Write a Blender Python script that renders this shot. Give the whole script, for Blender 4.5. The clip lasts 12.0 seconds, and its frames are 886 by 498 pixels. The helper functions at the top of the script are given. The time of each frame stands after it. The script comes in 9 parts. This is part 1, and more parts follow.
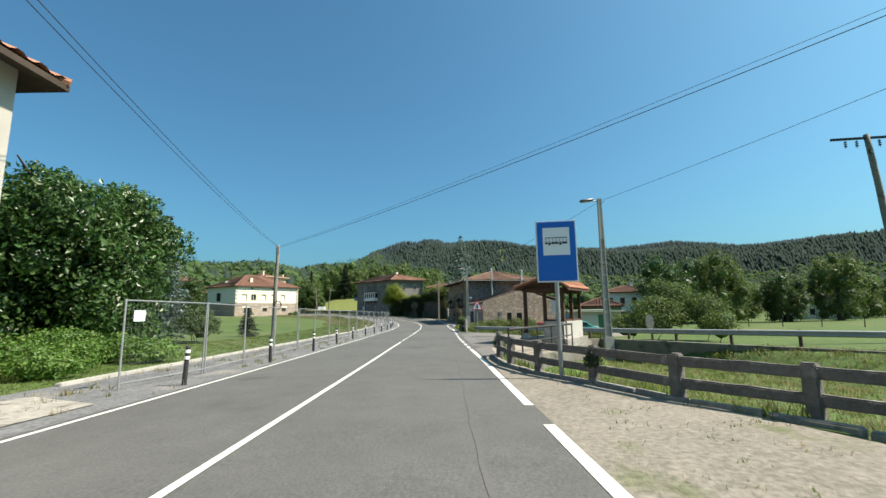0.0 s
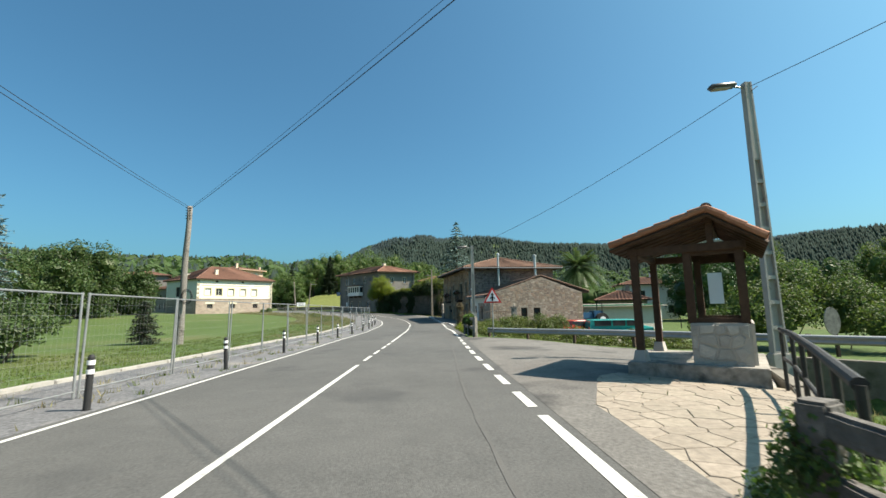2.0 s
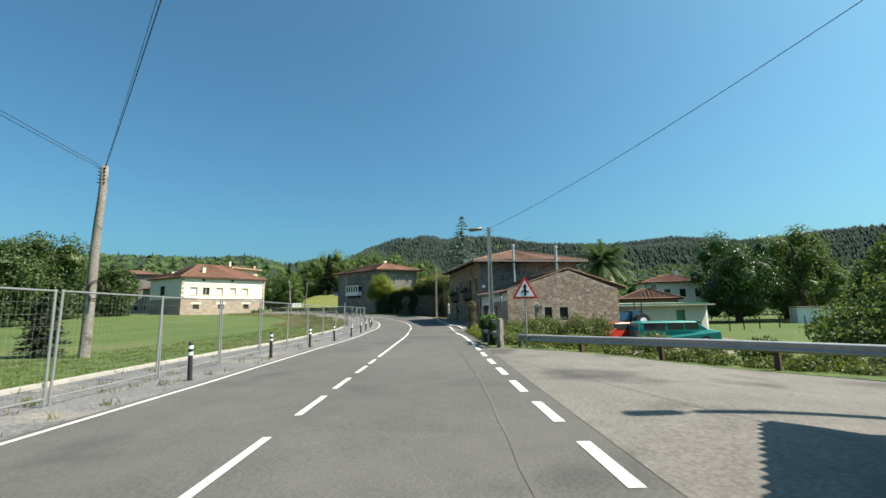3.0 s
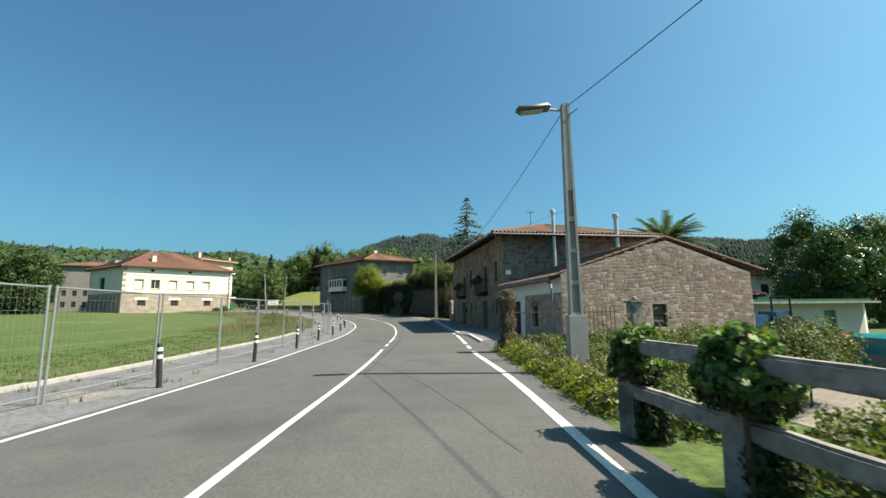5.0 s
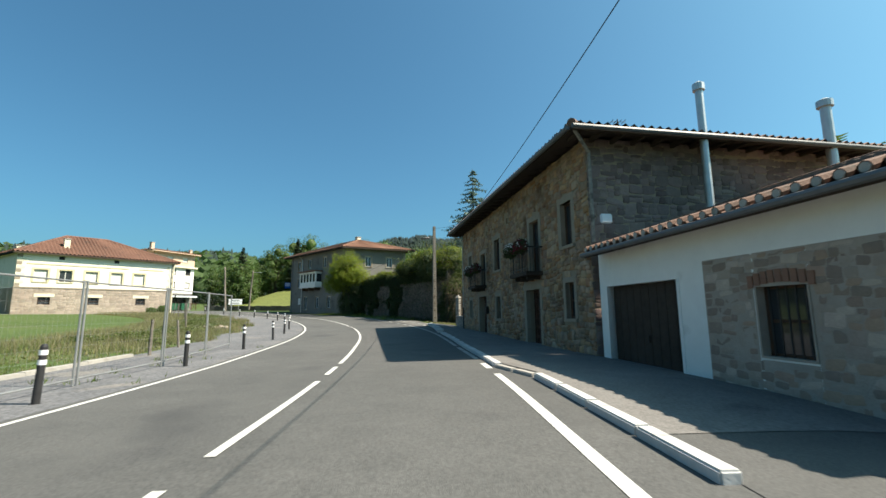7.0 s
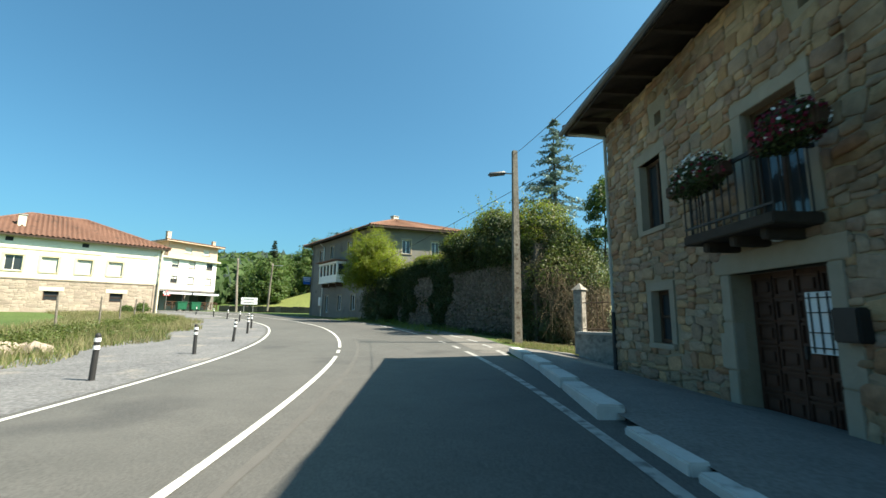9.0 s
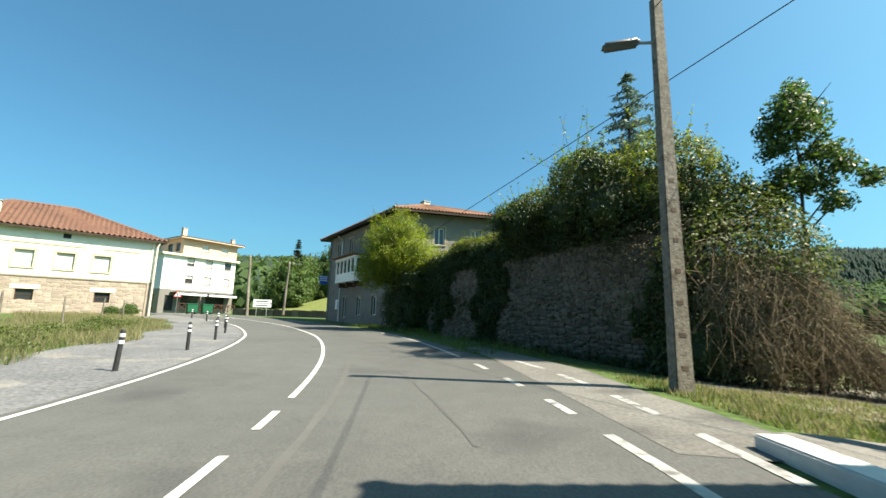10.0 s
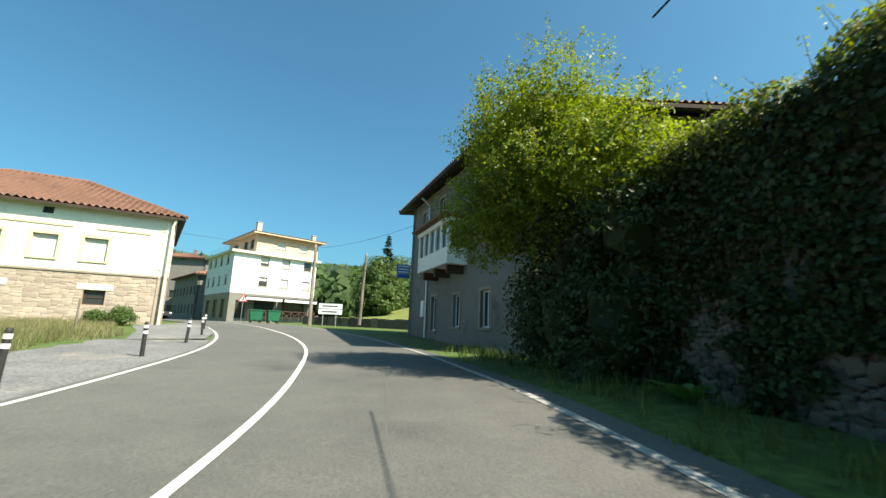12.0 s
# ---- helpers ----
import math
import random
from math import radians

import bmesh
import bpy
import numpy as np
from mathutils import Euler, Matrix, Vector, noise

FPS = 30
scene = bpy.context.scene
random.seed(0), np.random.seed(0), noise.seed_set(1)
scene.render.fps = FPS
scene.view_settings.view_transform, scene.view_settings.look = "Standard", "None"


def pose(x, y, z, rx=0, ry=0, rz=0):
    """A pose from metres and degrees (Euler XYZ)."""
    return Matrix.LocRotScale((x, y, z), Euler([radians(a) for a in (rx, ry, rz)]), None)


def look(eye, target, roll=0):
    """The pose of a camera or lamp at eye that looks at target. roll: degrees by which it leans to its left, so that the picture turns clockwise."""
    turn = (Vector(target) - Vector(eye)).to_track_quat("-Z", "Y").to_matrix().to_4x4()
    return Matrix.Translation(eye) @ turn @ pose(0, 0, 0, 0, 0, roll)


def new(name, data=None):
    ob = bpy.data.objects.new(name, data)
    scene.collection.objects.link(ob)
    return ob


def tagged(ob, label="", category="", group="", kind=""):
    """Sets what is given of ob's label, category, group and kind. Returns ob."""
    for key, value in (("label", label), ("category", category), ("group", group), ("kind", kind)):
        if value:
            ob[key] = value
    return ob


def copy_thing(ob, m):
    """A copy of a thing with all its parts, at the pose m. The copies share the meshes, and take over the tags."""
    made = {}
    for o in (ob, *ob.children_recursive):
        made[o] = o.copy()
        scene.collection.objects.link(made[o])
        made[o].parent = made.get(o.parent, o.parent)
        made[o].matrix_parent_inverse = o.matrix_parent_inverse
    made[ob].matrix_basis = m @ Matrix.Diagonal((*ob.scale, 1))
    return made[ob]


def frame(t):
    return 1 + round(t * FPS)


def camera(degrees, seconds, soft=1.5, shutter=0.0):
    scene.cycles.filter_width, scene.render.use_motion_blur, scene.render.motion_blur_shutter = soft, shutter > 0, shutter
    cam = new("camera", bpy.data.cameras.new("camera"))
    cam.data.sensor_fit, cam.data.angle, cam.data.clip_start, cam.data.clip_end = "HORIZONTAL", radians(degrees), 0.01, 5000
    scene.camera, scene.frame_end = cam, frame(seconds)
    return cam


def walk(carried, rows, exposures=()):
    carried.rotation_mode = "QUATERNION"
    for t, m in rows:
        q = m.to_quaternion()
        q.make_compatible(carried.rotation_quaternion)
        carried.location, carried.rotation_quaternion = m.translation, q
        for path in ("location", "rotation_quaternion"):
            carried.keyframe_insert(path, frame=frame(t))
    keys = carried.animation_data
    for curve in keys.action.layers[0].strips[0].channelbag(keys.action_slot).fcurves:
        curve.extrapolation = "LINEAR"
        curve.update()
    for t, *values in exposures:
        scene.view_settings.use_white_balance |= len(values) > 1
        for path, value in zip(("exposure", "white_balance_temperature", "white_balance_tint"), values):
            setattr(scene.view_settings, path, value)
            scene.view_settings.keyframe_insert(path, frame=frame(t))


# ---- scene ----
cam = camera(92.3, 12.0, shutter=0.1)
METRES, EYE, TILT, LEAN, TURN = 90.0, 1.5, 0.0, 0.0, 0.0
ROWS = [
    (0.0, 0.0, 0.0, 0.0, 0.12, 8.38, 0.8),
    (0.5, -0.0011, 0.032, -0.0003, -0.25, 8.14, 0.53),
    (1.0, -0.0015, 0.0648, -0.0007, -0.63, 7.84, 0.79),
    (1.5, -0.0022, 0.0986, -0.001, -0.95, 7.85, 1.02),
    (2.0, -0.0029, 0.1336, -0.0016, -0.88, 7.92, 1.01),
    (2.5, -0.0036, 0.17, -0.0021, -0.67, 7.92, 0.99),
    (3.0, -0.005, 0.2078, -0.0027, -0.41, 8.07, 1.05),
    (5.0, -0.0062, 0.3651, -0.0038, -0.48, 8.01, 0.67),
    (5.5, -0.007, 0.4061, -0.0044, -0.68, 8.12, 0.21),
    (6.0, -0.0076, 0.4479, -0.0052, -0.87, 8.03, 0.36),
    (6.5, -0.0084, 0.4907, -0.0057, -1.0, 8.38, 0.25),
    (7.0, -0.0091, 0.5336, -0.0063, -0.89, 8.4, 0.52),
    (9.0, -0.0222, 0.7188, -0.0052, 6.07, 9.11, -0.68),
    (9.5, -0.0303, 0.7642, -0.0049, 8.13, 9.56, -0.93),
    (10.0, -0.04, 0.8098, -0.0038, 10.41, 9.81, -1.41),
    (10.5, -0.0522, 0.8547, -0.003, 13.17, 10.0, -2.2),
    (11.0, -0.0675, 0.8986, -0.0025, 16.6, 10.14, -2.17),
    (11.5, -0.0856, 0.9424, -0.0016, 20.29, 10.24, -2.28),
    (12.0, -0.1066, 0.9848, -0.0006, 23.96, 10.78, -2.21),
]
walk(cam, [(t, pose(0, 0, EYE, TILT, LEAN, TURN) @ pose(METRES * x, METRES * y, METRES * z, 90 + pitch, roll, yaw)) for t, x, y, z, yaw, pitch, roll in ROWS],
     exposures=((0.0, 1.1, 6640, 11), (5.0, 1.1, 6780, 11), (7.2, 1.1, 6720, 10), (8.8, 1.5, 6850, 7), (10.0, 1.5, 6850, 7), (12.0, 1.4, 6850, 6)))


# ---- light ----
SUN = Vector((0.612, -0.066, 0.786)).normalized()
world = bpy.data.worlds.new("world")
scene.world = world
world.use_nodes = True
wn = world.node_tree.nodes
sky = wn.new("ShaderNodeTexSky")
sky.sky_type = "NISHITA"
sky.sun_disc = False
sky.sun_elevation = math.asin(SUN.z)
sky.sun_rotation = math.atan2(SUN.x, SUN.y)
sky.altitude = 200
sky.air_density, sky.dust_density, sky.ozone_density = 1.0, 3.6, 5.0
wn["Background"].inputs["Strength"].default_value = 0.079
tint = wn.new("ShaderNodeMix")
tint.data_type, tint.blend_type = "RGBA", "MULTIPLY"
tint.inputs["Factor"].default_value = 1.0
tint.inputs["B"].default_value = (0.53, 0.97, 0.97, 1)
world.node_tree.links.new(sky.outputs["Color"], tint.inputs["A"])
world.node_tree.links.new(tint.outputs["Result"], wn["Background"].inputs["Color"])
sun = new("sun", bpy.data.lights.new("sun", "SUN"))
sun.data.energy, sun.data.angle, sun.data.color = 5.3, radians(0.53), (1.0, 0.905, 0.77)
sun.matrix_world = look(SUN * 100, (0, 0, 0))


# ---- materials ----
def mat(name, a, b, scale=3.0, rough=0.85, bump=0.2, bscale=None, metal=0.0, spots=None, island=0.0, obj=0.0, spec=0.3, tones=None, grain=None):
    """Two-scale mottled surface between colours a and b; spots: (colour, scale, threshold) stains; island/obj: variation of value by piece."""
    m = bpy.data.materials.new(name)
    m.use_nodes = True
    N, L = m.node_tree.nodes, m.node_tree.links
    bs = N["Principled BSDF"]
    bs.inputs["Roughness"].default_value = rough
    bs.inputs["Metallic"].default_value = metal
    bs.inputs["Specular IOR Level"].default_value = spec
    tc = N.new("ShaderNodeTexCoord")
    n1 = N.new("ShaderNodeTexNoise")
    n1.inputs["Scale"].default_value = scale
    n1.inputs["Detail"].default_value = 6
    n1.inputs["Roughness"].default_value = 0.65
    L.new(tc.outputs["Object"], n1.inputs["Vector"])
    n2 = N.new("ShaderNodeTexNoise")
    n2.inputs["Scale"].default_value = scale * 0.13
    n2.inputs["Detail"].default_value = 3
    L.new(tc.outputs["Object"], n2.inputs["Vector"])
    add = N.new("ShaderNodeMath")
    add.operation = "MULTIPLY_ADD"
    L.new(n1.outputs["Fac"], add.inputs[0])
    add.inputs[1].default_value = 1.3
    sub = N.new("ShaderNodeMath")
    sub.operation = "MULTIPLY_ADD"
    L.new(n2.outputs["Fac"], sub.inputs[0])
    sub.inputs[1].default_value = 1.2
    sub.inputs[2].default_value = -0.75
    L.new(sub.outputs[0], add.inputs[2])
    mix = N.new("ShaderNodeMix")
    mix.data_type = "RGBA"
    mix.clamp_factor = True
    mix.inputs["A"].default_value = (*a, 1)
    mix.inputs["B"].default_value = (*b, 1)
    L.new(add.outputs[0], mix.inputs["Factor"])
    col = mix.outputs["Result"]
    if spots:
        n3 = N.new("ShaderNodeTexNoise")
        n3.inputs["Scale"].default_value = spots[1]
        n3.inputs["Detail"].default_value = 5
        L.new(tc.outputs["Object"], n3.inputs["Vector"])
        mr = N.new("ShaderNodeMapRange")
        mr.inputs["From Min"].default_value = spots[2]
        mr.inputs["From Max"].default_value = spots[2] + 0.12
        L.new(n3.outputs["Fac"], mr.inputs["Value"])
        mx = N.new("ShaderNodeMix")
        mx.data_type = "RGBA"
        L.new(mr.outputs["Result"], mx.inputs["Factor"])
        L.new(col, mx.inputs["A"])
        mx.inputs["B"].default_value = (*spots[0], 1)
        col = mx.outputs["Result"]
    if grain:
        n5 = N.new("ShaderNodeTexNoise")
        n5.inputs["Scale"].default_value = grain[0]
        n5.inputs["Detail"].default_value = 3
        L.new(tc.outputs["Object"], n5.inputs["Vector"])
        mg = N.new("ShaderNodeMapRange")
        mg.inputs["From Min"].default_value, mg.inputs["From Max"].default_value = 0.3, 0.7
        mg.inputs["To Min"].default_value, mg.inputs["To Max"].default_value = 1 - grain[1], 1 + grain[1]
        L.new(n5.outputs["Fac"], mg.inputs["Value"])
        hg = N.new("ShaderNodeHueSaturation")
        L.new(mg.outputs["Result"], hg.inputs["Value"])
        L.new(col, hg.inputs["Color"])
        col = hg.outputs["Color"]
    if tones:
        g = N.new("ShaderNodeNewGeometry" if island else "ShaderNodeObjectInfo")
        ramp = N.new("ShaderNodeValToRGB")
        ramp.color_ramp.interpolation = "CONSTANT"
        while len(ramp.color_ramp.elements) < len(tones):
            ramp.color_ramp.elements.new(0.5)
        for i, c in enumerate(tones):
            ramp.color_ramp.elements[i].position = i / len(tones)
            ramp.color_ramp.elements[i].color = (*c, 1)
        L.new(g.outputs["Random Per Island" if island else "Random"], ramp.inputs["Fac"])
        mt = N.new("ShaderNodeMix")
        mt.data_type, mt.blend_type = "RGBA", "MULTIPLY"
        mt.inputs["Factor"].default_value = 1.0
        L.new(col, mt.inputs["A"])
        L.new(ramp.outputs["Color"], mt.inputs["B"])
        col = mt.outputs["Result"]
    if island or obj:
        if island:
            g = N.new("ShaderNodeNewGeometry")
            rnd = g.outputs["Random Per Island"]
        else:
            g = N.new("ShaderNodeObjectInfo")
            rnd = g.outputs["Random"]
        hs = N.new("ShaderNodeHueSaturation")
        mr = N.new("ShaderNodeMapRange")
        k = island or obj
        mr.inputs["To Min"].default_value = 1 - k
        mr.inputs["To Max"].default_value = 1 + k
        L.new(rnd, mr.inputs["Value"])
        L.new(mr.outputs["Result"], hs.inputs["Value"])
        fr = N.new("ShaderNodeMath")
        fr.operation = "FRACT"
        mu = N.new("ShaderNodeMath")
        mu.operation = "MULTIPLY"
        mu.inputs[1].default_value = 7.31
        L.new(rnd, mu.inputs[0])
        L.new(mu.outputs[0], fr.inputs[0])
        mh = N.new("ShaderNodeMapRange")
        mh.inputs["To Min"].default_value = 0.5 - 0.05 * k
        mh.inputs["To Max"].default_value = 0.5 + 0.05 * k
        L.new(fr.outputs[0], mh.inputs["Value"])
        L.new(mh.outputs["Result"], hs.inputs["Hue"])
        L.new(col, hs.inputs["Color"])
        col = hs.outputs["Color"]
    L.new(col, bs.inputs["Base Color"])
    if bump:
        n4 = N.new("ShaderNodeTexNoise")
        n4.inputs["Scale"].default_value = bscale or scale * 4
        n4.inputs["Detail"].default_value = 5
        L.new(tc.outputs["Object"], n4.inputs["Vector"])
        bp = N.new("ShaderNodeBump")
        bp.inputs["Strength"].default_value = bump
        bp.inputs["Distance"].default_value = 0.02
        L.new(n4.outputs["Fac"], bp.inputs["Height"])
        L.new(bp.outputs["Normal"], bs.inputs["Normal"])
    return m


def leaf_mat(name, a, b, glow=0.35, rough=0.5, scale=1.2, island=0.35):
    """Leaves: colour by piece and by clump, some light passing through."""
    m = mat(name, a, b, scale=scale, rough=rough, bump=0, island=island, spec=0.35)
    N, L = m.node_tree.nodes, m.node_tree.links
    bs, out = N["Principled BSDF"], N["Material Output"]
    tr = N.new("ShaderNodeBsdfTranslucent")
    src = bs.inputs["Base Color"].links[0].from_socket
    hs = N.new("ShaderNodeHueSaturation")
    hs.inputs["Value"].default_value = 1.3
    hs.inputs["Saturation"].default_value = 1.1
    L.new(src, hs.inputs["Color"])
    L.new(hs.outputs["Color"], tr.inputs["Color"])
    mx = N.new("ShaderNodeMixShader")
    mx.inputs["Fac"].default_value = glow
    L.new(bs.outputs[0], mx.inputs[1])
    L.new(tr.outputs[0], mx.inputs[2])
    L.new(mx.outputs[0], out.inputs["Surface"])
    return m


def glass_mat(name, tint=(0.03, 0.035, 0.04)):
    m = bpy.data.materials.new(name)
    m.use_nodes = True
    bs = m.node_tree.nodes["Principled BSDF"]
    bs.inputs["Base Color"].default_value = (*tint, 1)
    bs.inputs["Roughness"].default_value = 0.06
    bs.inputs["Specular IOR Level"].default_value = 0.6
    return m


ASPHALT = mat("asphalt", (0.064, 0.065, 0.063), (0.098, 0.098, 0.094), scale=1.6, rough=0.88, bump=0.35, bscale=90, spots=((0.052, 0.053, 0.053), 0.35, 0.60), grain=(38, 0.24))
APRON = mat("old_asphalt", (0.095, 0.091, 0.085), (0.154, 0.148, 0.137), scale=1.5, rough=0.92, bump=0.4, bscale=60, spots=((0.058, 0.057, 0.055), 0.42, 0.53), grain=(22, 0.28))
GRAVEL = mat("grey_shoulder", (0.085, 0.087, 0.093), (0.160, 0.161, 0.165), scale=4, rough=0.95, bump=0.6, bscale=50, spots=((0.189, 0.178, 0.161), 0.7, 0.58), grain=(16, 0.35))
EARTH = mat("dry_earth", (0.125, 0.113, 0.093), (0.215, 0.195, 0.163), scale=3, rough=0.95, bump=0.6, bscale=40, spots=((0.084, 0.098, 0.042), 0.9, 0.6), grain=(14, 0.3))
PAINT = mat("road_paint", (0.40, 0.40, 0.38), (0.58, 0.58, 0.55), scale=9, rough=0.7, bump=0.2, spots=((0.26, 0.26, 0.25), 7.0, 0.60), grain=(30, 0.15))
PAINT_OLD = mat("worn_road_paint", (0.210, 0.210, 0.203), (0.364, 0.364, 0.350), scale=9, rough=0.75, bump=0.2, spots=((0.112, 0.112, 0.112), 5.0, 0.53))
CONCRETE = mat("concrete", (0.30, 0.29, 0.27), (0.42, 0.40, 0.37), scale=4, rough=0.9, bump=0.3, bscale=40, spots=((0.154, 0.147, 0.133), 2.0, 0.6))
CONCRETE_OLD = mat("weathered_concrete", (0.180, 0.168, 0.148), (0.300, 0.284, 0.255), scale=7, rough=0.95, bump=0.5, bscale=30, spots=((0.105, 0.100, 0.086), 3.0, 0.56), grain=(9, 0.25))
KERB_PALE = mat("pale_kerb_concrete", (0.27, 0.26, 0.235), (0.37, 0.355, 0.325), scale=4, rough=0.9, bump=0.3, spots=((0.224, 0.210, 0.182), 2.0, 0.6))
KERBPAINT = mat("white_kerb", (0.385, 0.385, 0.371), (0.532, 0.532, 0.518), scale=6, rough=0.8, bump=0.25, spots=((0.210, 0.210, 0.203), 3.0, 0.6))
GRASS_GROUND = mat("meadow_soil", (0.034, 0.066, 0.012), (0.074, 0.107, 0.026), scale=1.3, rough=0.95, bump=0.8, bscale=25, spots=((0.088, 0.098, 0.036), 0.09, 0.55), grain=(6, 0.4))
SLOPE_GRASS = mat("sunny_slope_grass", (0.088, 0.108, 0.026), (0.135, 0.150, 0.042), scale=0.8, rough=0.95, bump=0.8, bscale=12, grain=(4, 0.35))
WHITEWASH = mat("whitewash", (0.70, 0.69, 0.65), (0.82, 0.81, 0.77), scale=2.2, rough=0.9, bump=0.15, spots=((0.58, 0.56, 0.51), 1.1, 0.62))
WARMWHITE = mat("warm_white_render", (0.70, 0.65, 0.55), (0.81, 0.76, 0.66), scale=2.2, rough=0.9, bump=0.15, spots=((0.64, 0.59, 0.49), 0.8, 0.62))
CREAM = mat("cream_render", (0.619, 0.568, 0.430), (0.688, 0.636, 0.499), scale=2.2, rough=0.9, bump=0.15)
PEACH = mat("peach_render", (0.52, 0.375, 0.275), (0.60, 0.445, 0.335), scale=2.2, rough=0.9, bump=0.15)
GREYRENDER = mat("grey_render", (0.140, 0.133, 0.122), (0.217, 0.206, 0.189), scale=1.5, rough=0.95, bump=0.4, spots=((0.091, 0.087, 0.084), 0.7, 0.6))
YELLOWTRIM = mat("yellow_window_trim", (0.58, 0.50, 0.31), (0.68, 0.59, 0.38), scale=3, rough=0.9, bump=0.1)
OCHRE = mat("ochre_render", (0.294, 0.224, 0.154), (0.392, 0.308, 0.217), scale=2, rough=0.9, bump=0.2)
PINKSTONE = mat("pink_sandstone", (0.255, 0.205, 0.163), (0.370, 0.310, 0.255), scale=1.6, rough=0.92, bump=0.5, bscale=7, spots=((0.182, 0.140, 0.112), 2.0, 0.58))
PINKPIECE = mat("pink_sandstone_piece", (0.255, 0.205, 0.163), (0.370, 0.310, 0.255), scale=1.6, rough=0.92, bump=0.5, bscale=7, island=0.18)
MORTAR = mat("lime_mortar", (0.225, 0.180, 0.125), (0.330, 0.268, 0.190), scale=5, rough=0.97, bump=0.6, bscale=30)
TONES = [(0.340, 0.223, 0.138), (0.305, 0.218, 0.152), (0.380, 0.267, 0.176), (0.315, 0.184, 0.100), (0.268, 0.188, 0.135), (0.351, 0.257, 0.182), (0.289, 0.210, 0.154), (0.275, 0.165, 0.100), (0.313, 0.235, 0.179), (0.362, 0.237, 0.138), (0.248, 0.178, 0.133)]
STONE = mat("rubble_stone", (0.50, 0.49, 0.47), (1.46, 1.44, 1.38), scale=4.5, rough=0.93, bump=0.8, bscale=22, obj=0.18, tones=TONES, spots=((0.52, 0.47, 0.42), 1.1, 0.55))
STONE_I = mat("rubble_stone_far", (0.50, 0.49, 0.47), (1.46, 1.44, 1.38), scale=4.5, rough=0.93, bump=0.8, bscale=22, island=0.18, tones=TONES, spots=((0.52, 0.47, 0.42), 1.1, 0.55))
PURPLESTONE = mat("purple_stone", (0.135, 0.102, 0.092), (0.240, 0.185, 0.165), scale=6, rough=0.95, bump=0.7, bscale=22, island=0.33)
GREYMORTAR = mat("grey_lime_mortar", (0.30, 0.25, 0.205), (0.42, 0.355, 0.295), scale=5, rough=0.97, bump=0.6, bscale=30)
BRICK = mat("reddish_brick", (0.20, 0.10, 0.07), (0.28, 0.15, 0.10), scale=6, rough=0.9, bump=0.4)
GTONES = [(0.320, 0.247, 0.196), (0.272, 0.210, 0.169), (0.386, 0.308, 0.248), (0.301, 0.217, 0.167), (0.343, 0.274, 0.224), (0.251, 0.190, 0.153), (0.427, 0.345, 0.283), (0.333, 0.232, 0.172)]
GREYSTONE = mat("grey_limestone", (0.78, 0.78, 0.78), (1.16, 1.16, 1.14), scale=6, rough=0.93, bump=0.3, bscale=25, obj=0.12, tones=GTONES)
PALEPIECE = mat("pale_stone_piece", (0.30, 0.285, 0.255), (0.46, 0.44, 0.40), scale=8, rough=0.93, bump=0.6, bscale=25, obj=0.14)
PALEJOINT = mat("pale_joint", (0.34, 0.325, 0.295), (0.44, 0.42, 0.385), scale=8, rough=0.95, bump=0.5, bscale=30)
GREYSTONE_I = mat("grey_limestone_far", (0.78, 0.78, 0.78), (1.16, 1.16, 1.14), scale=6, rough=0.93, bump=0.3, bscale=25, island=0.12, tones=GTONES)
MOSSSTONE = mat("dark_wall_stone", (0.075, 0.062, 0.050), (0.150, 0.125, 0.100), scale=6, rough=0.95, bump=0.8, bscale=22, spots=((0.049, 0.056, 0.032), 1.4, 0.6), island=0.3)
MOSSPIECE = mat("dark_wall_stone_piece", (0.075, 0.062, 0.050), (0.150, 0.125, 0.100), scale=6, rough=0.95, bump=0.8, bscale=22, spots=((0.049, 0.056, 0.032), 1.4, 0.6), obj=0.3)
DARKMORTAR = mat("dark_mortar", (0.070, 0.059, 0.049), (0.133, 0.115, 0.095), scale=5, rough=0.97, bump=0.6, bscale=30)
DRESSED = mat("dressed_sandstone", (0.238, 0.199, 0.150), (0.329, 0.280, 0.217), scale=4, rough=0.9, bump=0.35, bscale=30)
LAMPGREY = mat("grey_lamp_casting", (0.09, 0.095, 0.10), (0.14, 0.145, 0.15), scale=6, rough=0.5, bump=0.1)
TAR = mat("tar_seam", (0.066, 0.065, 0.063), (0.088, 0.086, 0.083), scale=6, rough=0.8, bump=0.2)
RUBBER = mat("tyre_mark", (0.070, 0.069, 0.066), (0.100, 0.098, 0.094), scale=3, rough=0.85, bump=0.3, bscale=90)
PAVING = mat("grey_pavement", (0.119, 0.115, 0.108), (0.189, 0.182, 0.171), scale=2.5, rough=0.93, bump=0.4, bscale=45, spots=((0.091, 0.087, 0.084), 0.8, 0.6), grain=(25, 0.22))
GREYCREAM = mat("grey_cream_render", (0.350, 0.336, 0.301), (0.434, 0.420, 0.378), scale=2.2, rough=0.9, bump=0.15)
FLAG = mat("flagstone", (0.205, 0.178, 0.142), (0.290, 0.252, 0.204), scale=5, rough=0.9, bump=0.4, bscale=25, obj=0.08, grain=(12, 0.15))
TILE = mat("clay_tile", (0.252, 0.109, 0.061), (0.364, 0.185, 0.113), scale=5, rough=0.85, bump=0.3, spots=((0.168, 0.084, 0.056), 2.0, 0.58), obj=0.1)
TILE_OLD = mat("weathered_clay_tile", (0.115, 0.068, 0.050), (0.195, 0.120, 0.088), scale=6, rough=0.9, bump=0.5, spots=((0.091, 0.077, 0.063), 2.5, 0.55))
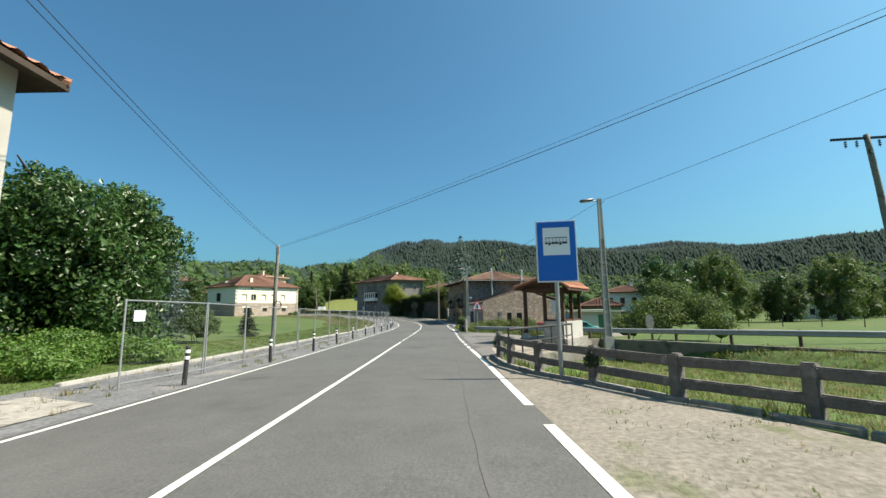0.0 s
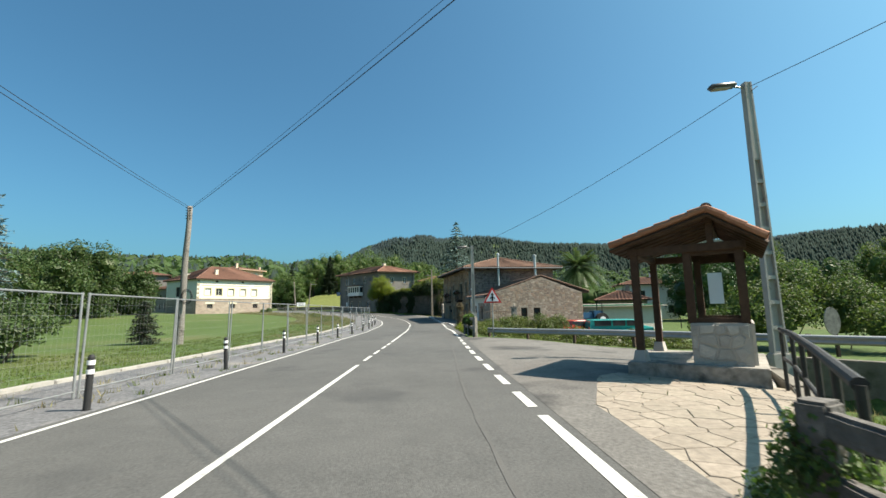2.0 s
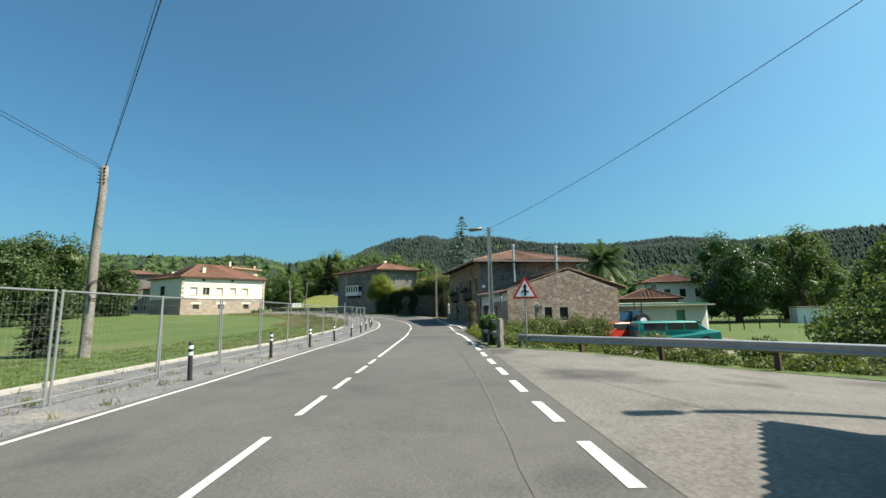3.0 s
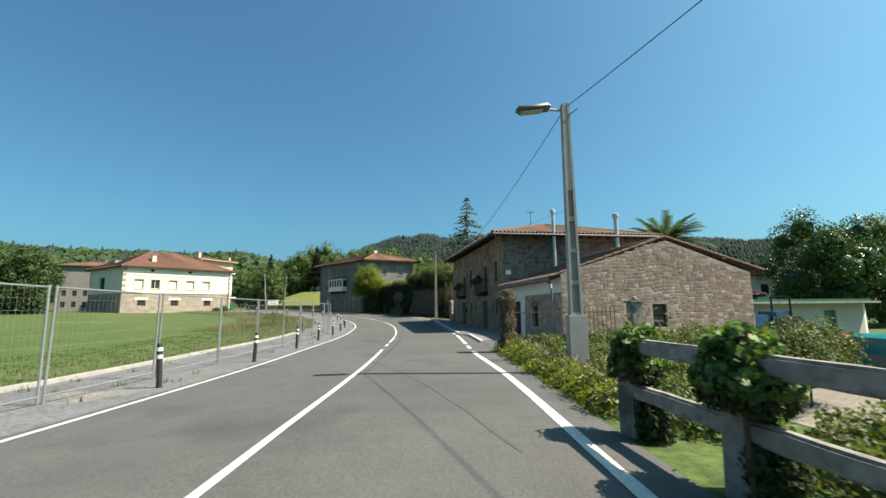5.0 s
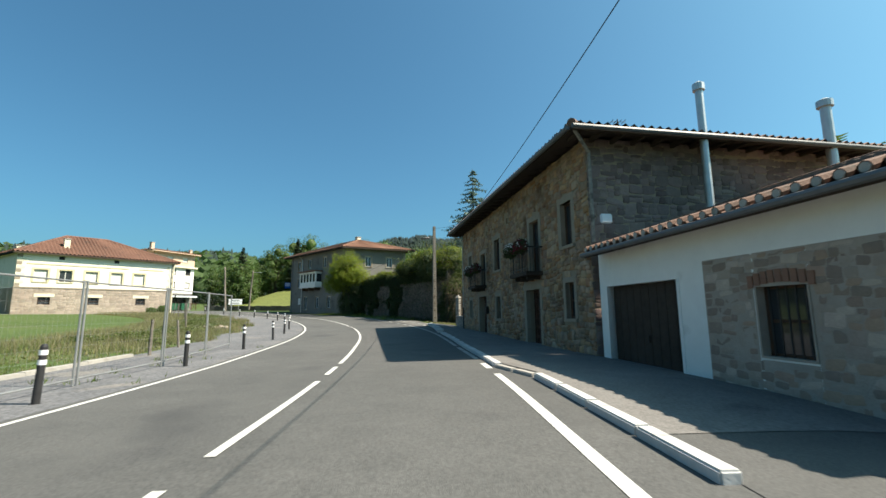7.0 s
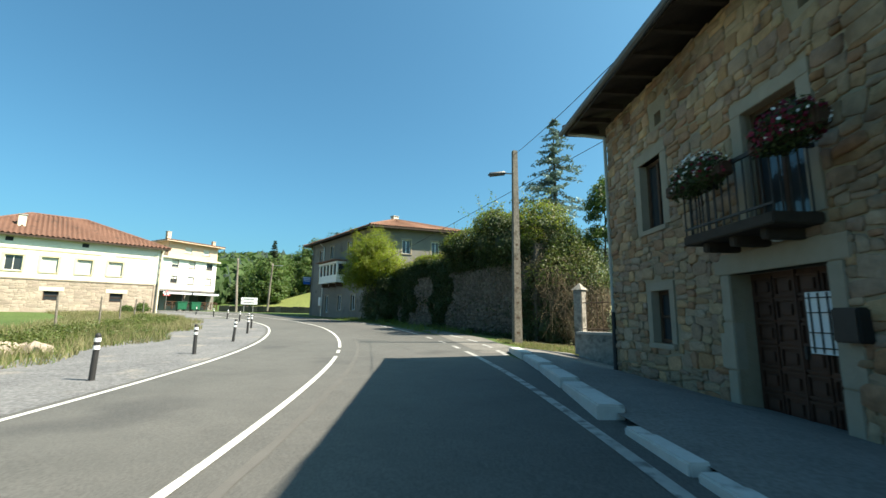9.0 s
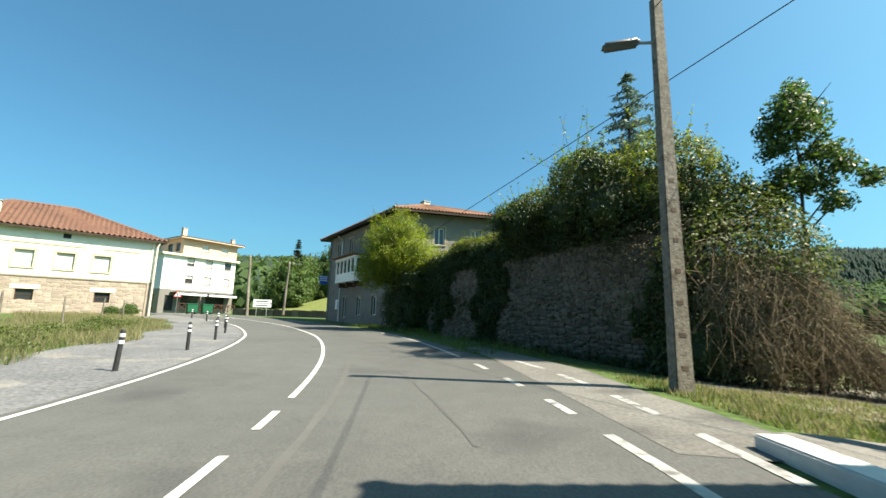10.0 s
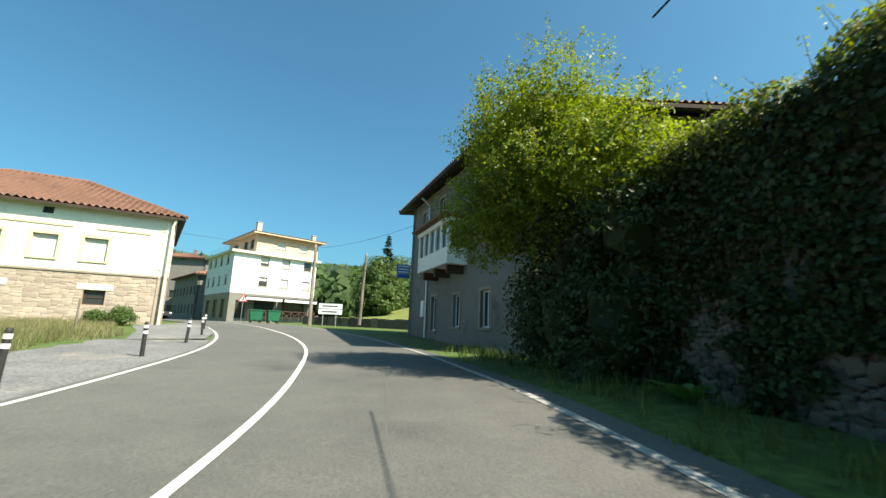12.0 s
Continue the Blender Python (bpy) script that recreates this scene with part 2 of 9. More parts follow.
TILE_FAR = mat("sunlit_clay_tile", (0.118, 0.062, 0.046), (0.176, 0.094, 0.068), scale=3, rough=0.9, bump=0.4, spots=((0.090, 0.054, 0.042), 1.6, 0.58))
TILE_BROWN = mat("brown_clay_tile", (0.154, 0.081, 0.056), (0.217, 0.119, 0.084), scale=3, rough=0.9, bump=0.4, spots=((0.112, 0.070, 0.052), 0.8, 0.58))
WOOD_DARK = mat("dark_timber", (0.038, 0.020, 0.011), (0.091, 0.049, 0.029), scale=8, rough=0.75, bump=0.4, bscale=35)
WOOD_EAVE = mat("old_eave_timber", (0.026, 0.018, 0.013), (0.058, 0.043, 0.032), scale=7, rough=0.85, bump=0.4)
WOOD_POLE = mat("creosoted_pole", (0.106, 0.091, 0.073), (0.206, 0.188, 0.161), scale=6, rough=0.9, bump=0.6, bscale=25, spots=((0.063, 0.049, 0.035), 2.2, 0.58), grain=(14, 0.3))
WOOD_GREY = mat("weathered_grey_pole", (0.135, 0.125, 0.110), (0.230, 0.215, 0.195), scale=6, rough=0.92, bump=0.6, bscale=25, spots=((0.085, 0.078, 0.068), 2.2, 0.58), grain=(14, 0.3))
FENCEWOOD = mat("lichened_concrete_rail", (0.059, 0.055, 0.048), (0.185, 0.174, 0.163), scale=9, rough=0.95, bump=0.8, bscale=28, spots=((0.252, 0.238, 0.217), 3.2, 0.6))
DOORWOOD = mat("door_wood", (0.040, 0.017, 0.011), (0.080, 0.035, 0.022), scale=6, rough=0.6, bump=0.3)
GALV = mat("galvanised_steel", (0.24, 0.25, 0.25), (0.37, 0.38, 0.38), scale=8, rough=0.5, bump=0.1, metal=0.6)
ZINC = mat("zinc_pipe", (0.40, 0.42, 0.42), (0.58, 0.60, 0.60), scale=4, rough=0.45, bump=0.1, metal=0.7)
IRON = mat("black_iron", (0.02, 0.02, 0.02), (0.05, 0.045, 0.04), scale=8, rough=0.6, bump=0.2)
RUST = mat("rusty_iron", (0.05, 0.035, 0.028), (0.10, 0.07, 0.05), scale=8, rough=0.8, bump=0.3)
BLACKPLASTIC = mat("black_rubber", (0.018, 0.018, 0.019), (0.035, 0.035, 0.036), scale=8, rough=0.6, bump=0.15)
REFLECT = mat("white_band", (0.72, 0.72, 0.72), (0.85, 0.85, 0.85), scale=8, rough=0.4, bump=0)
BLUE = mat("sign_blue", (0.006, 0.10, 0.42), (0.010, 0.12, 0.48), scale=2, rough=0.35, bump=0)
SIGNWHITE = mat("sign_white", (0.60, 0.63, 0.66), (0.70, 0.73, 0.76), scale=3, rough=0.4, bump=0)
SIGNRED = mat("sign_red", (0.42, 0.03, 0.03), (0.55, 0.04, 0.035), scale=3, rough=0.4, bump=0)
# black paint, and the painted darkness inside windows and vents
BLACK = mat("black_paint_and_unlit_rooms", (0.012, 0.012, 0.012), (0.025, 0.025, 0.025), scale=6, rough=0.5, bump=0)
GREENBIN = mat("green_bin", (0.012, 0.09, 0.05), (0.02, 0.13, 0.07), scale=3, rough=0.5, bump=0.1)
TEAL = mat("teal_car_paint", (0.005, 0.16, 0.15), (0.01, 0.22, 0.20), scale=2, rough=0.25, bump=0, spec=0.6)
REDCAR = mat("red_car_paint", (0.32, 0.03, 0.02), (0.42, 0.045, 0.03), scale=2, rough=0.25, bump=0, spec=0.6)
BLUETRACTOR = mat("blue_paint", (0.02, 0.07, 0.14), (0.03, 0.10, 0.19), scale=3, rough=0.45, bump=0)
TYRE = mat("tyre", (0.015, 0.015, 0.015), (0.03, 0.03, 0.03), scale=8, rough=0.9, bump=0.2)
CURTAIN = mat("curtain", (0.55, 0.55, 0.52), (0.70, 0.70, 0.67), scale=5, rough=0.9, bump=0.1)
GLASS = glass_mat("window_glass")
GLASSCLEAR = glass_mat("clear_glass", (0.9, 0.93, 0.92))
GLASSCLEAR.node_tree.nodes["Principled BSDF"].inputs["Transmission Weight"].default_value = 1.0
GLASSCLEAR.node_tree.nodes["Principled BSDF"].inputs["IOR"].default_value = 1.05
GLASSCLEAR.node_tree.nodes["Principled BSDF"].inputs["Roughness"].default_value = 0.0
SHUTTER = mat("roller_shutter", (0.55, 0.53, 0.48), (0.68, 0.66, 0.60), scale=6, rough=0.7, bump=0.2)
WIRE = mat("cable", (0.02, 0.02, 0.022), (0.03, 0.03, 0.032), scale=8, rough=0.6, bump=0)
BARK = mat("bark", (0.049, 0.038, 0.028), (0.105, 0.084, 0.063), scale=8, rough=0.95, bump=0.8, bscale=20)
TWIG = mat("dry_twigs", (0.115, 0.086, 0.056), (0.215, 0.165, 0.110), scale=6, rough=0.95, bump=0.3)
L_MAGNOLIA = leaf_mat("magnolia_leaf", (0.022, 0.056, 0.013), (0.056, 0.105, 0.026), glow=0.26, rough=0.36)
L_GREEN = leaf_mat("green_leaf", (0.049, 0.088, 0.020), (0.092, 0.142, 0.034))
L_MEADOW = leaf_mat("meadow_tree_leaf", (0.036, 0.066, 0.018), (0.066, 0.104, 0.030), glow=0.35)
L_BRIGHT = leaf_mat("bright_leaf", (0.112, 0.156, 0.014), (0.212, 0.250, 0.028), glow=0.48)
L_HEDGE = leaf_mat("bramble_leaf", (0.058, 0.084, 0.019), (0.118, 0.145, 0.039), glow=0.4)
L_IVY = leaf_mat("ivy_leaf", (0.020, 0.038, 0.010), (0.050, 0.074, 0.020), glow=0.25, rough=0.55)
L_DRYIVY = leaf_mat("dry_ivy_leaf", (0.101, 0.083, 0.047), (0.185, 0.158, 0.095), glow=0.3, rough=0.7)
L_SPRUCE = leaf_mat("spruce_needles", (0.097, 0.147, 0.131), (0.192, 0.270, 0.255), glow=0.15, rough=0.7)
L_BLUESPRUCE = leaf_mat("blue_spruce_needles", (0.076, 0.122, 0.116), (0.150, 0.212, 0.206), glow=0.15, rough=0.8)
L_CONIFER = leaf_mat("conifer_needles", (0.021, 0.038, 0.020), (0.042, 0.063, 0.032), glow=0.15, rough=0.7)
L_PALM = leaf_mat("palm_leaf", (0.045, 0.082, 0.028), (0.095, 0.132, 0.050), glow=0.3, rough=0.4)
L_GRASS = leaf_mat("grass_blade", (0.070, 0.110, 0.022), (0.140, 0.175, 0.045), glow=0.4, rough=0.7)
L_DRYGRASS = leaf_mat("dry_grass_blade", (0.17, 0.155, 0.075), (0.29, 0.26, 0.145), glow=0.4, rough=0.8)
L_FOREST = leaf_mat("forest_leaf", (0.040, 0.078, 0.028), (0.080, 0.122, 0.042), glow=0.4, rough=0.9, scale=0.02, island=0.2)
# distance haze painted in: bluer, paler leaves, high glow to flatten contrast
L_FARWOOD_HAZED = leaf_mat("upper_wood_leaf_hazed", (0.062, 0.100, 0.088), (0.098, 0.140, 0.116), glow=0.7, rough=0.95, scale=0.012, island=0.08)
L_BRAMBLE = leaf_mat("green_bramble_leaf", (0.056, 0.118, 0.020), (0.120, 0.200, 0.044), glow=0.4)
L_FIELD = leaf_mat("field_tree_leaf", (0.046, 0.082, 0.022), (0.105, 0.145, 0.040), glow=0.4, rough=0.6)
# pines likewise carry the haze in their pale blue colour
L_PINE_HAZED = leaf_mat("pine_plantation", (0.064, 0.100, 0.106), (0.090, 0.130, 0.132), glow=0.7, rough=0.9, scale=0.015, island=0.14)
PETAL_W = mat("white_petal", (0.65, 0.65, 0.62), (0.8, 0.8, 0.78), scale=5, rough=0.7, bump=0)
PETAL_R = mat("red_petal", (0.12, 0.004, 0.022), (0.22, 0.010, 0.038), scale=5, rough=0.7, bump=0)
PETAL_Y = mat("cream_petal", (0.62, 0.60, 0.30), (0.75, 0.74, 0.48), scale=5, rough=0.7, bump=0)


# ---- mesh helpers ----
def fast_mesh(name, verts, quads, material):
    """A mesh from arrays of corners and four- or three-sided faces."""
    me = bpy.data.meshes.new(name)
    verts = np.asarray(verts, dtype=np.float32)
    quads = np.asarray(quads, dtype=np.int32)
    k = quads.shape[1]
    me.vertices.add(len(verts))
    me.vertices.foreach_set("co", verts.ravel())
    me.loops.add(quads.size)
    me.loops.foreach_set("vertex_index", quads.ravel())
    me.polygons.add(len(quads))
    me.polygons.foreach_set("loop_start", np.arange(0, quads.size, k, dtype=np.int32))
    me.polygons.foreach_set("loop_total", np.full(len(quads), k, dtype=np.int32))
    me.update(calc_edges=True)
    me.materials.append(material)
    return me


def thing(name, label, category, at=(0, 0, 0), rz=0.0, group="", kind=""):
    e = new(name)
    e.matrix_basis = pose(*at, 0, 0, rz)
    return tagged(e, label, category, group, kind)


def part(name, bm, material, parent, label="", smooth=False):
    me = bpy.data.meshes.new(name)
    if smooth:
        for f in bm.faces:
            f.smooth = True
    bm.to_mesh(me)
    bm.free()
    me.materials.append(material)
    ob = new(name, me)
    ob.parent = parent
    return tagged(ob, label)


def solo(name, bm, material, label, category, kind="", group="", smooth=False):
    """A thing of one mesh."""
    ob = part(name, bm, material, None, "", smooth)
    return tagged(ob, label, category, group, kind)


def box(bm, c, s, rz=0.0, bevel=0.0, rx=0.0, ry=0.0):
    """A box of size s about c."""
    m = pose(c[0], c[1], c[2], rx, ry, rz) @ Matrix.Diagonal((s[0], s[1], s[2], 1))
    g = bmesh.ops.create_cube(bm, size=1.0, matrix=m)
    if bevel:
        es = list({e for v in g["verts"] for e in v.link_edges})
        bmesh.ops.bevel(bm, geom=es, offset=bevel, segments=2, affect="EDGES", clamp_overlap=True)
    return bm


def B():
    return bmesh.new()


def rod(bm, p, q, r0, r1=None, n=8):
    """A tapered round bar from p to q."""
    p, q = Vector(p), Vector(q)
    r1 = r0 if r1 is None else r1
    d = (q - p)
    turn = d.to_track_quat("Z", "Y").to_matrix().to_4x4()
    bmesh.ops.create_cone(bm, cap_ends=True, segments=n, radius1=r0, radius2=r1, depth=d.length, matrix=Matrix.Translation((p + q) / 2) @ turn)
    return bm


def tube(bm, pts, r, n=6):
    for a, b in zip(pts, pts[1:]):
        rod(bm, a, b, r, r, n)
    return bm


def slab(bm, poly, z0, z1):
    """An upright prism over the polygon."""
    lo = [bm.verts.new((x, y, z0)) for x, y in poly]
    hi = [bm.verts.new((x, y, z1)) for x, y in poly]
    n = len(poly)
    bm.faces.new(hi)
    bm.faces.new(lo[::-1])
    for i in range(n):
        bm.faces.new((lo[i], lo[(i + 1) % n], hi[(i + 1) % n], hi[i]))
    bmesh.ops.recalc_face_normals(bm, faces=bm.faces[:])
    return bm


# ---- the lie of the land ----
RISE_S = [-30, 0, 17, 26, 35, 43, 50, 57, 65, 73, 78, 84, 93, 98, 111, 118, 131, 200]
RISE_Z = [0.1, -0.02, -0.27, -0.34, -0.48, -0.58, -0.55, -0.48, -0.40, -0.25, -0.07, 0.13, 0.42, 0.60, 1.15, 1.35, 1.4, 1.6]
_s = np.arange(-200, 400, 0.5)
_z = np.convolve(np.pad(np.interp(_s, RISE_S, RISE_Z), 8, mode="edge"), np.ones(17) / 17, mode="valid")

# how far the road's bed stands above the line of the land
BED_S = [-30, 27, 34, 46.5, 54, 68, 84, 96, 110]
BED_Z = [0.20, 0.20, 0.28, 0.28, 0.22, 0.22, 0.18, 0.12, 0.05]

WAY = [(-2.0, -60), (-2.1, -10), (-2.22, 5), (-2.27, 12), (-2.34, 20), (-2.36, 28), (-2.35, 36), (-2.42, 43), (-2.65, 49), (-2.95, 56), (-3.5, 62), (-4.5, 69), (-6.25, 76.5),
       (-8.75, 83.5), (-12.2, 90.3), (-15.8, 95.5), (-20.6, 101.0), (-27, 106.2), (-36, 111.5), (-48, 115.5), (-70, 120)]


def spline(pts, step=0.5):
    """A smooth line through the points, in even steps."""
    p = np.array(pts, float)
    p = np.vstack([2 * p[0] - p[1], p, 2 * p[-1] - p[-2]])
    out = []
    for i in range(1, len(p) - 2):
        n = max(2, int(np.linalg.norm(p[i + 1] - p[i]) / step))
        t = np.linspace(0, 1, n, endpoint=False)[:, None]
        a, b, c, d = p[i - 1], p[i], p[i + 1], p[i + 2]
        out.append(0.5 * ((2 * b) + (-a + c) * t + (2 * a - 5 * b + 4 * c - d) * t ** 2 + (-a + 3 * b - 3 * c + d) * t ** 3))
    out.append(p[-2][None])
    return np.vstack(out)


MID = spline(WAY)
_d = np.gradient(MID, axis=0)
_d /= np.linalg.norm(_d, axis=1)[:, None]
LEFT = np.stack([-_d[:, 1], _d[:, 0]], 1)


def side_of_way(x, y):
    """How far left of the centre line a place lies."""
    x, y = np.atleast_1d(np.asarray(x, float)), np.atleast_1d(np.asarray(y, float))
    out = np.zeros(len(x))
    for i in range(0, len(x), 20000):
        dx = x[i:i + 20000, None] - MID[None, :, 0]
        dy = y[i:i + 20000, None] - MID[None, :, 1]
        k = np.argmin(dx * dx + dy * dy, axis=1)
        r = np.arange(len(k))
        out[i:i + 20000] = dx[r, k] * LEFT[k, 0] + dy[r, k] * LEFT[k, 1]
    return out


def inside(x, y, poly):
    """How deep each place lies in the polygon (negative outside)."""
    p = np.array(poly, float)
    q = np.roll(p, -1, axis=0)
    odd = np.zeros(len(x), bool)
    best = np.full(len(x), 1e9)
    for (ax, ay), (bx, by) in zip(p, q):
        cross = ((ay > y) != (by > y)) & (x < (bx - ax) * (y - ay) / (by - ay + 1e-12) + ax)
        odd ^= cross
        t = np.clip(((x - ax) * (bx - ax) + (y - ay) * (by - ay)) / ((bx - ax) ** 2 + (by - ay) ** 2), 0, 1)
        best = np.minimum(best, np.hypot(x - ax - t * (bx - ax), y - ay - t * (by - ay)))
    return np.where(odd, best, -best)


def step01(t):
    t = np.clip(t, 0, 1)
    return t * t * (3 - 2 * t)


FIELD = [(9, -30), (5.6, 3), (4.6, 5.3), (3.75, 6.7), (3.1, 8.6), (2.45, 10.1), (2.05, 11.8), (2.05, 14.2), (2.9, 15.9), (5.9, 19.9), (7.3, 21.9), (8.0, 24.6), (9.3, 25.0), (11.4, 21.8),
         (15.4, 16), (23, 7.5), (40, -10), (60, -30)]
RAIL = [(2.5, 34.7), (4.1, 32.75), (6.6, 30.0), (8.6, 27.2), (10.3, 24.2), (12.3, 21.3), (16.2, 16.0), (24, 7.2), (38, -8)]
YARD = [(2.9, 36.5), (4.6, 33.4), (7.2, 30.6), (9.3, 27.8), (11.2, 25.0), (13.0, 22.2), (17, 16.8), (25, 8), (40, -8), (300, -300), (300, 300), (13, 300), (15, 62), (13.8, 50.5), (5.5, 49.8), (5.2, 46), (3.6, 41)]
AZ = [-180, -90, -60, -45, -31, -26, -21, -17.4, -13.4, -11.6, -10.2, -5, 4.4, 11, 16, 23, 30, 37, 44, 50, 60, 90, 180]
EL = [4, 6.5, 7.0, 6.2, 6.6, 7.2, 6.2, 6.7, 6.2, 7.1, 8.3, 9.3, 9.45, 8.7, 8.3, 7.7, 8.15, 6.9, 7.2, 6.8, 6.3, 6, 4]


def hill_form(x, y):
    d = np.hypot(x, y - 45)
    az = np.degrees(np.arctan2(x, y - 45))
    far = np.interp(az, [-180, -24, -13, -7, 180], [400, 400, 620, 950, 950])
    top = far * np.tan(np.radians(np.interp(az, AZ, EL))) - np.interp(az, [-20, -8], [15, 13])
    return d / far, top, far, az


def land(x, y):
    x, y = np.atleast_1d(np.asarray(x, float)), np.atleast_1d(np.asarray(y, float))
    s = 0.866 * y - 0.5 * x
    lat = side_of_way(x, y)
    z = np.interp(s, _s, _z) + np.interp(s, BED_S, BED_Z) * (1 - step01((-lat - 5.5) / 4)) - 0.013 * np.clip(lat, 0, 5)
    # the bend is banked, its outer edge the higher
    z = z + 0.04 * np.clip(-lat - 1, 0, 4.5) * step01((s - 52) / 12) * step01((100 - s) / 12) * (1 - step01((-lat - 5.2) / 1.5) * step01((70 - s) / 5)) * step01((12 + lat) / 3)
    # meadow on the left swells a little towards the houses
    z = z + 0.55 * step01((lat - 7) / 30) * step01((y - 30) / 50)
    # low field behind the post-and-rail fence
    z = z - 1.0 * step01((inside(x, y, FIELD) + 0.1) / (1.1 + 2.6 * step01((x - 10.5) / 4)))
    # fields beyond the guard rail
    z = z - 0.7 * step01(inside(x, y, YARD) / (1.6 + 2.0 * step01((x - 12) / 6)))
    # sunny grass slope beyond the junction
    z = z + 6.0 * step01((y - 124.5 - 0.1 * x) / 46) * step01((x + 52) / 14) * step01((4 - x) / 14)
    f, top, far, az = hill_form(x, y)
    n = 0.06 * np.sin(x / 37.0 + 1.3) * np.sin(y / 51.0) + 0.05 * np.sin(x / 91 + y / 63)
    rise = step01((f - 0.30) / 0.70) ** 1.15
    rise = np.where(f > 1.0, np.clip(1 - (f - 1) * 0.8, 0.1, 1), rise)
    z = z + top * rise * (1 + n * (1 - step01((f - 0.8) / 0.2)))
    return z


def road_z(x, y):
    s = 0.866 * y - 0.5 * x
    return float(np.interp(s, _s, _z) + np.interp(s, BED_S, BED_Z) * (1 - step01((-side_of_way(x, y)[0] - 5.5) / 4)))


def land1(x, y):
    return float(land(x, y)[0])


def ground_mesh():
    def axis(lo, hi, fine_lo, fine_hi, fine):
        mid = list(np.arange(fine_lo, fine_hi, fine))
        a, s = fine_lo, fine
        left = []
        while a > lo:
            s = min(s * 1.12, 60)
            a -= s
            left.append(a)
        a, s = mid[-1], fine
        right = []
        while a < hi:
            s = min(s * 1.12, 60)
            a += s
            right.append(a)
        return np.array(left[::-1] + mid + right)
    xs = axis(-2400, 2400, -14, 30, 0.45)
    ys = axis(-900, 2600, -4, 106, 0.5)
    X, Y = np.meshgrid(xs, ys)
    Z = land(X.ravel(), Y.ravel())
    lat = side_of_way(X.ravel(), Y.ravel())
    Z = Z - 0.07 * ((lat < 3.1) & (lat > -3.6)) - 0.07 * ((lat <= -3.6) & (lat > -4.4) & (Y.ravel() > 48) & (Y.ravel() < 84))
    V = np.stack([X.ravel(), Y.ravel(), Z], 1)
    nx, ny = len(xs), len(ys)
    i = np.arange(nx * ny).reshape(ny, nx)
    Q = np.stack([i[:-1, :-1].ravel(), i[:-1, 1:].ravel(), i[1:, 1:].ravel(), i[1:, :-1].ravel()], 1)
    ob = new("ground", fast_mesh("ground", V, Q, GRASS_GROUND))
    ob.data.polygons.foreach_set("use_smooth", [True] * len(ob.data.polygons))
    return tagged(ob, "green meadow ground rising to wooded hills", "ground", kind="structure")


ground_mesh()


def ribbon(name, material, y0, y1, off0, off1, lift, label, category, kind="structure", wob=0.0):
    """A strip along the way between two offsets left of the centre line (numbers or functions of the place along it)."""
    S = np.unique(np.concatenate([[y0], np.arange(math.ceil(y0 * 2 + 0.2) / 2, y1 - 0.1, 0.5), [y1]]))
    cx, cy = np.interp(S, along, MID[:, 0]), np.interp(S, along, MID[:, 1])
    lx, ly = np.interp(S, along, LEFT[:, 0]), np.interp(S, along, LEFT[:, 1])
    sel = range(len(S))
    V, F = [], []
    wide = (off1(80.0) if callable(off1) else off1) - (off0(80.0) if callable(off0) else off0)
    cols = 7 if abs(wide) > 1 else 2
    for k in sel:
        a = off0(S[k]) if callable(off0) else off0
        b = off1(S[k]) if callable(off1) else off1
        for j in range(cols):
            o = a + (b - a) * j / (cols - 1)
            if wob and j == cols - 1:
                o += wob * noise.noise(Vector((S[k] * 0.9, o, 0)))
            V.append((cx[k] + lx[k] * o, cy[k] + ly[k] * o))
    V = np.array(V)
    Z = land(V[:, 0], V[:, 1]) + (np.repeat([lift(s) for s in S], cols) if callable(lift) else lift)
    for r in range(len(sel) - 1):
        for j in range(cols - 1):
            i = r * cols + j
            F.append((i + cols, i + cols + 1, i + 1, i))
    me = fast_mesh(name, np.column_stack([V, Z]), F, material)
    return tagged(new(name, me), label, category, kind=kind)


along = np.concatenate([[0], np.cumsum(np.linalg.norm(np.diff(MID, axis=0), axis=1))])
along = along - np.interp(0.0, MID[:150, 1], along[:150])   # 0 abreast of the first eye


def at_way(s, off, lift=0.0):
    x = np.interp(s, along, MID[:, 0]) + off * np.interp(s, along, LEFT[:, 0])
    y = np.interp(s, along, MID[:, 1]) + off * np.interp(s, along, LEFT[:, 1])
    return Vector((x, y, land1(x, y) + lift))


# road, its markings and verges
ribbon("road", ASPHALT, -50, 150, lambda s: -float(np.interp(s, [-50, 46, 52, 58, 72, 80, 90, 98], [3.7, 3.7, 4.6, 4.6, 4.7, 4.65, 4.2, 4.0])), 3.2, 0.012, "grey asphalt two-lane road bending between houses", "road")
ribbon("left_edge_line", PAINT, -50, 118, 2.97, 3.07, 0.018, "white painted edge line on the asphalt", "road marking")
ribbon("left_shoulder", GRAVEL, 4, 62, 3.2, 6.65, 0.015, "grey gravel and concrete shoulder with weeds", "shoulder", wob=0.1)
ribbon("left_gravel", GRAVEL, 62, 108, 3.2, lambda s: 6.6 + 0.9 * math.sin((s - 62) / 46 * math.pi), 0.015, "grey gravel strip beside the bend", "shoulder", wob=0.3)

HOUSE_APRON = [(-26.4, 98.3), (-31.0, 101.4), (-35.4, 103.7), (-36.0, 105.2), (-38.4, 108.9), (-37.2, 109.0), (-33.0, 106.7), (-28.6, 103.6), (-25.2, 100.6)]


def dash(name, s0, s1, off, wide, material=PAINT, lift=0.018):
    ribbon(name, material, s0, s1, off - wide / 2, off + wide / 2, lift, "white painted dash on the asphalt", "road marking")


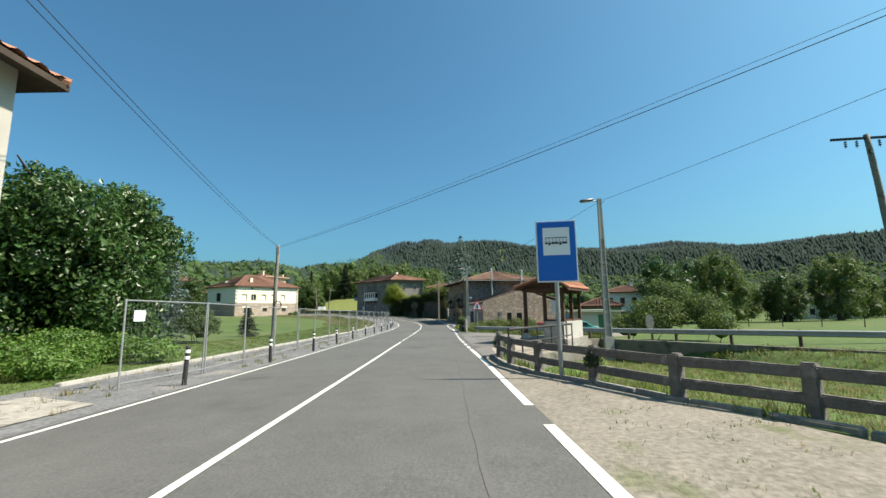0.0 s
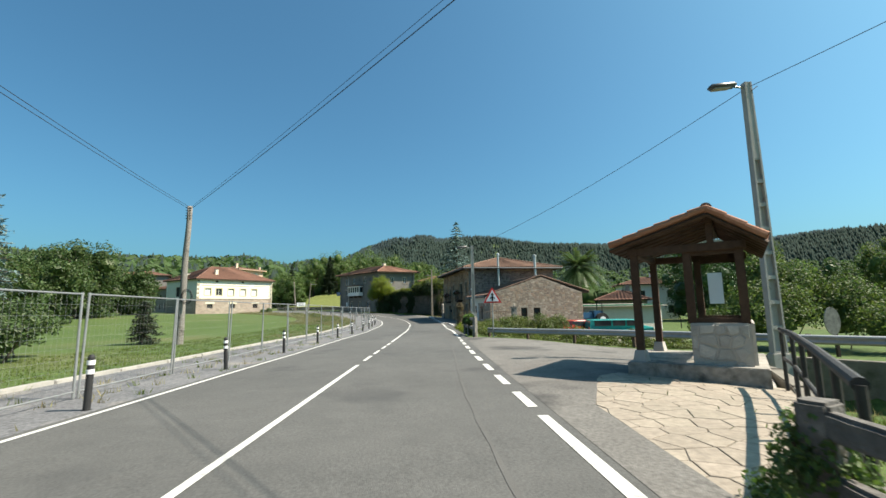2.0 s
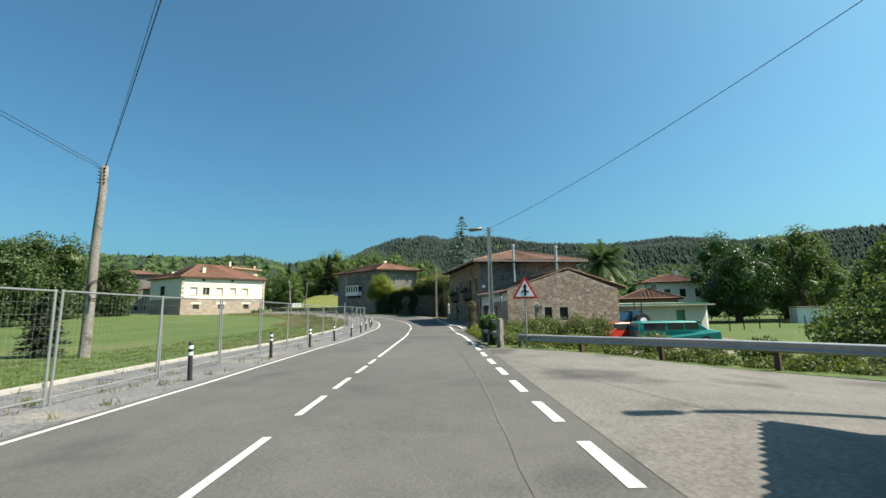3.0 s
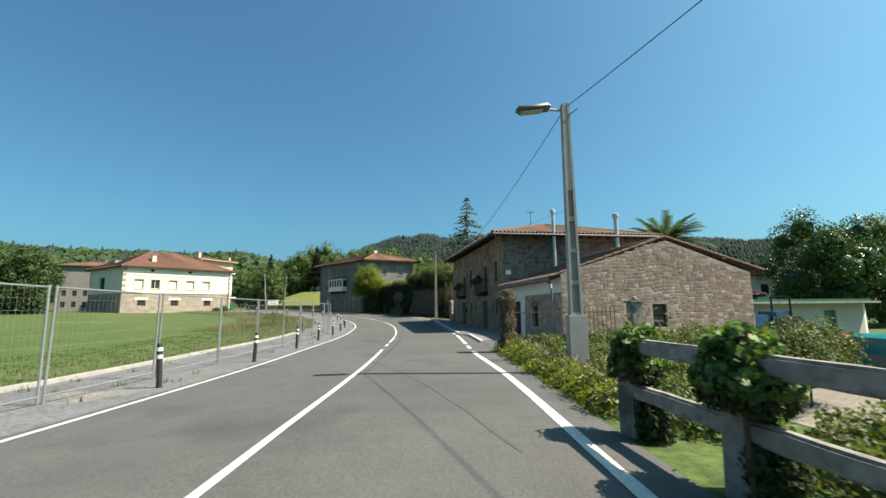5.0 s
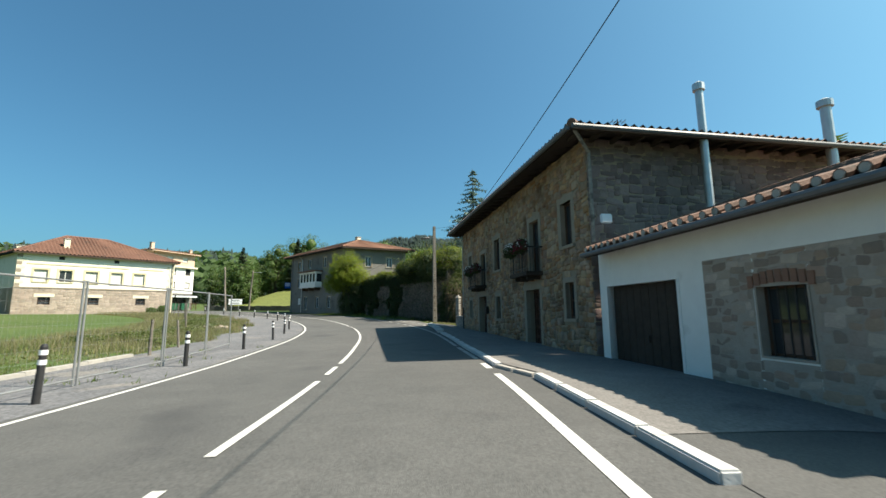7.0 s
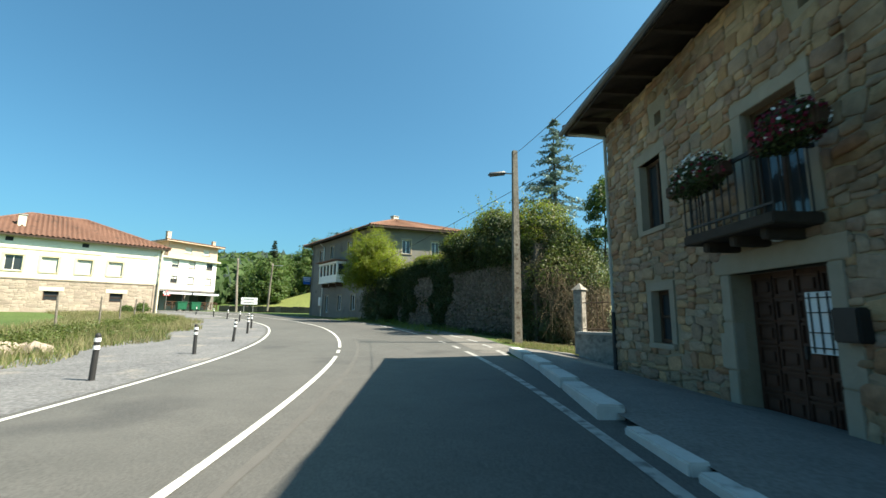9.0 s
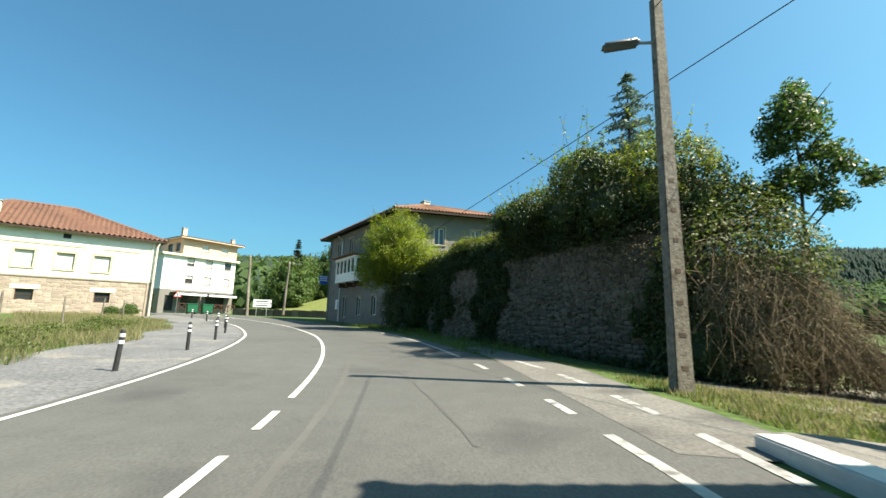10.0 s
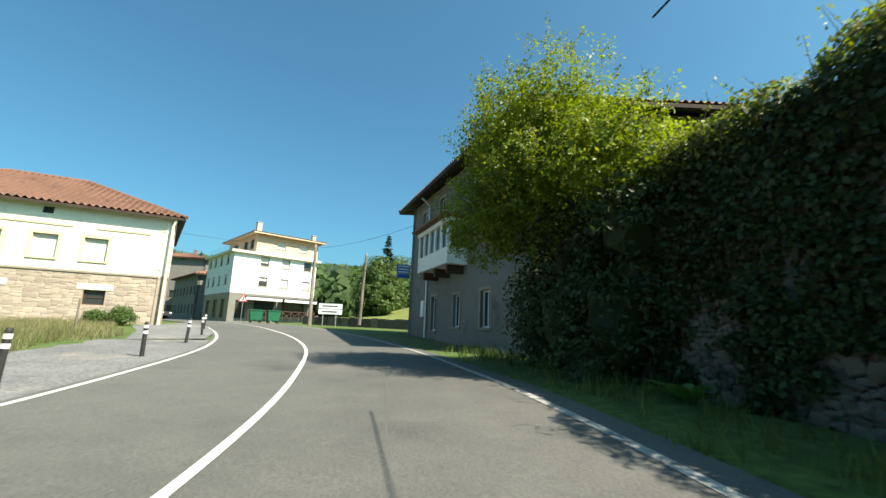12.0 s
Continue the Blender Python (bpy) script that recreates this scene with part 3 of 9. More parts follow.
# centre line: solid stretches with short dashes between
for s0, s1 in ((-50, 23.6), (24.6, 25.95), (26.6, 27.9), (28.66, 29.95), (30.4, 31.4), (32.1, 48.6), (49.9, 51.2), (51.9, 55.95), (56.75, 58.0), (58.6, 76.9), (77.8, 78.7), (79.6, 135)):
    dash("centre_line", s0, s1, 0.0, 0.1)
# edge line on the near side: solid, then dashes at the lay-by
edge_o = lambda s: -float(np.interp(s, [0, 14, 20, 26, 42, 46, 50, 58], [3.48, 3.45, 3.36, 3.26, 3.2, 3.1, 3.2, 3.38]))
EDGE = [(-50, 5.36), (6.5, 17.65)] + [(18.15 + 1.93 * i, 19.3 + 1.93 * i) for i in range(9)] + [(35.4, 47.3), (48.3, 49.6), (50.4, 56.4), (57.2, 58.1)]
for s0, s1 in EDGE:
    ribbon("edge_line", PAINT, s0, s1, lambda s: edge_o(s) - 0.07, lambda s: edge_o(s) + 0.07, 0.018, "white painted edge line on the asphalt", "road marking")


def near_edge(s):
    return -float(np.interp(s, [58, 66, 72, 79, 90, 98], [3.38, 3.55, 3.72, 3.85, 3.75, 3.57]))


for s0, s1 in ((59.0, 62.4), (62.9, 77.2), (78.1, 79.0), (80.1, 81.0), (82.2, 83.1), (84.5, 128)):
    ribbon("edge_line", PAINT_OLD, s0, s1, lambda s: near_edge(s) - 0.065, lambda s: near_edge(s) + 0.065, 0.018, "worn white edge line on the asphalt", "road marking")


old_line = lambda s: -float(np.interp(s, [66, 72, 76, 78, 80, 82, 85, 90], [4.2, 4.3, 4.65, 4.88, 5.05, 5.1, 4.9, 4.5]))
for s0, s1 in ((75.8, 77.1), (77.9, 79.1), (80.0, 81.2), (82.0, 83.4)):
    ribbon("old_edge_line", PAINT_OLD, s0, s1, lambda s: old_line(s) - 0.07, lambda s: old_line(s) + 0.07, 0.02, "worn older edge line near the kerb", "road marking")


def seam(s0, s1, off, wide, material, label, lift=0.0165):
    """A dark joint or tyre mark along the road."""
    ribbon("road_seam", material, s0, s1, lambda s: off(s) - wide / 2 + 0.012 * math.sin(s * 5.1), lambda s: off(s) + wide / 2 + 0.012 * math.sin(s * 3.7), lift, label, "road seam")


seam(77, 100, lambda s: -float(np.interp(s, [77, 82.8, 86, 88, 92, 98, 104], [2.35, 1.8, 1.3, 1.15, 1.3, 1.7, 1.9])), 0.05, TAR, "dark tar joint along the lane")
seam(64, 84, lambda s: -0.42 - 0.02 * (s - 70), 0.10, RUBBER, "faint dark tyre mark beside the centre line")
seam(37, 45, lambda s: -float(np.interp(s, [37, 38.6, 40.8, 42.7, 45], [2.55, 2.17, 1.59, 0.95, 0.0])), 0.06, TAR, "dark tar joint crossing the lane")
seam(-6, 34, lambda s: -2.6 + 0.06 * math.sin(s * 0.4), 0.05, RUBBER, "dark joint near the edge of the lane")


def outline_ground(name, material, poly, lift, label, category, grid=0.5):
    """A piece of surface over a polygon that follows the land."""
    p = np.array(poly, float)
    bm = B()
    f = bm.faces.new([bm.verts.new((x, y, 0)) for x, y in poly])
    for ax in (0, 1):
        lo, hi = p[:, ax].min(), p[:, ax].max()
        for v in np.arange(lo + grid, hi, grid):
            co, no = [0, 0, 0], [0, 0, 0]
            co[ax], no[ax] = v, 1
            bmesh.ops.bisect_plane(bm, geom=bm.verts[:] + bm.edges[:] + bm.faces[:], plane_co=co, plane_no=no)
    xy = np.array([(v.co.x, v.co.y) for v in bm.verts])
    for v, z in zip(bm.verts, land(xy[:, 0], xy[:, 1])):
        v.co.z = z + lift
    for f in bm.faces:
        if f.normal.z < 0:
            f.normal_flip()
    return solo(name, bm, material, label, category, kind="structure")


outline_ground("lay_by", APRON, [(1.3, 14.7), (1.78, 14.7), (1.95, 18.2), (2.9, 20.6), (3.55, 21.2), (4.4, 20.6), (6.0, 22.0), (7.3, 23.2), (8.0, 24.9), (9.2, 25.4), (8.0, 27.4), (6.0, 29.9), (3.4, 32.8), (1.9, 34.3), (1.2, 34.3), (1.2, 27), (1.25, 20)], 0.016, "pale worn asphalt bus lay-by", "pavement", 0.6)
outline_ground("verge_earth", EARTH, [(1.35, -20), (4.0, -20), (4.6, 4.0), (3.5, 6.7), (2.9, 8.5), (2.2, 10.2), (1.85, 12), (1.75, 15), (1.3, 15)], 0.014, "dry trodden earth verge with sparse weeds", "verge", 0.6)


outline_ground("slope_meadow", SLOPE_GRASS, [(-44, 127.0), (-30, 124.8), (-17, 123.5), (-2, 124.5), (0, 160), (-22, 165), (-46, 156)], 0.05, "sunny yellow-green grass slope beyond the junction", "meadow", 2.0)


# ---- walls with openings ----
def wall(name, p, ang, length, z0, z1, thick, holes, material, parent, label=""):
    """An upright wall from p, running at the angle ang (degrees from x), its outer face to the right of its run; holes: (u0, u1, z0, z1)."""
    us = sorted({0.0, length, *[h[0] for h in holes], *[h[1] for h in holes]})
    zs = sorted({z0, z1, *[h[2] for h in holes], *[h[3] for h in holes]})
    solid = {}
    for i in range(len(us) - 1):
        for j in range(len(zs) - 1):
            um, zm = (us[i] + us[i + 1]) / 2, (zs[j] + zs[j + 1]) / 2
            solid[i, j] = not any(h[0] < um < h[1] and h[2] < zm < h[3] for h in holes)
    bm = B()
    cache = {}

    def v(u, d, z):
        key = (round(u, 4), d, round(z, 4))
        if key not in cache:
            cache[key] = bm.verts.new((u, thick if d else 0.0, z))
        return cache[key]
    for (i, j), s in solid.items():
        if not s:
            continue
        a, b, c, d = us[i], us[i + 1], zs[j], zs[j + 1]
        bm.faces.new((v(a, 0, c), v(b, 0, c), v(b, 0, d), v(a, 0, d)))
        bm.faces.new((v(a, 1, d), v(b, 1, d), v(b, 1, c), v(a, 1, c)))
        if not solid.get((i - 1, j)):
            bm.faces.new((v(a, 0, d), v(a, 1, d), v(a, 1, c), v(a, 0, c)))
        if not solid.get((i + 1, j)):
            bm.faces.new((v(b, 0, c), v(b, 1, c), v(b, 1, d), v(b, 0, d)))
        if not solid.get((i, j - 1)):
            bm.faces.new((v(a, 0, c), v(a, 1, c), v(b, 1, c), v(b, 0, c)))
        if not solid.get((i, j + 1)):
            bm.faces.new((v(a, 0, d), v(b, 0, d), v(b, 1, d), v(a, 1, d)))
    ob = part(name, bm, material, parent, label)
    ob.matrix_basis = pose(p[0], p[1], 0, 0, 0, ang)
    return ob


def wbox(p, ang, u, z, w, h, d0, d1):
    """Centre and size of a box on a wall's face: d0..d1 outwards (negative: into the wall)."""
    a = radians(ang)
    out = ((d0 + d1) / 2)
    x = p[0] + u * math.cos(a) + out * math.sin(a)
    y = p[1] + u * math.sin(a) - out * math.cos(a)
    return (x, y, z), (w, abs(d1 - d0), h)


def wpart(name, boxes, p, ang, material, parent, label="", bevel=0.0):
    bm = B()
    for u, z, w, h, d0, d1 in boxes:
        c, s = wbox(p, ang, u, z, w, h, d0, d1)
        box(bm, c, s, ang, bevel)
    return part(name, bm, material, parent, label)


def window(parent, p, ang, hole, frame_mat=None, style="casement", surround=None, sill=True, curtain=0.0, sw=0.14):
    """A framed window set back in a hole (u0, u1, z0, z1)."""
    u0, u1, z0, z1 = hole
    um, zm, w, h = (u0 + u1) / 2, (z0 + z1) / 2, u1 - u0, z1 - z0
    fm = frame_mat or WOOD_DARK
    bx = [(u0 + 0.035, zm, 0.07, h, -0.20, -0.13), (u1 - 0.035, zm, 0.07, h, -0.20, -0.13), (um, z1 - 0.035, w, 0.07, -0.20, -0.13), (um, z0 + 0.035, w, 0.07, -0.20, -0.13)]
    if style == "casement":
        bx.append((um, zm, 0.06, h, -0.19, -0.135))
    if style == "barred":
        bx.append((um, zm, w, 0.05, -0.19, -0.135))
    wo = wpart("window", bx, p, ang, fm, parent)
    pane = wpart("pane", [(um, zm, w - 0.1, h - 0.1, -0.185, -0.165)], p, ang, GLASS, wo)
    if curtain:
        wpart("curtain", [(um, z1 - 0.07 - curtain * h / 2, w - 0.12, curtain * h, -0.164, -0.158)], p, ang, SHUTTER if style == "shutter" else CURTAIN, wo)
    # added black sheet stands in for the unlit room behind
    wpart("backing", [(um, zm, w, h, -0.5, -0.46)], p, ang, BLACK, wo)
    if surround:
        for u in (u0 - sw / 2, u1 + sw / 2):
            wpart("jamb", [(u, zm, sw, h, -0.12, 0.03)], p, ang, surround, wo, bevel=0.008)
        wpart("lintel", [(um, z1 + sw / 2, w + 2 * sw, sw, -0.12, 0.032)], p, ang, surround, wo, bevel=0.008)
    if sill:
        wpart("sill", [(um, z0 - 0.05, w + 0.24, 0.10, -0.12, 0.07)], p, ang, surround or CONCRETE, wo, bevel=0.01)
    return wo


def door(parent, p, ang, hole, material, surround=None, boards=6, name="door", panels=False, deep=0.0):
    """A door set back in a hole: upright boards, or two leaves of carved panels."""
    u0, u1, z0, z1 = hole
    um, w = (u0 + u1) / 2, u1 - u0
    f = -0.18 - deep
    do = wpart(name, [(um, (z0 + z1) / 2, w, z1 - z0, f - 0.08, f)], p, ang, material, parent)
    if panels:
        cw, ch = (w - 0.1) / 4, (z1 - z0 - 0.16) / 6
        for i in range(4):
            for j in range(6):
                u, z = u0 + 0.05 + cw * (i + 0.5), z0 + 0.12 + ch * (j + 0.5)
                wpart("panel", [(u, z + sg * (ch / 2 - 0.03), cw - 0.03, 0.035, f, f + 0.035) for sg in (-1, 1)] + [(u + sg * (cw / 2 - 0.03), z, 0.035, ch - 0.09, f, f + 0.033) for sg in (-1, 1)] + [(u, z, cw - 0.17, ch - 0.17, f, f + 0.03)], p, ang, material, do, bevel=0.008)
        wpart("leaf_joint", [(um, (z0 + z1) / 2, 0.03, z1 - z0, f, f + 0.045)], p, ang, material, do)
    else:
        for i in range(boards):
            wpart("board", [(u0 + w * (i + 0.5) / boards, (z0 + z1) / 2, w / boards - 0.015, z1 - z0 - 0.04, f - 0.002, f + 0.015)], p, ang, material, do)
    wpart("handle", [(um + 0.08, z0 + 1.0, 0.03, 0.16, f + 0.015, f + 0.06)], p, ang, IRON, do)
    if surround:
        sw = 0.2
        for u in (u0 - sw / 2, u1 + sw / 2):
            for k in range(3):
                wide = sw * (1.5 if k % 2 else 1.0)
                wpart("jamb_stone", [(u + (wide - sw) / 2 * (1 if u > um else -1), z0 + (z1 - z0) * (k + 0.5) / 3, wide, (z1 - z0) / 3 - 0.012, -0.15, 0.03)], p, ang, surround, do, bevel=0.012)
        wpart("lintel", [(um, z1 + 0.15, w + 2 * sw + 0.2, 0.3, -0.15, 0.035)], p, ang, surround, do, bevel=0.012)
    return do


# ---- tiled roofs ----
def tiles(name, a, b, c, d, material, parent, pitch=0.26, row=0.42, amp=0.045, thick=0.05, label=""):
    """Barrel tiles over the sloping quad: a-b along the eave, d-c along the top (c may meet d in a hip)."""
    a, b, c, d = [np.array(v, float) for v in (a, b, c, d)]
    eave = np.linalg.norm(b - a)
    slope = max(np.linalg.norm(d - a), np.linalg.norm(c - b)) * 1.0
    e = (b - a) / eave
    nrm = np.cross(b - a, d - a)
    nrm /= np.linalg.norm(nrm)
    if nrm[2] < 0:
        nrm = -nrm
    rows = max(1, int(round(slope / row)))
    V, F = [], []
    for r in range(rows):
        for half in (0, 1):
            t = (r + half * 1.0) / rows
            p, q = a + (d - a) * t, b + (c - b) * t
            lift = (0.035 if half == 0 else 0.0) + 0.012 * (np.random.rand() - 0.5)
            k0 = np.dot(p - a, e) / pitch
            k1 = np.dot(q - a, e) / pitch
            n = max(2, int(eave / pitch * 4) + 1)
            ks = np.linspace(k0, k1, n)
            w = np.cos(2 * np.pi * ks)
            pts = p + (ks - k0)[:, None] * pitch * e + nrm * (amp * np.sign(w) * np.abs(w) ** 0.7 + lift)[:, None]
            V.append(pts)
    V = np.array(V)
    n = V.shape[1]
    for r in range(V.shape[0] - 1):
        for i in range(n - 1):
            k = r * n + i
            F.append((k, k + 1, k + n + 1, k + n))
    me = fast_mesh(name, V.reshape(-1, 3), F, material)
    me.polygons.foreach_set("use_smooth", [True] * len(me.polygons))
    ob = new(name, me)
    ob.parent = parent
    return tagged(ob, label)


def roof_deck(name, quads, material, parent, thick=0.14):
    """The boarded underside of a roof: closed slabs below its planes."""
    bm = B()
    for q in quads:
        top = [bm.verts.new(Vector(v) - Vector((0, 0, 0.06))) for v in q]
        lo = [bm.verts.new(Vector(v) - Vector((0, 0, 0.06 + thick))) for v in q]
        n = len(q)
        bm.faces.new(top)
        bm.faces.new(lo[::-1])
        for i in range(n):
            bm.faces.new((lo[i], lo[(i + 1) % n], top[(i + 1) % n], top[i]))
    bmesh.ops.recalc_face_normals(bm, faces=bm.faces[:])
    return part(name, bm, material, parent)


def ridge_caps(parent, p, q, material, r=0.11, step=0.4):
    p, q = Vector(p), Vector(q)
    n = max(1, int((q - p).length / step))
    bm = B()
    for i in range(n):
        a, b = p.lerp(q, i / n), p.lerp(q, (i + 1.08) / n)
        rod(bm, a, b, r * 1.08, r * 0.92, 8)
    return part("ridge_tiles", bm, material, parent)


def hip_roof(parent, corners, z_eave, rise, tile_mat, over=0.7, pitch=0.26, amp=0.045, z_eaves=None, row=0.42, deck=None):
    """A hipped roof over four wall corners (counter-clockwise), the first side being a long one."""
    P = [Vector((x, y)) for x, y in corners]
    cen = sum(P, Vector((0, 0))) / 4
    u = (P[1] - P[0]).normalized()
    v = (P[3] - P[0]).normalized()
    L, W = (P[1] - P[0]).length + 2 * over, (P[3] - P[0]).length + 2 * over
    o = P[0] - u * over - v * over
    E = [o, o + u * L, o + u * L + v * W, o + v * W]
    ze = z_eaves or [z_eave] * 4
    E3 = [(e.x, e.y, z) for e, z in zip(E, ze)]
    run = W / 2
    r1, r2 = o + v * run + u * run, o + v * run + u * (L - run)
    zr = sum(ze) / 4 + rise
    R1, R2 = (r1.x, r1.y, zr), (r2.x, r2.y, zr)
    roof = part("roof", B(), tile_mat, parent)
    quads = [(E3[0], E3[1], R2, R1), (E3[1], E3[2], R2, R2), (E3[2], E3[3], R1, R2), (E3[3], E3[0], R1, R1)]
    for q in quads:
        tiles("tiles", *q, tile_mat, roof, pitch=pitch, amp=amp, row=row)
    roof_deck("boarding", [(q[0], q[1], q[2], q[3]) if q[2] != q[3] else q[:3] for q in quads], deck or WOOD_EAVE, roof)
    for a, b in ((R1, R2), (E3[0], R1), (E3[1], R2), (E3[2], R2), (E3[3], R1)):
        ridge_caps(roof, a, b, tile_mat)
    return E3, R1, R2



# ---- houses ----
def ang_of(p, q):
    return math.degrees(math.atan2(q[1] - p[1], q[0] - p[0]))


def dist2(p, q):
    return math.hypot(q[0] - p[0], q[1] - p[1])


def shell(parent, corners, z0, z1, thick, holes, mats, names=None):
    """The outer walls of a house over its corners (counter-clockwise), with holes by side."""
    out = []
    n = len(corners)
    for i in range(n):
        p, q = corners[i], corners[(i + 1) % n]
        out.append(wall("wall", p, ang_of(p, q), dist2(p, q), z0, z1, thick, holes.get(i, []), mats[i], parent))
    return out


def flue(parent, x, y, z0, z1, r=0.13):
    bm = B()
    rod(bm, (x, y, z0), (x, y, z1 - 0.25), r, r, 14)
    rod(bm, (x, y, z1 - 0.25), (x, y, z1 - 0.05), r * 1.5, r * 1.5, 14)
    rod(bm, (x, y, z1 - 0.05), (x, y, z1 + 0.03), r * 1.5, r * 0.4, 14)
    return part("flue", bm, ZINC, parent, "galvanised flue pipe with a cowl")


def chimney(parent, x, y, z0, z1, w, material, ang=0.0):
    bm = box(B(), (x, y, (z0 + z1) / 2), (w, w, z1 - z0), ang, 0.01)
    ch = part("chimney", bm, material, parent)
    part("chimney_cap", box(B(), (x, y, z1 + 0.04), (w + 0.12, w + 0.12, 0.08), ang, 0.01), CONCRETE, ch)
    return ch


def gutter(parent, p, q, r=0.07):
    bm = B()
    rod(bm, p, q, r, r, 8)
    return part("gutter", bm, LAMPGREY, parent)


def pipe(parent, pts, r=0.05, material=None, name="downpipe"):
    return part(name, tube(B(), pts, r, 8), material or ZINC, parent)


# stone farmhouse beside the road
SH = [(13.3, 61.05), (10.85, 76.75), (0.95, 75.12), (3.4, 59.4)]
stone_house = thing("stone_house", "two-storey rubble stone farmhouse with flowered iron balconies", "house")
fa_p, fa_a, fa_l = SH[2], ang_of(SH[2], SH[3]), dist2(SH[2], SH[3])


def fu(u0, u1, z0, z1):
    return (fa_l - u1 * 1.011, fa_l - u0 * 1.011, z0, z1)


SH_WIN = [fu(1.0, 1.7, 2.9, 4.24), fu(8.1, 8.95, 2.85, 4.3), fu(13.5, 14.25, 2.8, 4.2)]
SH_LOW = [fu(1.05, 1.6, 0.7, 1.77), fu(8.15, 8.8, 0.6, 1.62), fu(13.5, 14.1, 0.6, 1.58)]
SH_BDOOR = [fu(3.5, 4.35, 2.32, 4.2), fu(10.55, 11.45, 2.28, 3.95)]
SH_DOOR = [fu(3.6, 4.9, -0.45, 1.7), fu(10.45, 11.95, -0.35, 1.7)]
SH_VENT = [fu(13.4, 13.62, 4.8, 5.05), fu(6.9, 7.1, 4.75, 5.0), fu(10.2, 10.4, 4.8, 5.05)]
sh_holes = SH_WIN + SH_LOW + SH_BDOOR + SH_DOOR + SH_VENT
sh_walls = shell(stone_house, SH, -1.6, 5.75, 0.5, {2: sh_holes}, [PURPLESTONE, MORTAR, MORTAR, MORTAR])
for h in SH_WIN:
    window(stone_house, fa_p, fa_a, h, surround=DRESSED, curtain=0.0, sw=0.22)
for h in SH_LOW:
    window(stone_house, fa_p, fa_a, h, surround=DRESSED, sw=0.16, style="barred")
for h in SH_BDOOR:
    window(stone_house, fa_p, fa_a, h, surround=DRESSED, sw=0.2, sill=False)
for h in SH_DOOR:
    door(stone_house, fa_p, fa_a, h, DOORWOOD, surround=DRESSED, panels=True, deep=0.12)
du = 4.92
grille = wpart("door_window", [(du, 1.02, 0.36, 0.74, -0.27, -0.245)], fa_p, fa_a, SIGNWHITE, stone_house, "pale pane behind scrolled ironwork in the door")
for i in range(3):
    wpart("scroll_bar", [(du - 0.12 + i * 0.12, 1.02, 0.014, 0.72, -0.245, -0.23)], fa_p, fa_a, IRON, grille)
for z in (0.72, 0.9, 1.14, 1.32):
    wpart("scroll_bar", [(du, z, 0.34, 0.014, -0.245, -0.23)], fa_p, fa_a, IRON, grille)
# black plugs paint the darkness inside the vent holes
for h in SH_VENT:
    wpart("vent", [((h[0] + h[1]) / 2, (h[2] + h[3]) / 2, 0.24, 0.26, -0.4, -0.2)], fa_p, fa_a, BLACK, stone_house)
E3, R1, R2 = hip_roof(stone_house, SH, 5.85, 1.6, TILE_OLD, over=0.8, z_eaves=[5.8, 6.0, 6.05, 5.8])


def rafters(parent, p, q, inward, z, n, length=0.8, material=None):
    """Rafter tails under an eave from p to q."""
    p, q, v = Vector((*p, z)), Vector((*q, z)), Vector((*inward, 0)).normalized()
    a = ang_of((0, 0), inward)
    for i in range(n):
        c = p.lerp(q, (i + 0.5) / n) + v * (length / 2) + Vector((0, 0, 0.06))
        part("rafter", box(B(), c, (length, 0.09, 0.12), a), material or WOOD_EAVE, parent)


rafters(stone_house, (E3[2][0], E3[2][1]), (E3[3][0], E3[3][1]), (0.986, 0.164), 5.78, 26)
rafters(stone_house, (E3[3][0], E3[3][1]), (E3[0][0], E3[0][1]), (-0.164, 0.986), 5.62, 18)
gutter(stone_house, Vector(E3[2]) + Vector((-0.08, 0.05, -0.12)), Vector(E3[3]) + Vector((-0.08, 0.05, -0.12)))
gutter(stone_house, Vector(E3[3]) + Vector((0, -0.08, -0.12)), Vector(E3[0]) + Vector((0, -0.08, -0.12)))
pipe(stone_house, [(E3[3][0] + 0.1, E3[3][1] + 0.1, 5.65), (3.42, 59.2, 5.25), (3.42, 59.22, 2.75)], 0.05, CONCRETE_OLD)
pipe(stone_house, [(E3[2][0] + 0.1, E3[2][1] - 0.05, 5.9), (0.9, 75.13, 5.5), (0.9, 75.13, 1.2)], 0.04, GREYCREAM)
pipe(stone_house, [(0.9, 75.13, 1.2), (0.9, 75.13, -0.4)], 0.05, BLACKPLASTIC)
flue(stone_house, 6.7, 59.25, 3.0, 7.35, 0.105)
flue(stone_house, 10.98, 59.95, 3.0, 7.2, 0.14)
dish = B()
box(dish, (3.72, 59.05, 3.35), (0.34, 0.08, 0.26), 9.4, 0.03)
rod(dish, (3.72, 59.3, 3.35), (3.72, 59.05, 3.35), 0.02)
part("floodlight", dish, SIGNWHITE, stone_house, "white floodlight on the corner")
aer = B()
rod(aer, (6.2, 63.4, 6.9), (6.2, 63.4, 8.2), 0.02)
for k in range(4):
    rod(aer, (5.95 + k * 0.16, 63.2, 8.1), (5.95 + k * 0.16, 63.6, 8.1), 0.01)
rod(aer, (5.9, 63.4, 8.1), (6.5, 63.4, 8.1), 0.01)
part("aerial", aer, IRON, stone_house)


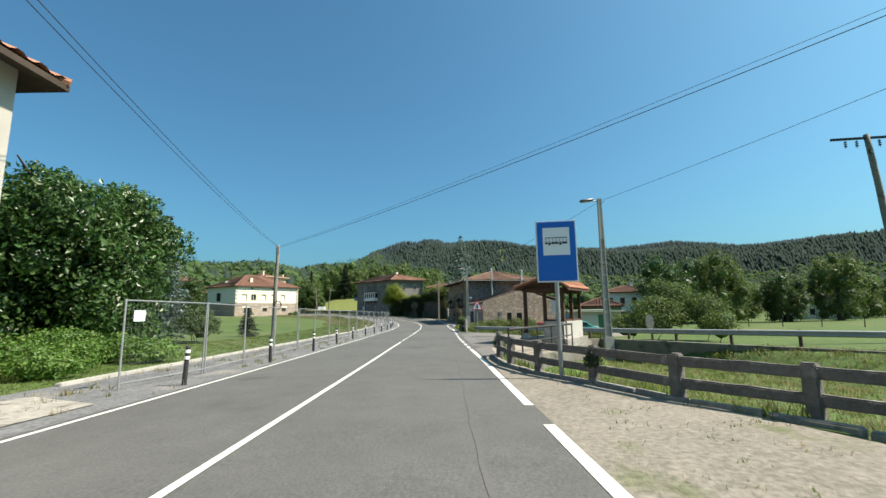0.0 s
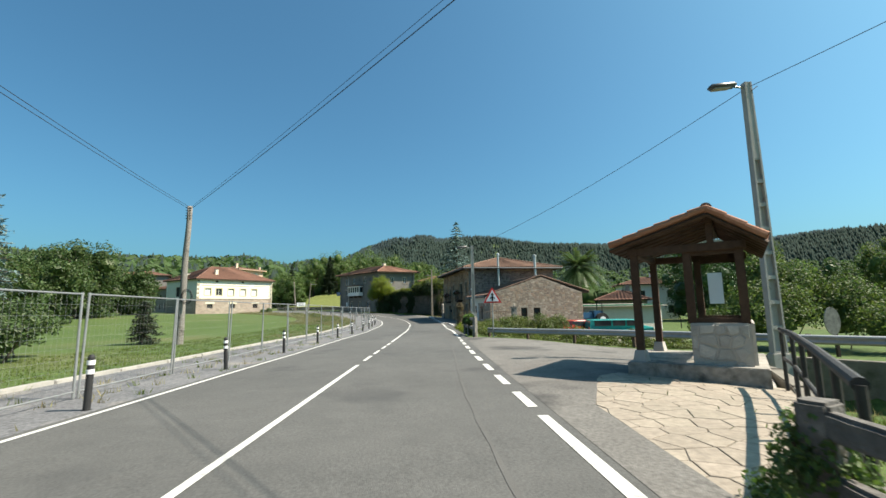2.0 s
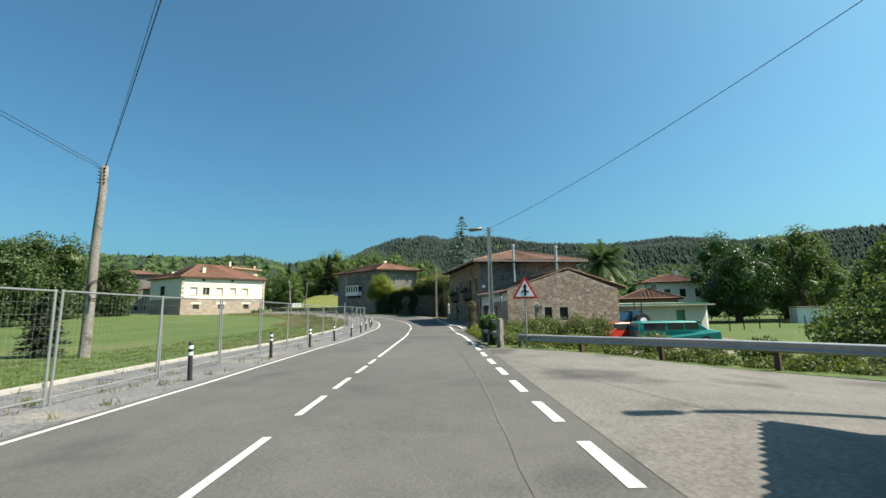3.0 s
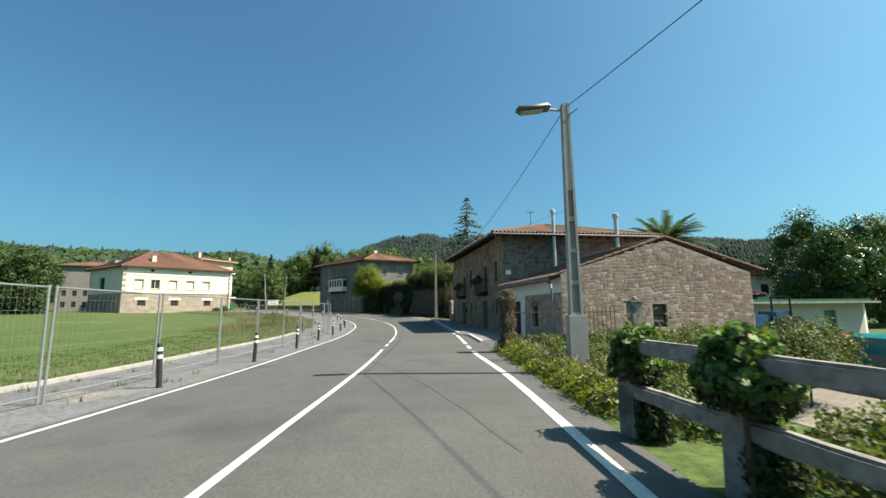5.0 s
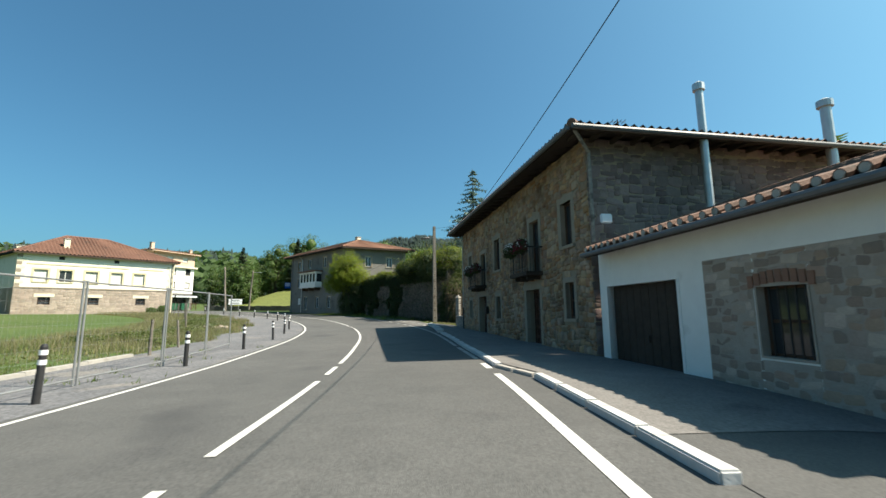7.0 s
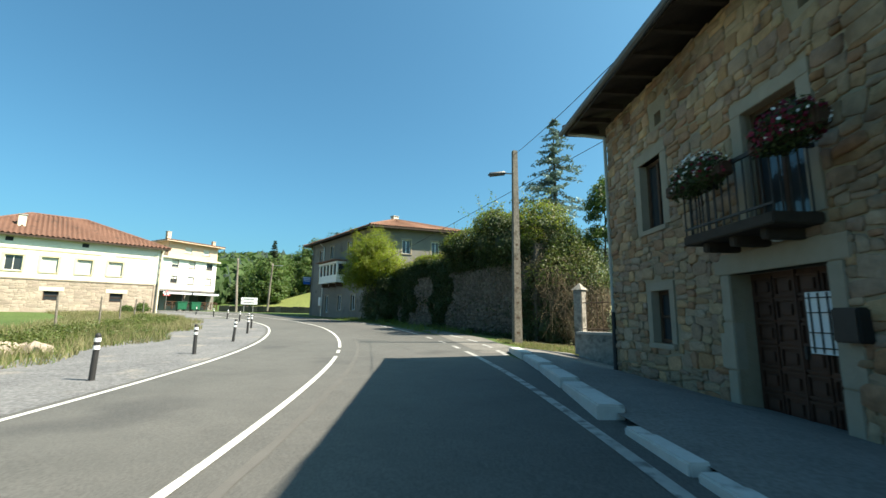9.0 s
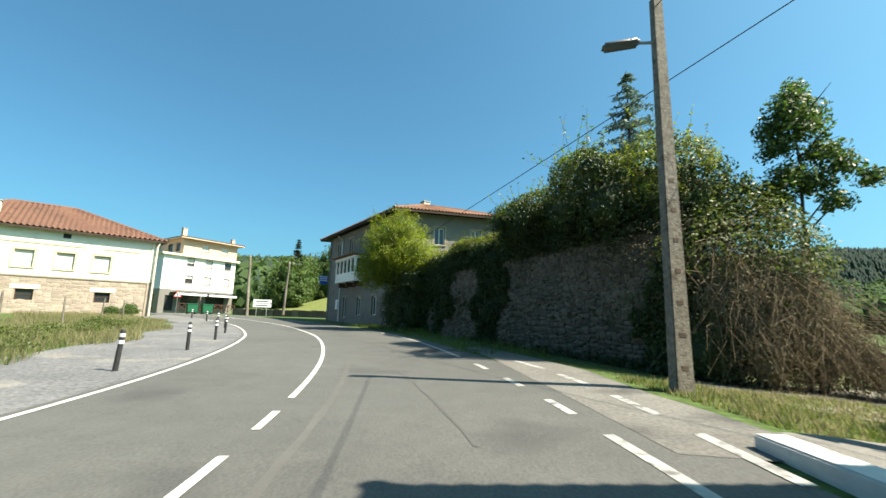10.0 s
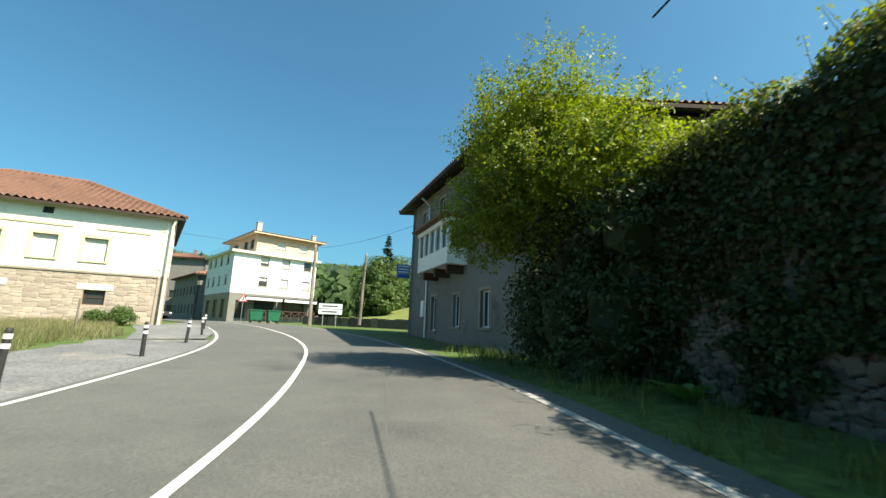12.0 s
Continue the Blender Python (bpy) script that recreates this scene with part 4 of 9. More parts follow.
def balcony(u0, u1, z, rail_z):
    """A small iron balcony on stone brackets with flower boxes."""
    b = wpart("balcony", [((u0 + u1) / 2, z - 0.07, u1 - u0, 0.14, 0.0, 0.62), (u0 + 0.3, z - 0.2, 0.12, 0.14, 0.0, 0.5), ((u0 + u1) / 2, z - 0.2, 0.12, 0.14, 0.0, 0.5), (u1 - 0.3, z - 0.2, 0.12, 0.14, 0.0, 0.5)], fa_p, fa_a, WOOD_EAVE, stone_house, bevel=0.015)
    n = int((u1 - u0) / 0.13)
    bx = [((u0 + u1) / 2, rail_z, u1 - u0, 0.05, 0.56, 0.6), ((u0 + u1) / 2, z + 0.1, u1 - u0, 0.03, 0.565, 0.595)]
    for u in (u0 + 0.02, u1 - 0.02):
        bx.append((u, rail_z, 0.05, 0.05, 0.0, 0.6))
    wpart("rail", bx, fa_p, fa_a, IRON, b)
    for i in range(n + 1):
        wpart("bar", [(u0 + 0.02 + (u1 - u0 - 0.04) * i / n, (z + rail_z) / 2, 0.016, rail_z - z, 0.572, 0.588)], fa_p, fa_a, IRON, b)
    for i in range(4):
        for u in (u0 + 0.02, u1 - 0.02):
            wpart("bar", [(u, (z + rail_z) / 2, 0.016, rail_z - z, 0.1 + i * 0.12, 0.116 + i * 0.12)], fa_p, fa_a, IRON, b)
    return b


b1 = fu(3.25, 5.0, 0, 0)
b2 = fu(10.4, 12.03, 0, 0)
balcony(b1[0], b1[1], 2.3, 3.15)
balcony(b2[0], b2[1], 2.26, 3.05)
wpart("mailbox", [(fa_l - 10.3, 1.0, 0.3, 0.36, 0.0, 0.18)], fa_p, fa_a, BLACK, stone_house, "black letter box", bevel=0.02)
wpart("wall_lamp", [(fa_l - 11.1, 2.12, 0.1, 0.2, 0.03, 0.15)], fa_p, fa_a, SIGNWHITE, stone_house, bevel=0.02)

# low barn with a whitewashed garage side
barn = thing("barn", "low rubble stone barn with whitewashed garage side", "barn")
BN = [(4.65, 51.03), (13.35, 51.75), (12.6, 59.9), (3.5, 59.2)]
g_a, g_l = ang_of(BN[0], BN[1]), dist2(BN[0], BN[1])
s_a, s_l = ang_of(BN[3], BN[0]), dist2(BN[3], BN[0])
gw = [(4.03, 4.69, 0.28, 1.26), (2.85, 3.45, 0.1, 1.28)]
sw_holes = [(0.35, 2.9, -0.7, 1.53), (4.65, 5.5, 0.2, 1.3)]
wall("wall", BN[0], g_a, g_l, -1.6, 2.62, 0.45, gw, GREYMORTAR, barn)
wall("wall", BN[1], ang_of(BN[1], BN[2]), dist2(BN[1], BN[2]), -1.6, 2.62, 0.45, [], MORTAR, barn)
wall("wall", BN[3], s_a, s_l, -0.9, 2.62, 0.45, sw_holes, WHITEWASH, barn, "whitewashed garage wall")
mid = Vector((*BN[0], 0)).lerp(Vector((*BN[1], 0)), 0.558)
bm = B()
d = Vector((math.cos(radians(g_a)), math.sin(radians(g_a)), 0))
nn = Vector((-d.y, d.x, 0))
tri = [Vector((*BN[0], 0)), Vector((*BN[1], 0)), mid]
f0 = [bm.verts.new(Vector((v.x, v.y, z))) for v, z in zip(tri, (2.62, 2.62, 4.05))]
f1 = [bm.verts.new(Vector((v.x + nn.x * 0.45, v.y + nn.y * 0.45, z))) for v, z in zip(tri, (2.62, 2.62, 4.05))]
bm.faces.new(f0)
bm.faces.new(f1[::-1])
for i in range(3):
    bm.faces.new((f0[i], f1[i], f1[(i + 1) % 3], f0[(i + 1) % 3]))
bmesh.ops.recalc_face_normals(bm, faces=bm.faces[:])
part("gable", bm, GREYMORTAR, barn)
window(barn, BN[0], g_a, gw[0], surround=None, style="barred", sill=False)
window(barn, BN[0], g_a, gw[1], surround=None, style="barred", sill=False)
window(barn, BN[3], s_a, sw_holes[1], surround=None, style="barred", sill=False)
for u in (4.66, 5.49):
    wpart("reveal", [(u, 0.75, 0.03, 1.1, -0.44, 0.02)], BN[3], s_a, GREYMORTAR, barn)
for z in (0.215, 1.285):
    wpart("reveal", [(5.075, z, 0.8, 0.03, -0.44, 0.02)], BN[3], s_a, GREYMORTAR, barn)
for i in range(9):   # brick arch over the window
    k = (i - 4) / 4
    wpart("arch_brick", [(5.075 + 0.48 * k, 1.42 - 0.07 * k * k, 0.095, 0.19, 0.0, 0.03)], BN[3], s_a, BRICK, barn)
for i in range(5):
    wpart("window_bar", [(4.79 + i * 0.143, 0.75, 0.018, 1.06, -0.1, -0.08)], BN[3], s_a, IRON, barn)
wpart("mortar_bed", [((3.62 + s_l) / 2 - (s_l - 5.5) / 2 - 0.445, 0.55, 1.0, 2.5, 0.0, 0.006), ((5.51 + s_l) / 2, 0.55, s_l - 5.51, 2.5, 0.0, 0.006), (5.08, 1.55, 0.84, 0.5, 0.0, 0.006), (5.08, -0.28, 0.84, 0.9, 0.0, 0.006)], BN[3], s_a, GREYMORTAR, barn)
door(barn, BN[3], s_a, sw_holes[0], WOOD_EAVE, boards=9, name="garage_door")
for u in (0.31, 2.94):
    wpart("reveal", [(u, 0.4, 0.08, 2.3, -0.2, 0.012)], BN[3], s_a, WHITEWASH, barn)
k = 0.33
rdir = (Vector((*BN[3], 0)) - Vector((*BN[0], 0))).normalized()
apex0 = mid + rdir * 0.05 + Vector((0, 0, 4.2))
apex1 = mid + rdir * (8.1) + Vector((0, 0, 4.2))
lft = Vector((-d.x, -d.y, 0))
el0, el1 = apex0 + lft * 5.3 - Vector((0, 0, 5.3 * k)), apex1 + lft * 5.3 - Vector((0, 0, 5.3 * k))
er0, er1 = apex0 - lft * 4.6 - Vector((0, 0, 4.6 * k)), apex1 - lft * 4.6 - Vector((0, 0, 4.6 * k))
barn_roof = part("roof", B(), TILE_OLD, barn)
tiles("tiles", el1, el0, apex0, apex1, TILE_OLD, barn_roof, amp=0.055)
tiles("tiles", er0, er1, apex1, apex0, TILE_OLD, barn_roof, amp=0.055)
roof_deck("boarding", [(el1, el0, apex0, apex1), (er0, er1, apex1, apex0)], WOOD_EAVE, barn_roof, 0.08)
ridge_caps(barn_roof, apex0, apex1, TILE_OLD)
# verge tiles along the gable edge
for e0 in (el0, er0):
    n = 13
    bm = B()
    for i in range(n):
        a, b_ = e0.lerp(apex0, i / n), e0.lerp(apex0, (i + 1.1) / n)
        rod(bm, a + Vector((0, 0, 0.05)), b_ + Vector((0, 0, 0.035)), 0.07, 0.055, 8)
    part("verge_tiles", bm, TILE_OLD, barn_roof)
# pale tile mouths along the eave
bm = B()
n = int((el1 - el0).length / 0.26)
for i in range(n):
    c = el1.lerp(el0, (i + 0.5) / n) + lft * 0.04 + Vector((0, 0, 0.03))
    rod(bm, c, c - lft * 0.3 + Vector((0, 0, 0.1)), 0.085, 0.07, 8)
part("eave_tiles", bm, TILE_OLD, barn_roof)
bm = B()
for i in range(n):
    c = el1.lerp(el0, (i + 0.5) / n) + lft * 0.05 + Vector((0, 0, 0.035))
    rod(bm, c, c + lft * 0.012, 0.07, 0.06, 8)
tagged(part("mortar_plugs", bm, KERB_PALE, barn_roof, "pale mortar in the tile mouths"), kind="stuff")
part("fascia", rod(B(), el1 + lft * 0.0 - Vector((0, 0, 0.11)), el0 + lft * 0.0 - Vector((0, 0, 0.11)), 0.06, 0.06, 6), WOOD_EAVE, barn_roof)
gutter(barn, el1 + lft * 0.1 - Vector((0, 0, 0.1)), el0 + lft * 0.1 - Vector((0, 0, 0.1)), 0.06)
pipe(barn, [el0 + lft * 0.1 - Vector((0, -0.4, 0.12)), Vector((4.22, 51.1, 2.15)), Vector((4.2, 50.93, 1.95)), Vector((4.2, 50.93, 1.45))], 0.045, LAMPGREY)

# long white house across the meadow
white_house = thing("white_house", "long white house with pink stone base and red tile roof", "house")
WH = [(-45.9, 94.2), (-36.2, 105.8), (-45.5, 111.5), (-55.2, 99.9)]
w_a, w_l = ang_of(WH[0], WH[1]), dist2(WH[0], WH[1])
WW = [(u, u + 1.15, 4.65, 6.0) for u in (1.45, 3.55, 5.9, 8.35, 10.7)]
WL = [(u, u + 1.05, 2.1, 2.95) for u in (2.0, 6.35, 11.1)]
WV = [(3.4, 3.9, 7.2, 7.6), (8.55, 9.05, 7.2, 7.6)]
shell(white_house, WH, 3.95, 7.75, 0.45, {0: WW + WV, 3: [(3.5, 5.3, 4.5, 6.4)], 1: [(2, 3.1, 4.65, 6.0), (5.5, 6.6, 4.65, 6.0)]}, [WARMWHITE] * 4)
base = []
for i in range(4):
    p, q = WH[i], WH[(i + 1) % 4]
    base.append(wall("stone_base", p, ang_of(p, q), dist2(p, q), 0.5, 3.95, 0.5, WL if i == 0 else [], PINKSTONE, white_house, "pinkish sandstone base wall"))
wpart("string_course", [(w_l / 2, 3.98, w_l + 0.1, 0.12, -0.1, 0.06)], WH[0], w_a, DRESSED, white_house)
for i, h in enumerate(WW):
    window(white_house, WH[0], w_a, h, surround=YELLOWTRIM, sw=0.2, style="shutter" if i != 1 else "casement", curtain=(0.93, 0, 0.93, 0.93, 0.93)[i], frame_mat=SHUTTER)
for h in WL:
    window(white_house, WH[0], w_a, h, surround=None, style="barred", sill=False, frame_mat=WOOD_DARK)
    wpart("lintel", [((h[0] + h[1]) / 2, h[3] + 0.2, 1.7, 0.36, -0.1, 0.03)], WH[0], w_a, CREAM, white_house)
# vent holes filled black in place of their unlit depth
for h in WV:
    wpart("vent", [((h[0] + h[1]) / 2, 7.35, 0.5, 0.4, -0.3, -0.1)], WH[0], w_a, BLACK, white_house)
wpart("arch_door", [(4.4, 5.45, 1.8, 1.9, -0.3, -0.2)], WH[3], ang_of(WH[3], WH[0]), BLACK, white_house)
for h in [(2, 3.1, 4.65, 6.0), (5.5, 6.6, 4.65, 6.0)]:
    window(white_house, WH[1], ang_of(WH[1], WH[2]), h, surround=CREAM, style="shutter", curtain=0.8, frame_mat=SHUTTER)
for u in (0.0, w_l):   # quoins
    for j in range(9):
        w = 0.75 if j % 2 else 0.45
        wpart("quoin", [(u + (w / 2 if u == 0 else -w / 2), 4.2 + j * 0.4, w, 0.34, -0.1, 0.03)], WH[0], w_a, CREAM if j % 2 else DRESSED, white_house, bevel=0.01)
hip_roof(white_house, WH, 7.84, 2.9, TILE_FAR, over=0.5, pitch=0.36, amp=0.075)
chimney(white_house, -44.6, 98.6, 8.0, 9.85, 0.55, CREAM, w_a)
chimney(white_house, -50.6, 99.2, 8.0, 9.2, 0.7, CREAM, w_a)
for u0, u1 in ((0.8, 10.1), (11.2, 13.9)):
    wpart("hood_band", [((u0 + u1) / 2, 6.62, u1 - u0, 0.12, -0.05, 0.05)], WH[0], w_a, YELLOWTRIM, white_house)
pipe(white_house, [(-35.9, 105.6, 7.6), (-36.05, 105.55, 7.2), (-36.05, 105.55, 0.9)], 0.08, CREAM)

# grey rendered house at the bend
grey_house = thing("grey_house", "three-storey grey rendered house with white enclosed balcony and brown hipped roof", "house")
GH = [(-22.8, 112.9), (-12.5, 102.4), (-5.0, 106.0), (-15.3, 116.5)]
h_a, h_l = ang_of(GH[0], GH[1]), dist2(GH[0], GH[1])
GW = [(2.2, 3.0, 7.0, 8.4), (5.2, 6.0, 7.2, 8.5), (9.4, 10.2, 7.1, 8.5), (2.2, 3.0, 4.6, 5.9), (4.4, 5.2, 1.4, 3.2), (7.6, 8.4, 1.6, 3.1), (10.6, 11.5, 1.6, 3.1)]
GS = [(2.7, 3.5, 6.9, 8.2), (5.6, 6.4, 6.9, 8.2)]
shell(grey_house, GH, 0.3, 9.2, 0.45, {0: GW, 1: GS}, [GREYRENDER] * 4)
for h in GW:
    window(grey_house, GH[0], h_a, h, surround=DRESSED, sw=0.14, curtain=0.0, frame_mat=SIGNWHITE)
for h in GS:
    window(grey_house, GH[1], ang_of(GH[1], GH[2]), h, surround=DRESSED, sw=0.14, frame_mat=SIGNWHITE)
bay = wpart("enclosed_balcony", [(6.9, 4.5, 4.4, 0.22, 0.0, 1.0), (6.9, 4.85, 4.4, 0.6, 0.9, 0.98), (4.74, 4.85, 0.08, 0.6, 0.0, 0.98), (9.06, 4.85, 0.08, 0.6, 0.0, 0.98)], GH[0], h_a, WHITEWASH, grey_house, "white glazed balcony")
for i in range(6):
    wpart("post", [(4.78 + i * 0.85, 5.7, 0.2, 1.2, 0.82, 0.98)], GH[0], h_a, WHITEWASH, bay)
for i in range(5):
    wpart("pane", [(5.2 + i * 0.85, 5.7, 0.64, 1.1, 0.88, 0.9)], GH[0], h_a, GLASS, bay)
for u in (4.75, 9.05):
    wpart("end_pane", [(u, 5.7, 0.03, 1.1, 0.1, 0.85)], GH[0], h_a, GLASS, bay)
wpart("head", [(6.9, 6.4, 4.5, 0.22, 0.0, 1.05)], GH[0], h_a, WHITEWASH, bay)
wpart("canopy", [(6.9, 6.62, 4.9, 0.1, 0.0, 1.35)], GH[0], h_a, TILE_BROWN, bay)
for i in range(3):
    wpart("bracket", [(5.2 + i * 1.7, 4.2, 0.22, 0.4, 0.0, 0.8)], GH[0], h_a, WOOD_DARK, bay)
hip_roof(grey_house, GH, 9.3, 1.7, TILE_BROWN, over=0.8)
pipe(grey_house, [Vector(wbox(GH[0], h_a, 3.6, 9.0, 0, 0, 0.6, 0.6)[0]), Vector(wbox(GH[0], h_a, 3.6, 8.6, 0, 0, 0.08, 0.08)[0]), Vector(wbox(GH[0], h_a, 3.6, 1.0, 0, 0, 0.08, 0.08)[0])], 0.07)
wpart("meter_box", [(3.0, 2.6, 0.5, 0.9, 0.0, 0.12)], GH[0], h_a, SIGNWHITE, grey_house)
chimney(grey_house, -12.0, 108.5, 10.3, 11.6, 0.6, CREAM, h_a)
shop = wpart("shop_sign", [(0.1, 5.2, 0.06, 0.6, 0.1, 1.0)], GH[0], h_a, BLUE, grey_house, "small dark blue hanging sign")
for i in range(3):
    wpart("lettering", [(0.1, 5.38 - i * 0.18, 0.07, 0.09, 0.18, 0.92)], GH[0], h_a, SIGNWHITE, shop)
wpart("shop_sign_lower", [(0.1, 4.75, 0.06, 0.22, 0.15, 0.95)], GH[0], h_a, BLUE, shop)

# white inn with an awning at the junction
inn = thing("inn", "four-storey white inn with a cream attic, red roof and street awning", "house")
HT = [(-54.5, 125.4), (-50.2, 135.4), (-60.77, 139.94), (-65.07, 129.94)]
t_a, t_l = ang_of(HT[0], HT[1]), dist2(HT[0], HT[1])
i_a = ang_of(HT[3], HT[0])
HW = [(u, u + 1.1, z, z + 1.18) for z in (6.05, 8.67) for u in (3.25, 6.0, 9.05)]
HG = [(0.8, 2.0, 1.9, 4.1), (3.0, 5.8, 2.4, 4.2), (6.6, 9.6, 2.4, 4.2)]
HS = [(u, u + 1.0, z, z + 1.25) for z in (6.05, 8.67) for u in (0.8, 3.2, 5.8, 8.6)]
HD = [(1.5, 3.5, 1.9, 4.2), (5, 7, 1.9, 4.2), (8.2, 10, 1.9, 4.2)]
shell(inn, HT, 5.0, 10.0, 0.4, {0: HW, 3: HS}, [WHITEWASH] * 4)
for i in range(4):
    p, q = HT[i], HT[(i + 1) % 4]
    wall("ground_floor", p, ang_of(p, q), dist2(p, q), 0.8, 5.0, 0.4, HG if i == 0 else HD if i == 3 else [], OCHRE if i == 3 else GREYRENDER, inn)
for k, h in enumerate(HW):
    window(inn, HT[0], t_a, h, surround=None, sill=True, frame_mat=WOOD_DARK, style="shutter" if k not in (0, 5) else "casement", curtain=(0.35, 0.9, 0.9, 0.6, 0.9, 0.0)[k])
for h in HS:
    window(inn, HT[3], i_a, h, surround=None, sill=True, frame_mat=WOOD_DARK, style="shutter", curtain=0.3)
for h in HG:
    window(inn, HT[0], t_a, h, surround=None, sill=False, frame_mat=WOOD_DARK)
for h in HD:
    window(inn, HT[3], i_a, h, surround=None, sill=False, frame_mat=WOOD_DARK)
cen = sum((Vector(c) for c in HT), Vector((0, 0))) / 4
part("cornice", slab(B(), [tuple(cen + (Vector(c) - cen) * 1.08) for c in HT], 10.0, 10.28), CREAM, inn)
k_ = 2.5 / t_l
AT = [tuple(Vector(HT[0]).lerp(Vector(HT[1]), k_)), HT[1], HT[2], tuple(Vector(HT[3]).lerp(Vector(HT[2]), k_))]
AW = [(2.65, 3.8, 11.2, 12.1), (5.75, 6.85, 11.2, 12.1)]
AS = [(2.0, 4.0, 10.4, 12.2), (6.5, 8.0, 10.4, 12.2), (9.0, 10.4, 10.9, 12.2)]
shell(inn, AT, 10.28, 12.8, 0.3, {0: AW, 3: AS}, [PEACH] * 4)
for h in AW:
    window(inn, AT[0], t_a, h, frame_mat=SIGNWHITE, style="shutter", curtain=0.95)
for h in AS:
    window(inn, AT[3], ang_of(AT[3], AT[0]), h, frame_mat=WOOD_DARK, sill=False)
wpart("terrace_glass", [(5.6, 10.75, 11.0, 0.9, -0.02, 0.0)], HT[3], i_a, GLASSCLEAR, inn, "glass terrace balustrade")
hip_roof(inn, [AT[0], AT[1], AT[2], AT[3]], 12.9, 1.1, TILE_FAR, over=0.8, deck=PEACH)
c = Vector(AT[0]).lerp(Vector(AT[3]), 0.12)
chimney(inn, c.x, c.y + 0.6, 12.9, 14.5, 0.6, PEACH, t_a)
c = Vector(AT[1]).lerp(Vector(AT[2]), 0.1)
chimney(inn, c.x, c.y - 0.4, 12.9, 13.9, 0.5, PEACH, t_a)
wpart("awning", [(3.6, 4.55, 4.4, 0.12, 0.0, 1.9)], HT[0], t_a, BLACK, inn, "dark awning with a white valance")
wpart("awning", [(8.3, 4.55, 4.4, 0.12, 0.0, 1.9)], HT[0], t_a, BLACK, inn, "dark awning with a white valance")
for u in (3.6, 8.3):
    wpart("valance", [(u, 4.32, 4.4, 0.3, 1.88, 1.94)], HT[0], t_a, SIGNWHITE, inn)
rail_i = thing("terrace_rail", "dark wooden cross-braced terrace rail before the inn", "railing")
for u in range(9):
    wpart("post", [(1.6 + u * 1.05, 2.4, 0.1, 1.2, 2.4, 2.5)], HT[0], t_a, WOOD_DARK, rail_i)
wpart("top_rail", [(5.8, 2.95, 8.5, 0.1, 2.4, 2.5)], HT[0], t_a, WOOD_DARK, rail_i)
for u in range(8):
    for sg in (-1, 1):
        c, sz = wbox(HT[0], t_a, 2.12 + u * 1.05, 2.4, 1.25, 0.07, 2.43, 2.47)
        part("brace", box(B(), c, sz, t_a, 0, 0, sg * 42), WOOD_DARK, rail_i)

# house behind the white one, and far houses among the trees
def small_house(name, label, x, y, w, d_, h, ang, wall_m, tile_m, rise=1.4, rows=2, gap=1.9):
    z = land1(x, y)
    t = thing(name, label, "house")
    a = radians(ang)
    ux, uy = math.cos(a), math.sin(a)
    cs = [(x + sx * w / 2 * ux - sy * d_ / 2 * uy, y + sx * w / 2 * uy + sy * d_ / 2 * ux) for sx, sy in ((-1, -1), (1, -1), (1, 1), (-1, 1))]
    n = max(2, int(w / gap))
    hs = [(w * (i + 0.5) / n - 0.45, w * (i + 0.5) / n + 0.45, z + 1.0 + r * 2.7, z + 2.3 + r * 2.7) for i in range(n) for r in range(rows) if z + 2.3 + r * 2.7 < z + h - 0.2]
    shell(t, cs, z - 1.0, z + h, 0.35, {0: hs}, [wall_m] * 4)
    for q in hs:
        window(t, cs[0], ang, q, frame_mat=WOOD_DARK, sill=False)
    hip_roof(t, cs, z + h, rise, tile_m, over=0.6, pitch=0.5, row=0.8)
    chimney(t, x + 0.15 * w * ux, y + 0.15 * w * uy, z + h, z + h + rise + 0.7, 0.6, wall_m, ang)
    return t


small_house("old_house", "grey stone house with a bright red roof behind the white house", -88, 142, 12, 10, 11.0, 30, GREYRENDER, TILE_FAR)
small_house("row_house", "long low grey house with dark windows down the side street", -73.5, 137.5, 15, 8, 6.8, -23, GREYRENDER, TILE_BROWN)
small_house("village_house", "white village house with a hipped red roof among trees", 39, 92, 9, 8, 6.2, -15, WHITEWASH, TILE_FAR)
small_house("village_house", "low ochre house with a wide red roof", 28.8, 79, 6.8, 6, 3.4, -20, GREYRENDER, TILE_FAR, rows=1)
small_house("village_house", "cream house with a red roof beyond the hedge trees", 84, 96, 11, 8, 4.2, -30, CREAM, TILE_FAR)
small_house("village_house", "pale house with a brown roof behind the bend", 0.5, 127, 9, 7, 7.4, -6, GREYCREAM, TILE_BROWN)
small_house("roadside_house", "cream house with a clay roof and grey eaves near the road", -13.35, 2.5, 12, 8.5, 6.8, 90, GREYCREAM, TILE, rise=1.6)


# ---- bus shelter and lay-by ----
SU, SD = Vector((0.81, -0.59, 0)), Vector((0.59, 0.81, 0))
S0 = Vector((4.0, 21.05, 0))
S_ANG = math.degrees(math.atan2(SU.y, SU.x))


def sp(u, d, z):
    return S0 + SU * u + SD * d + Vector((0, 0, z))


def sbox(bm, u, d, z, w, t, h, bevel=0.0):
    return box(bm, sp(u, d, z), (w, t, h), S_ANG, bevel)


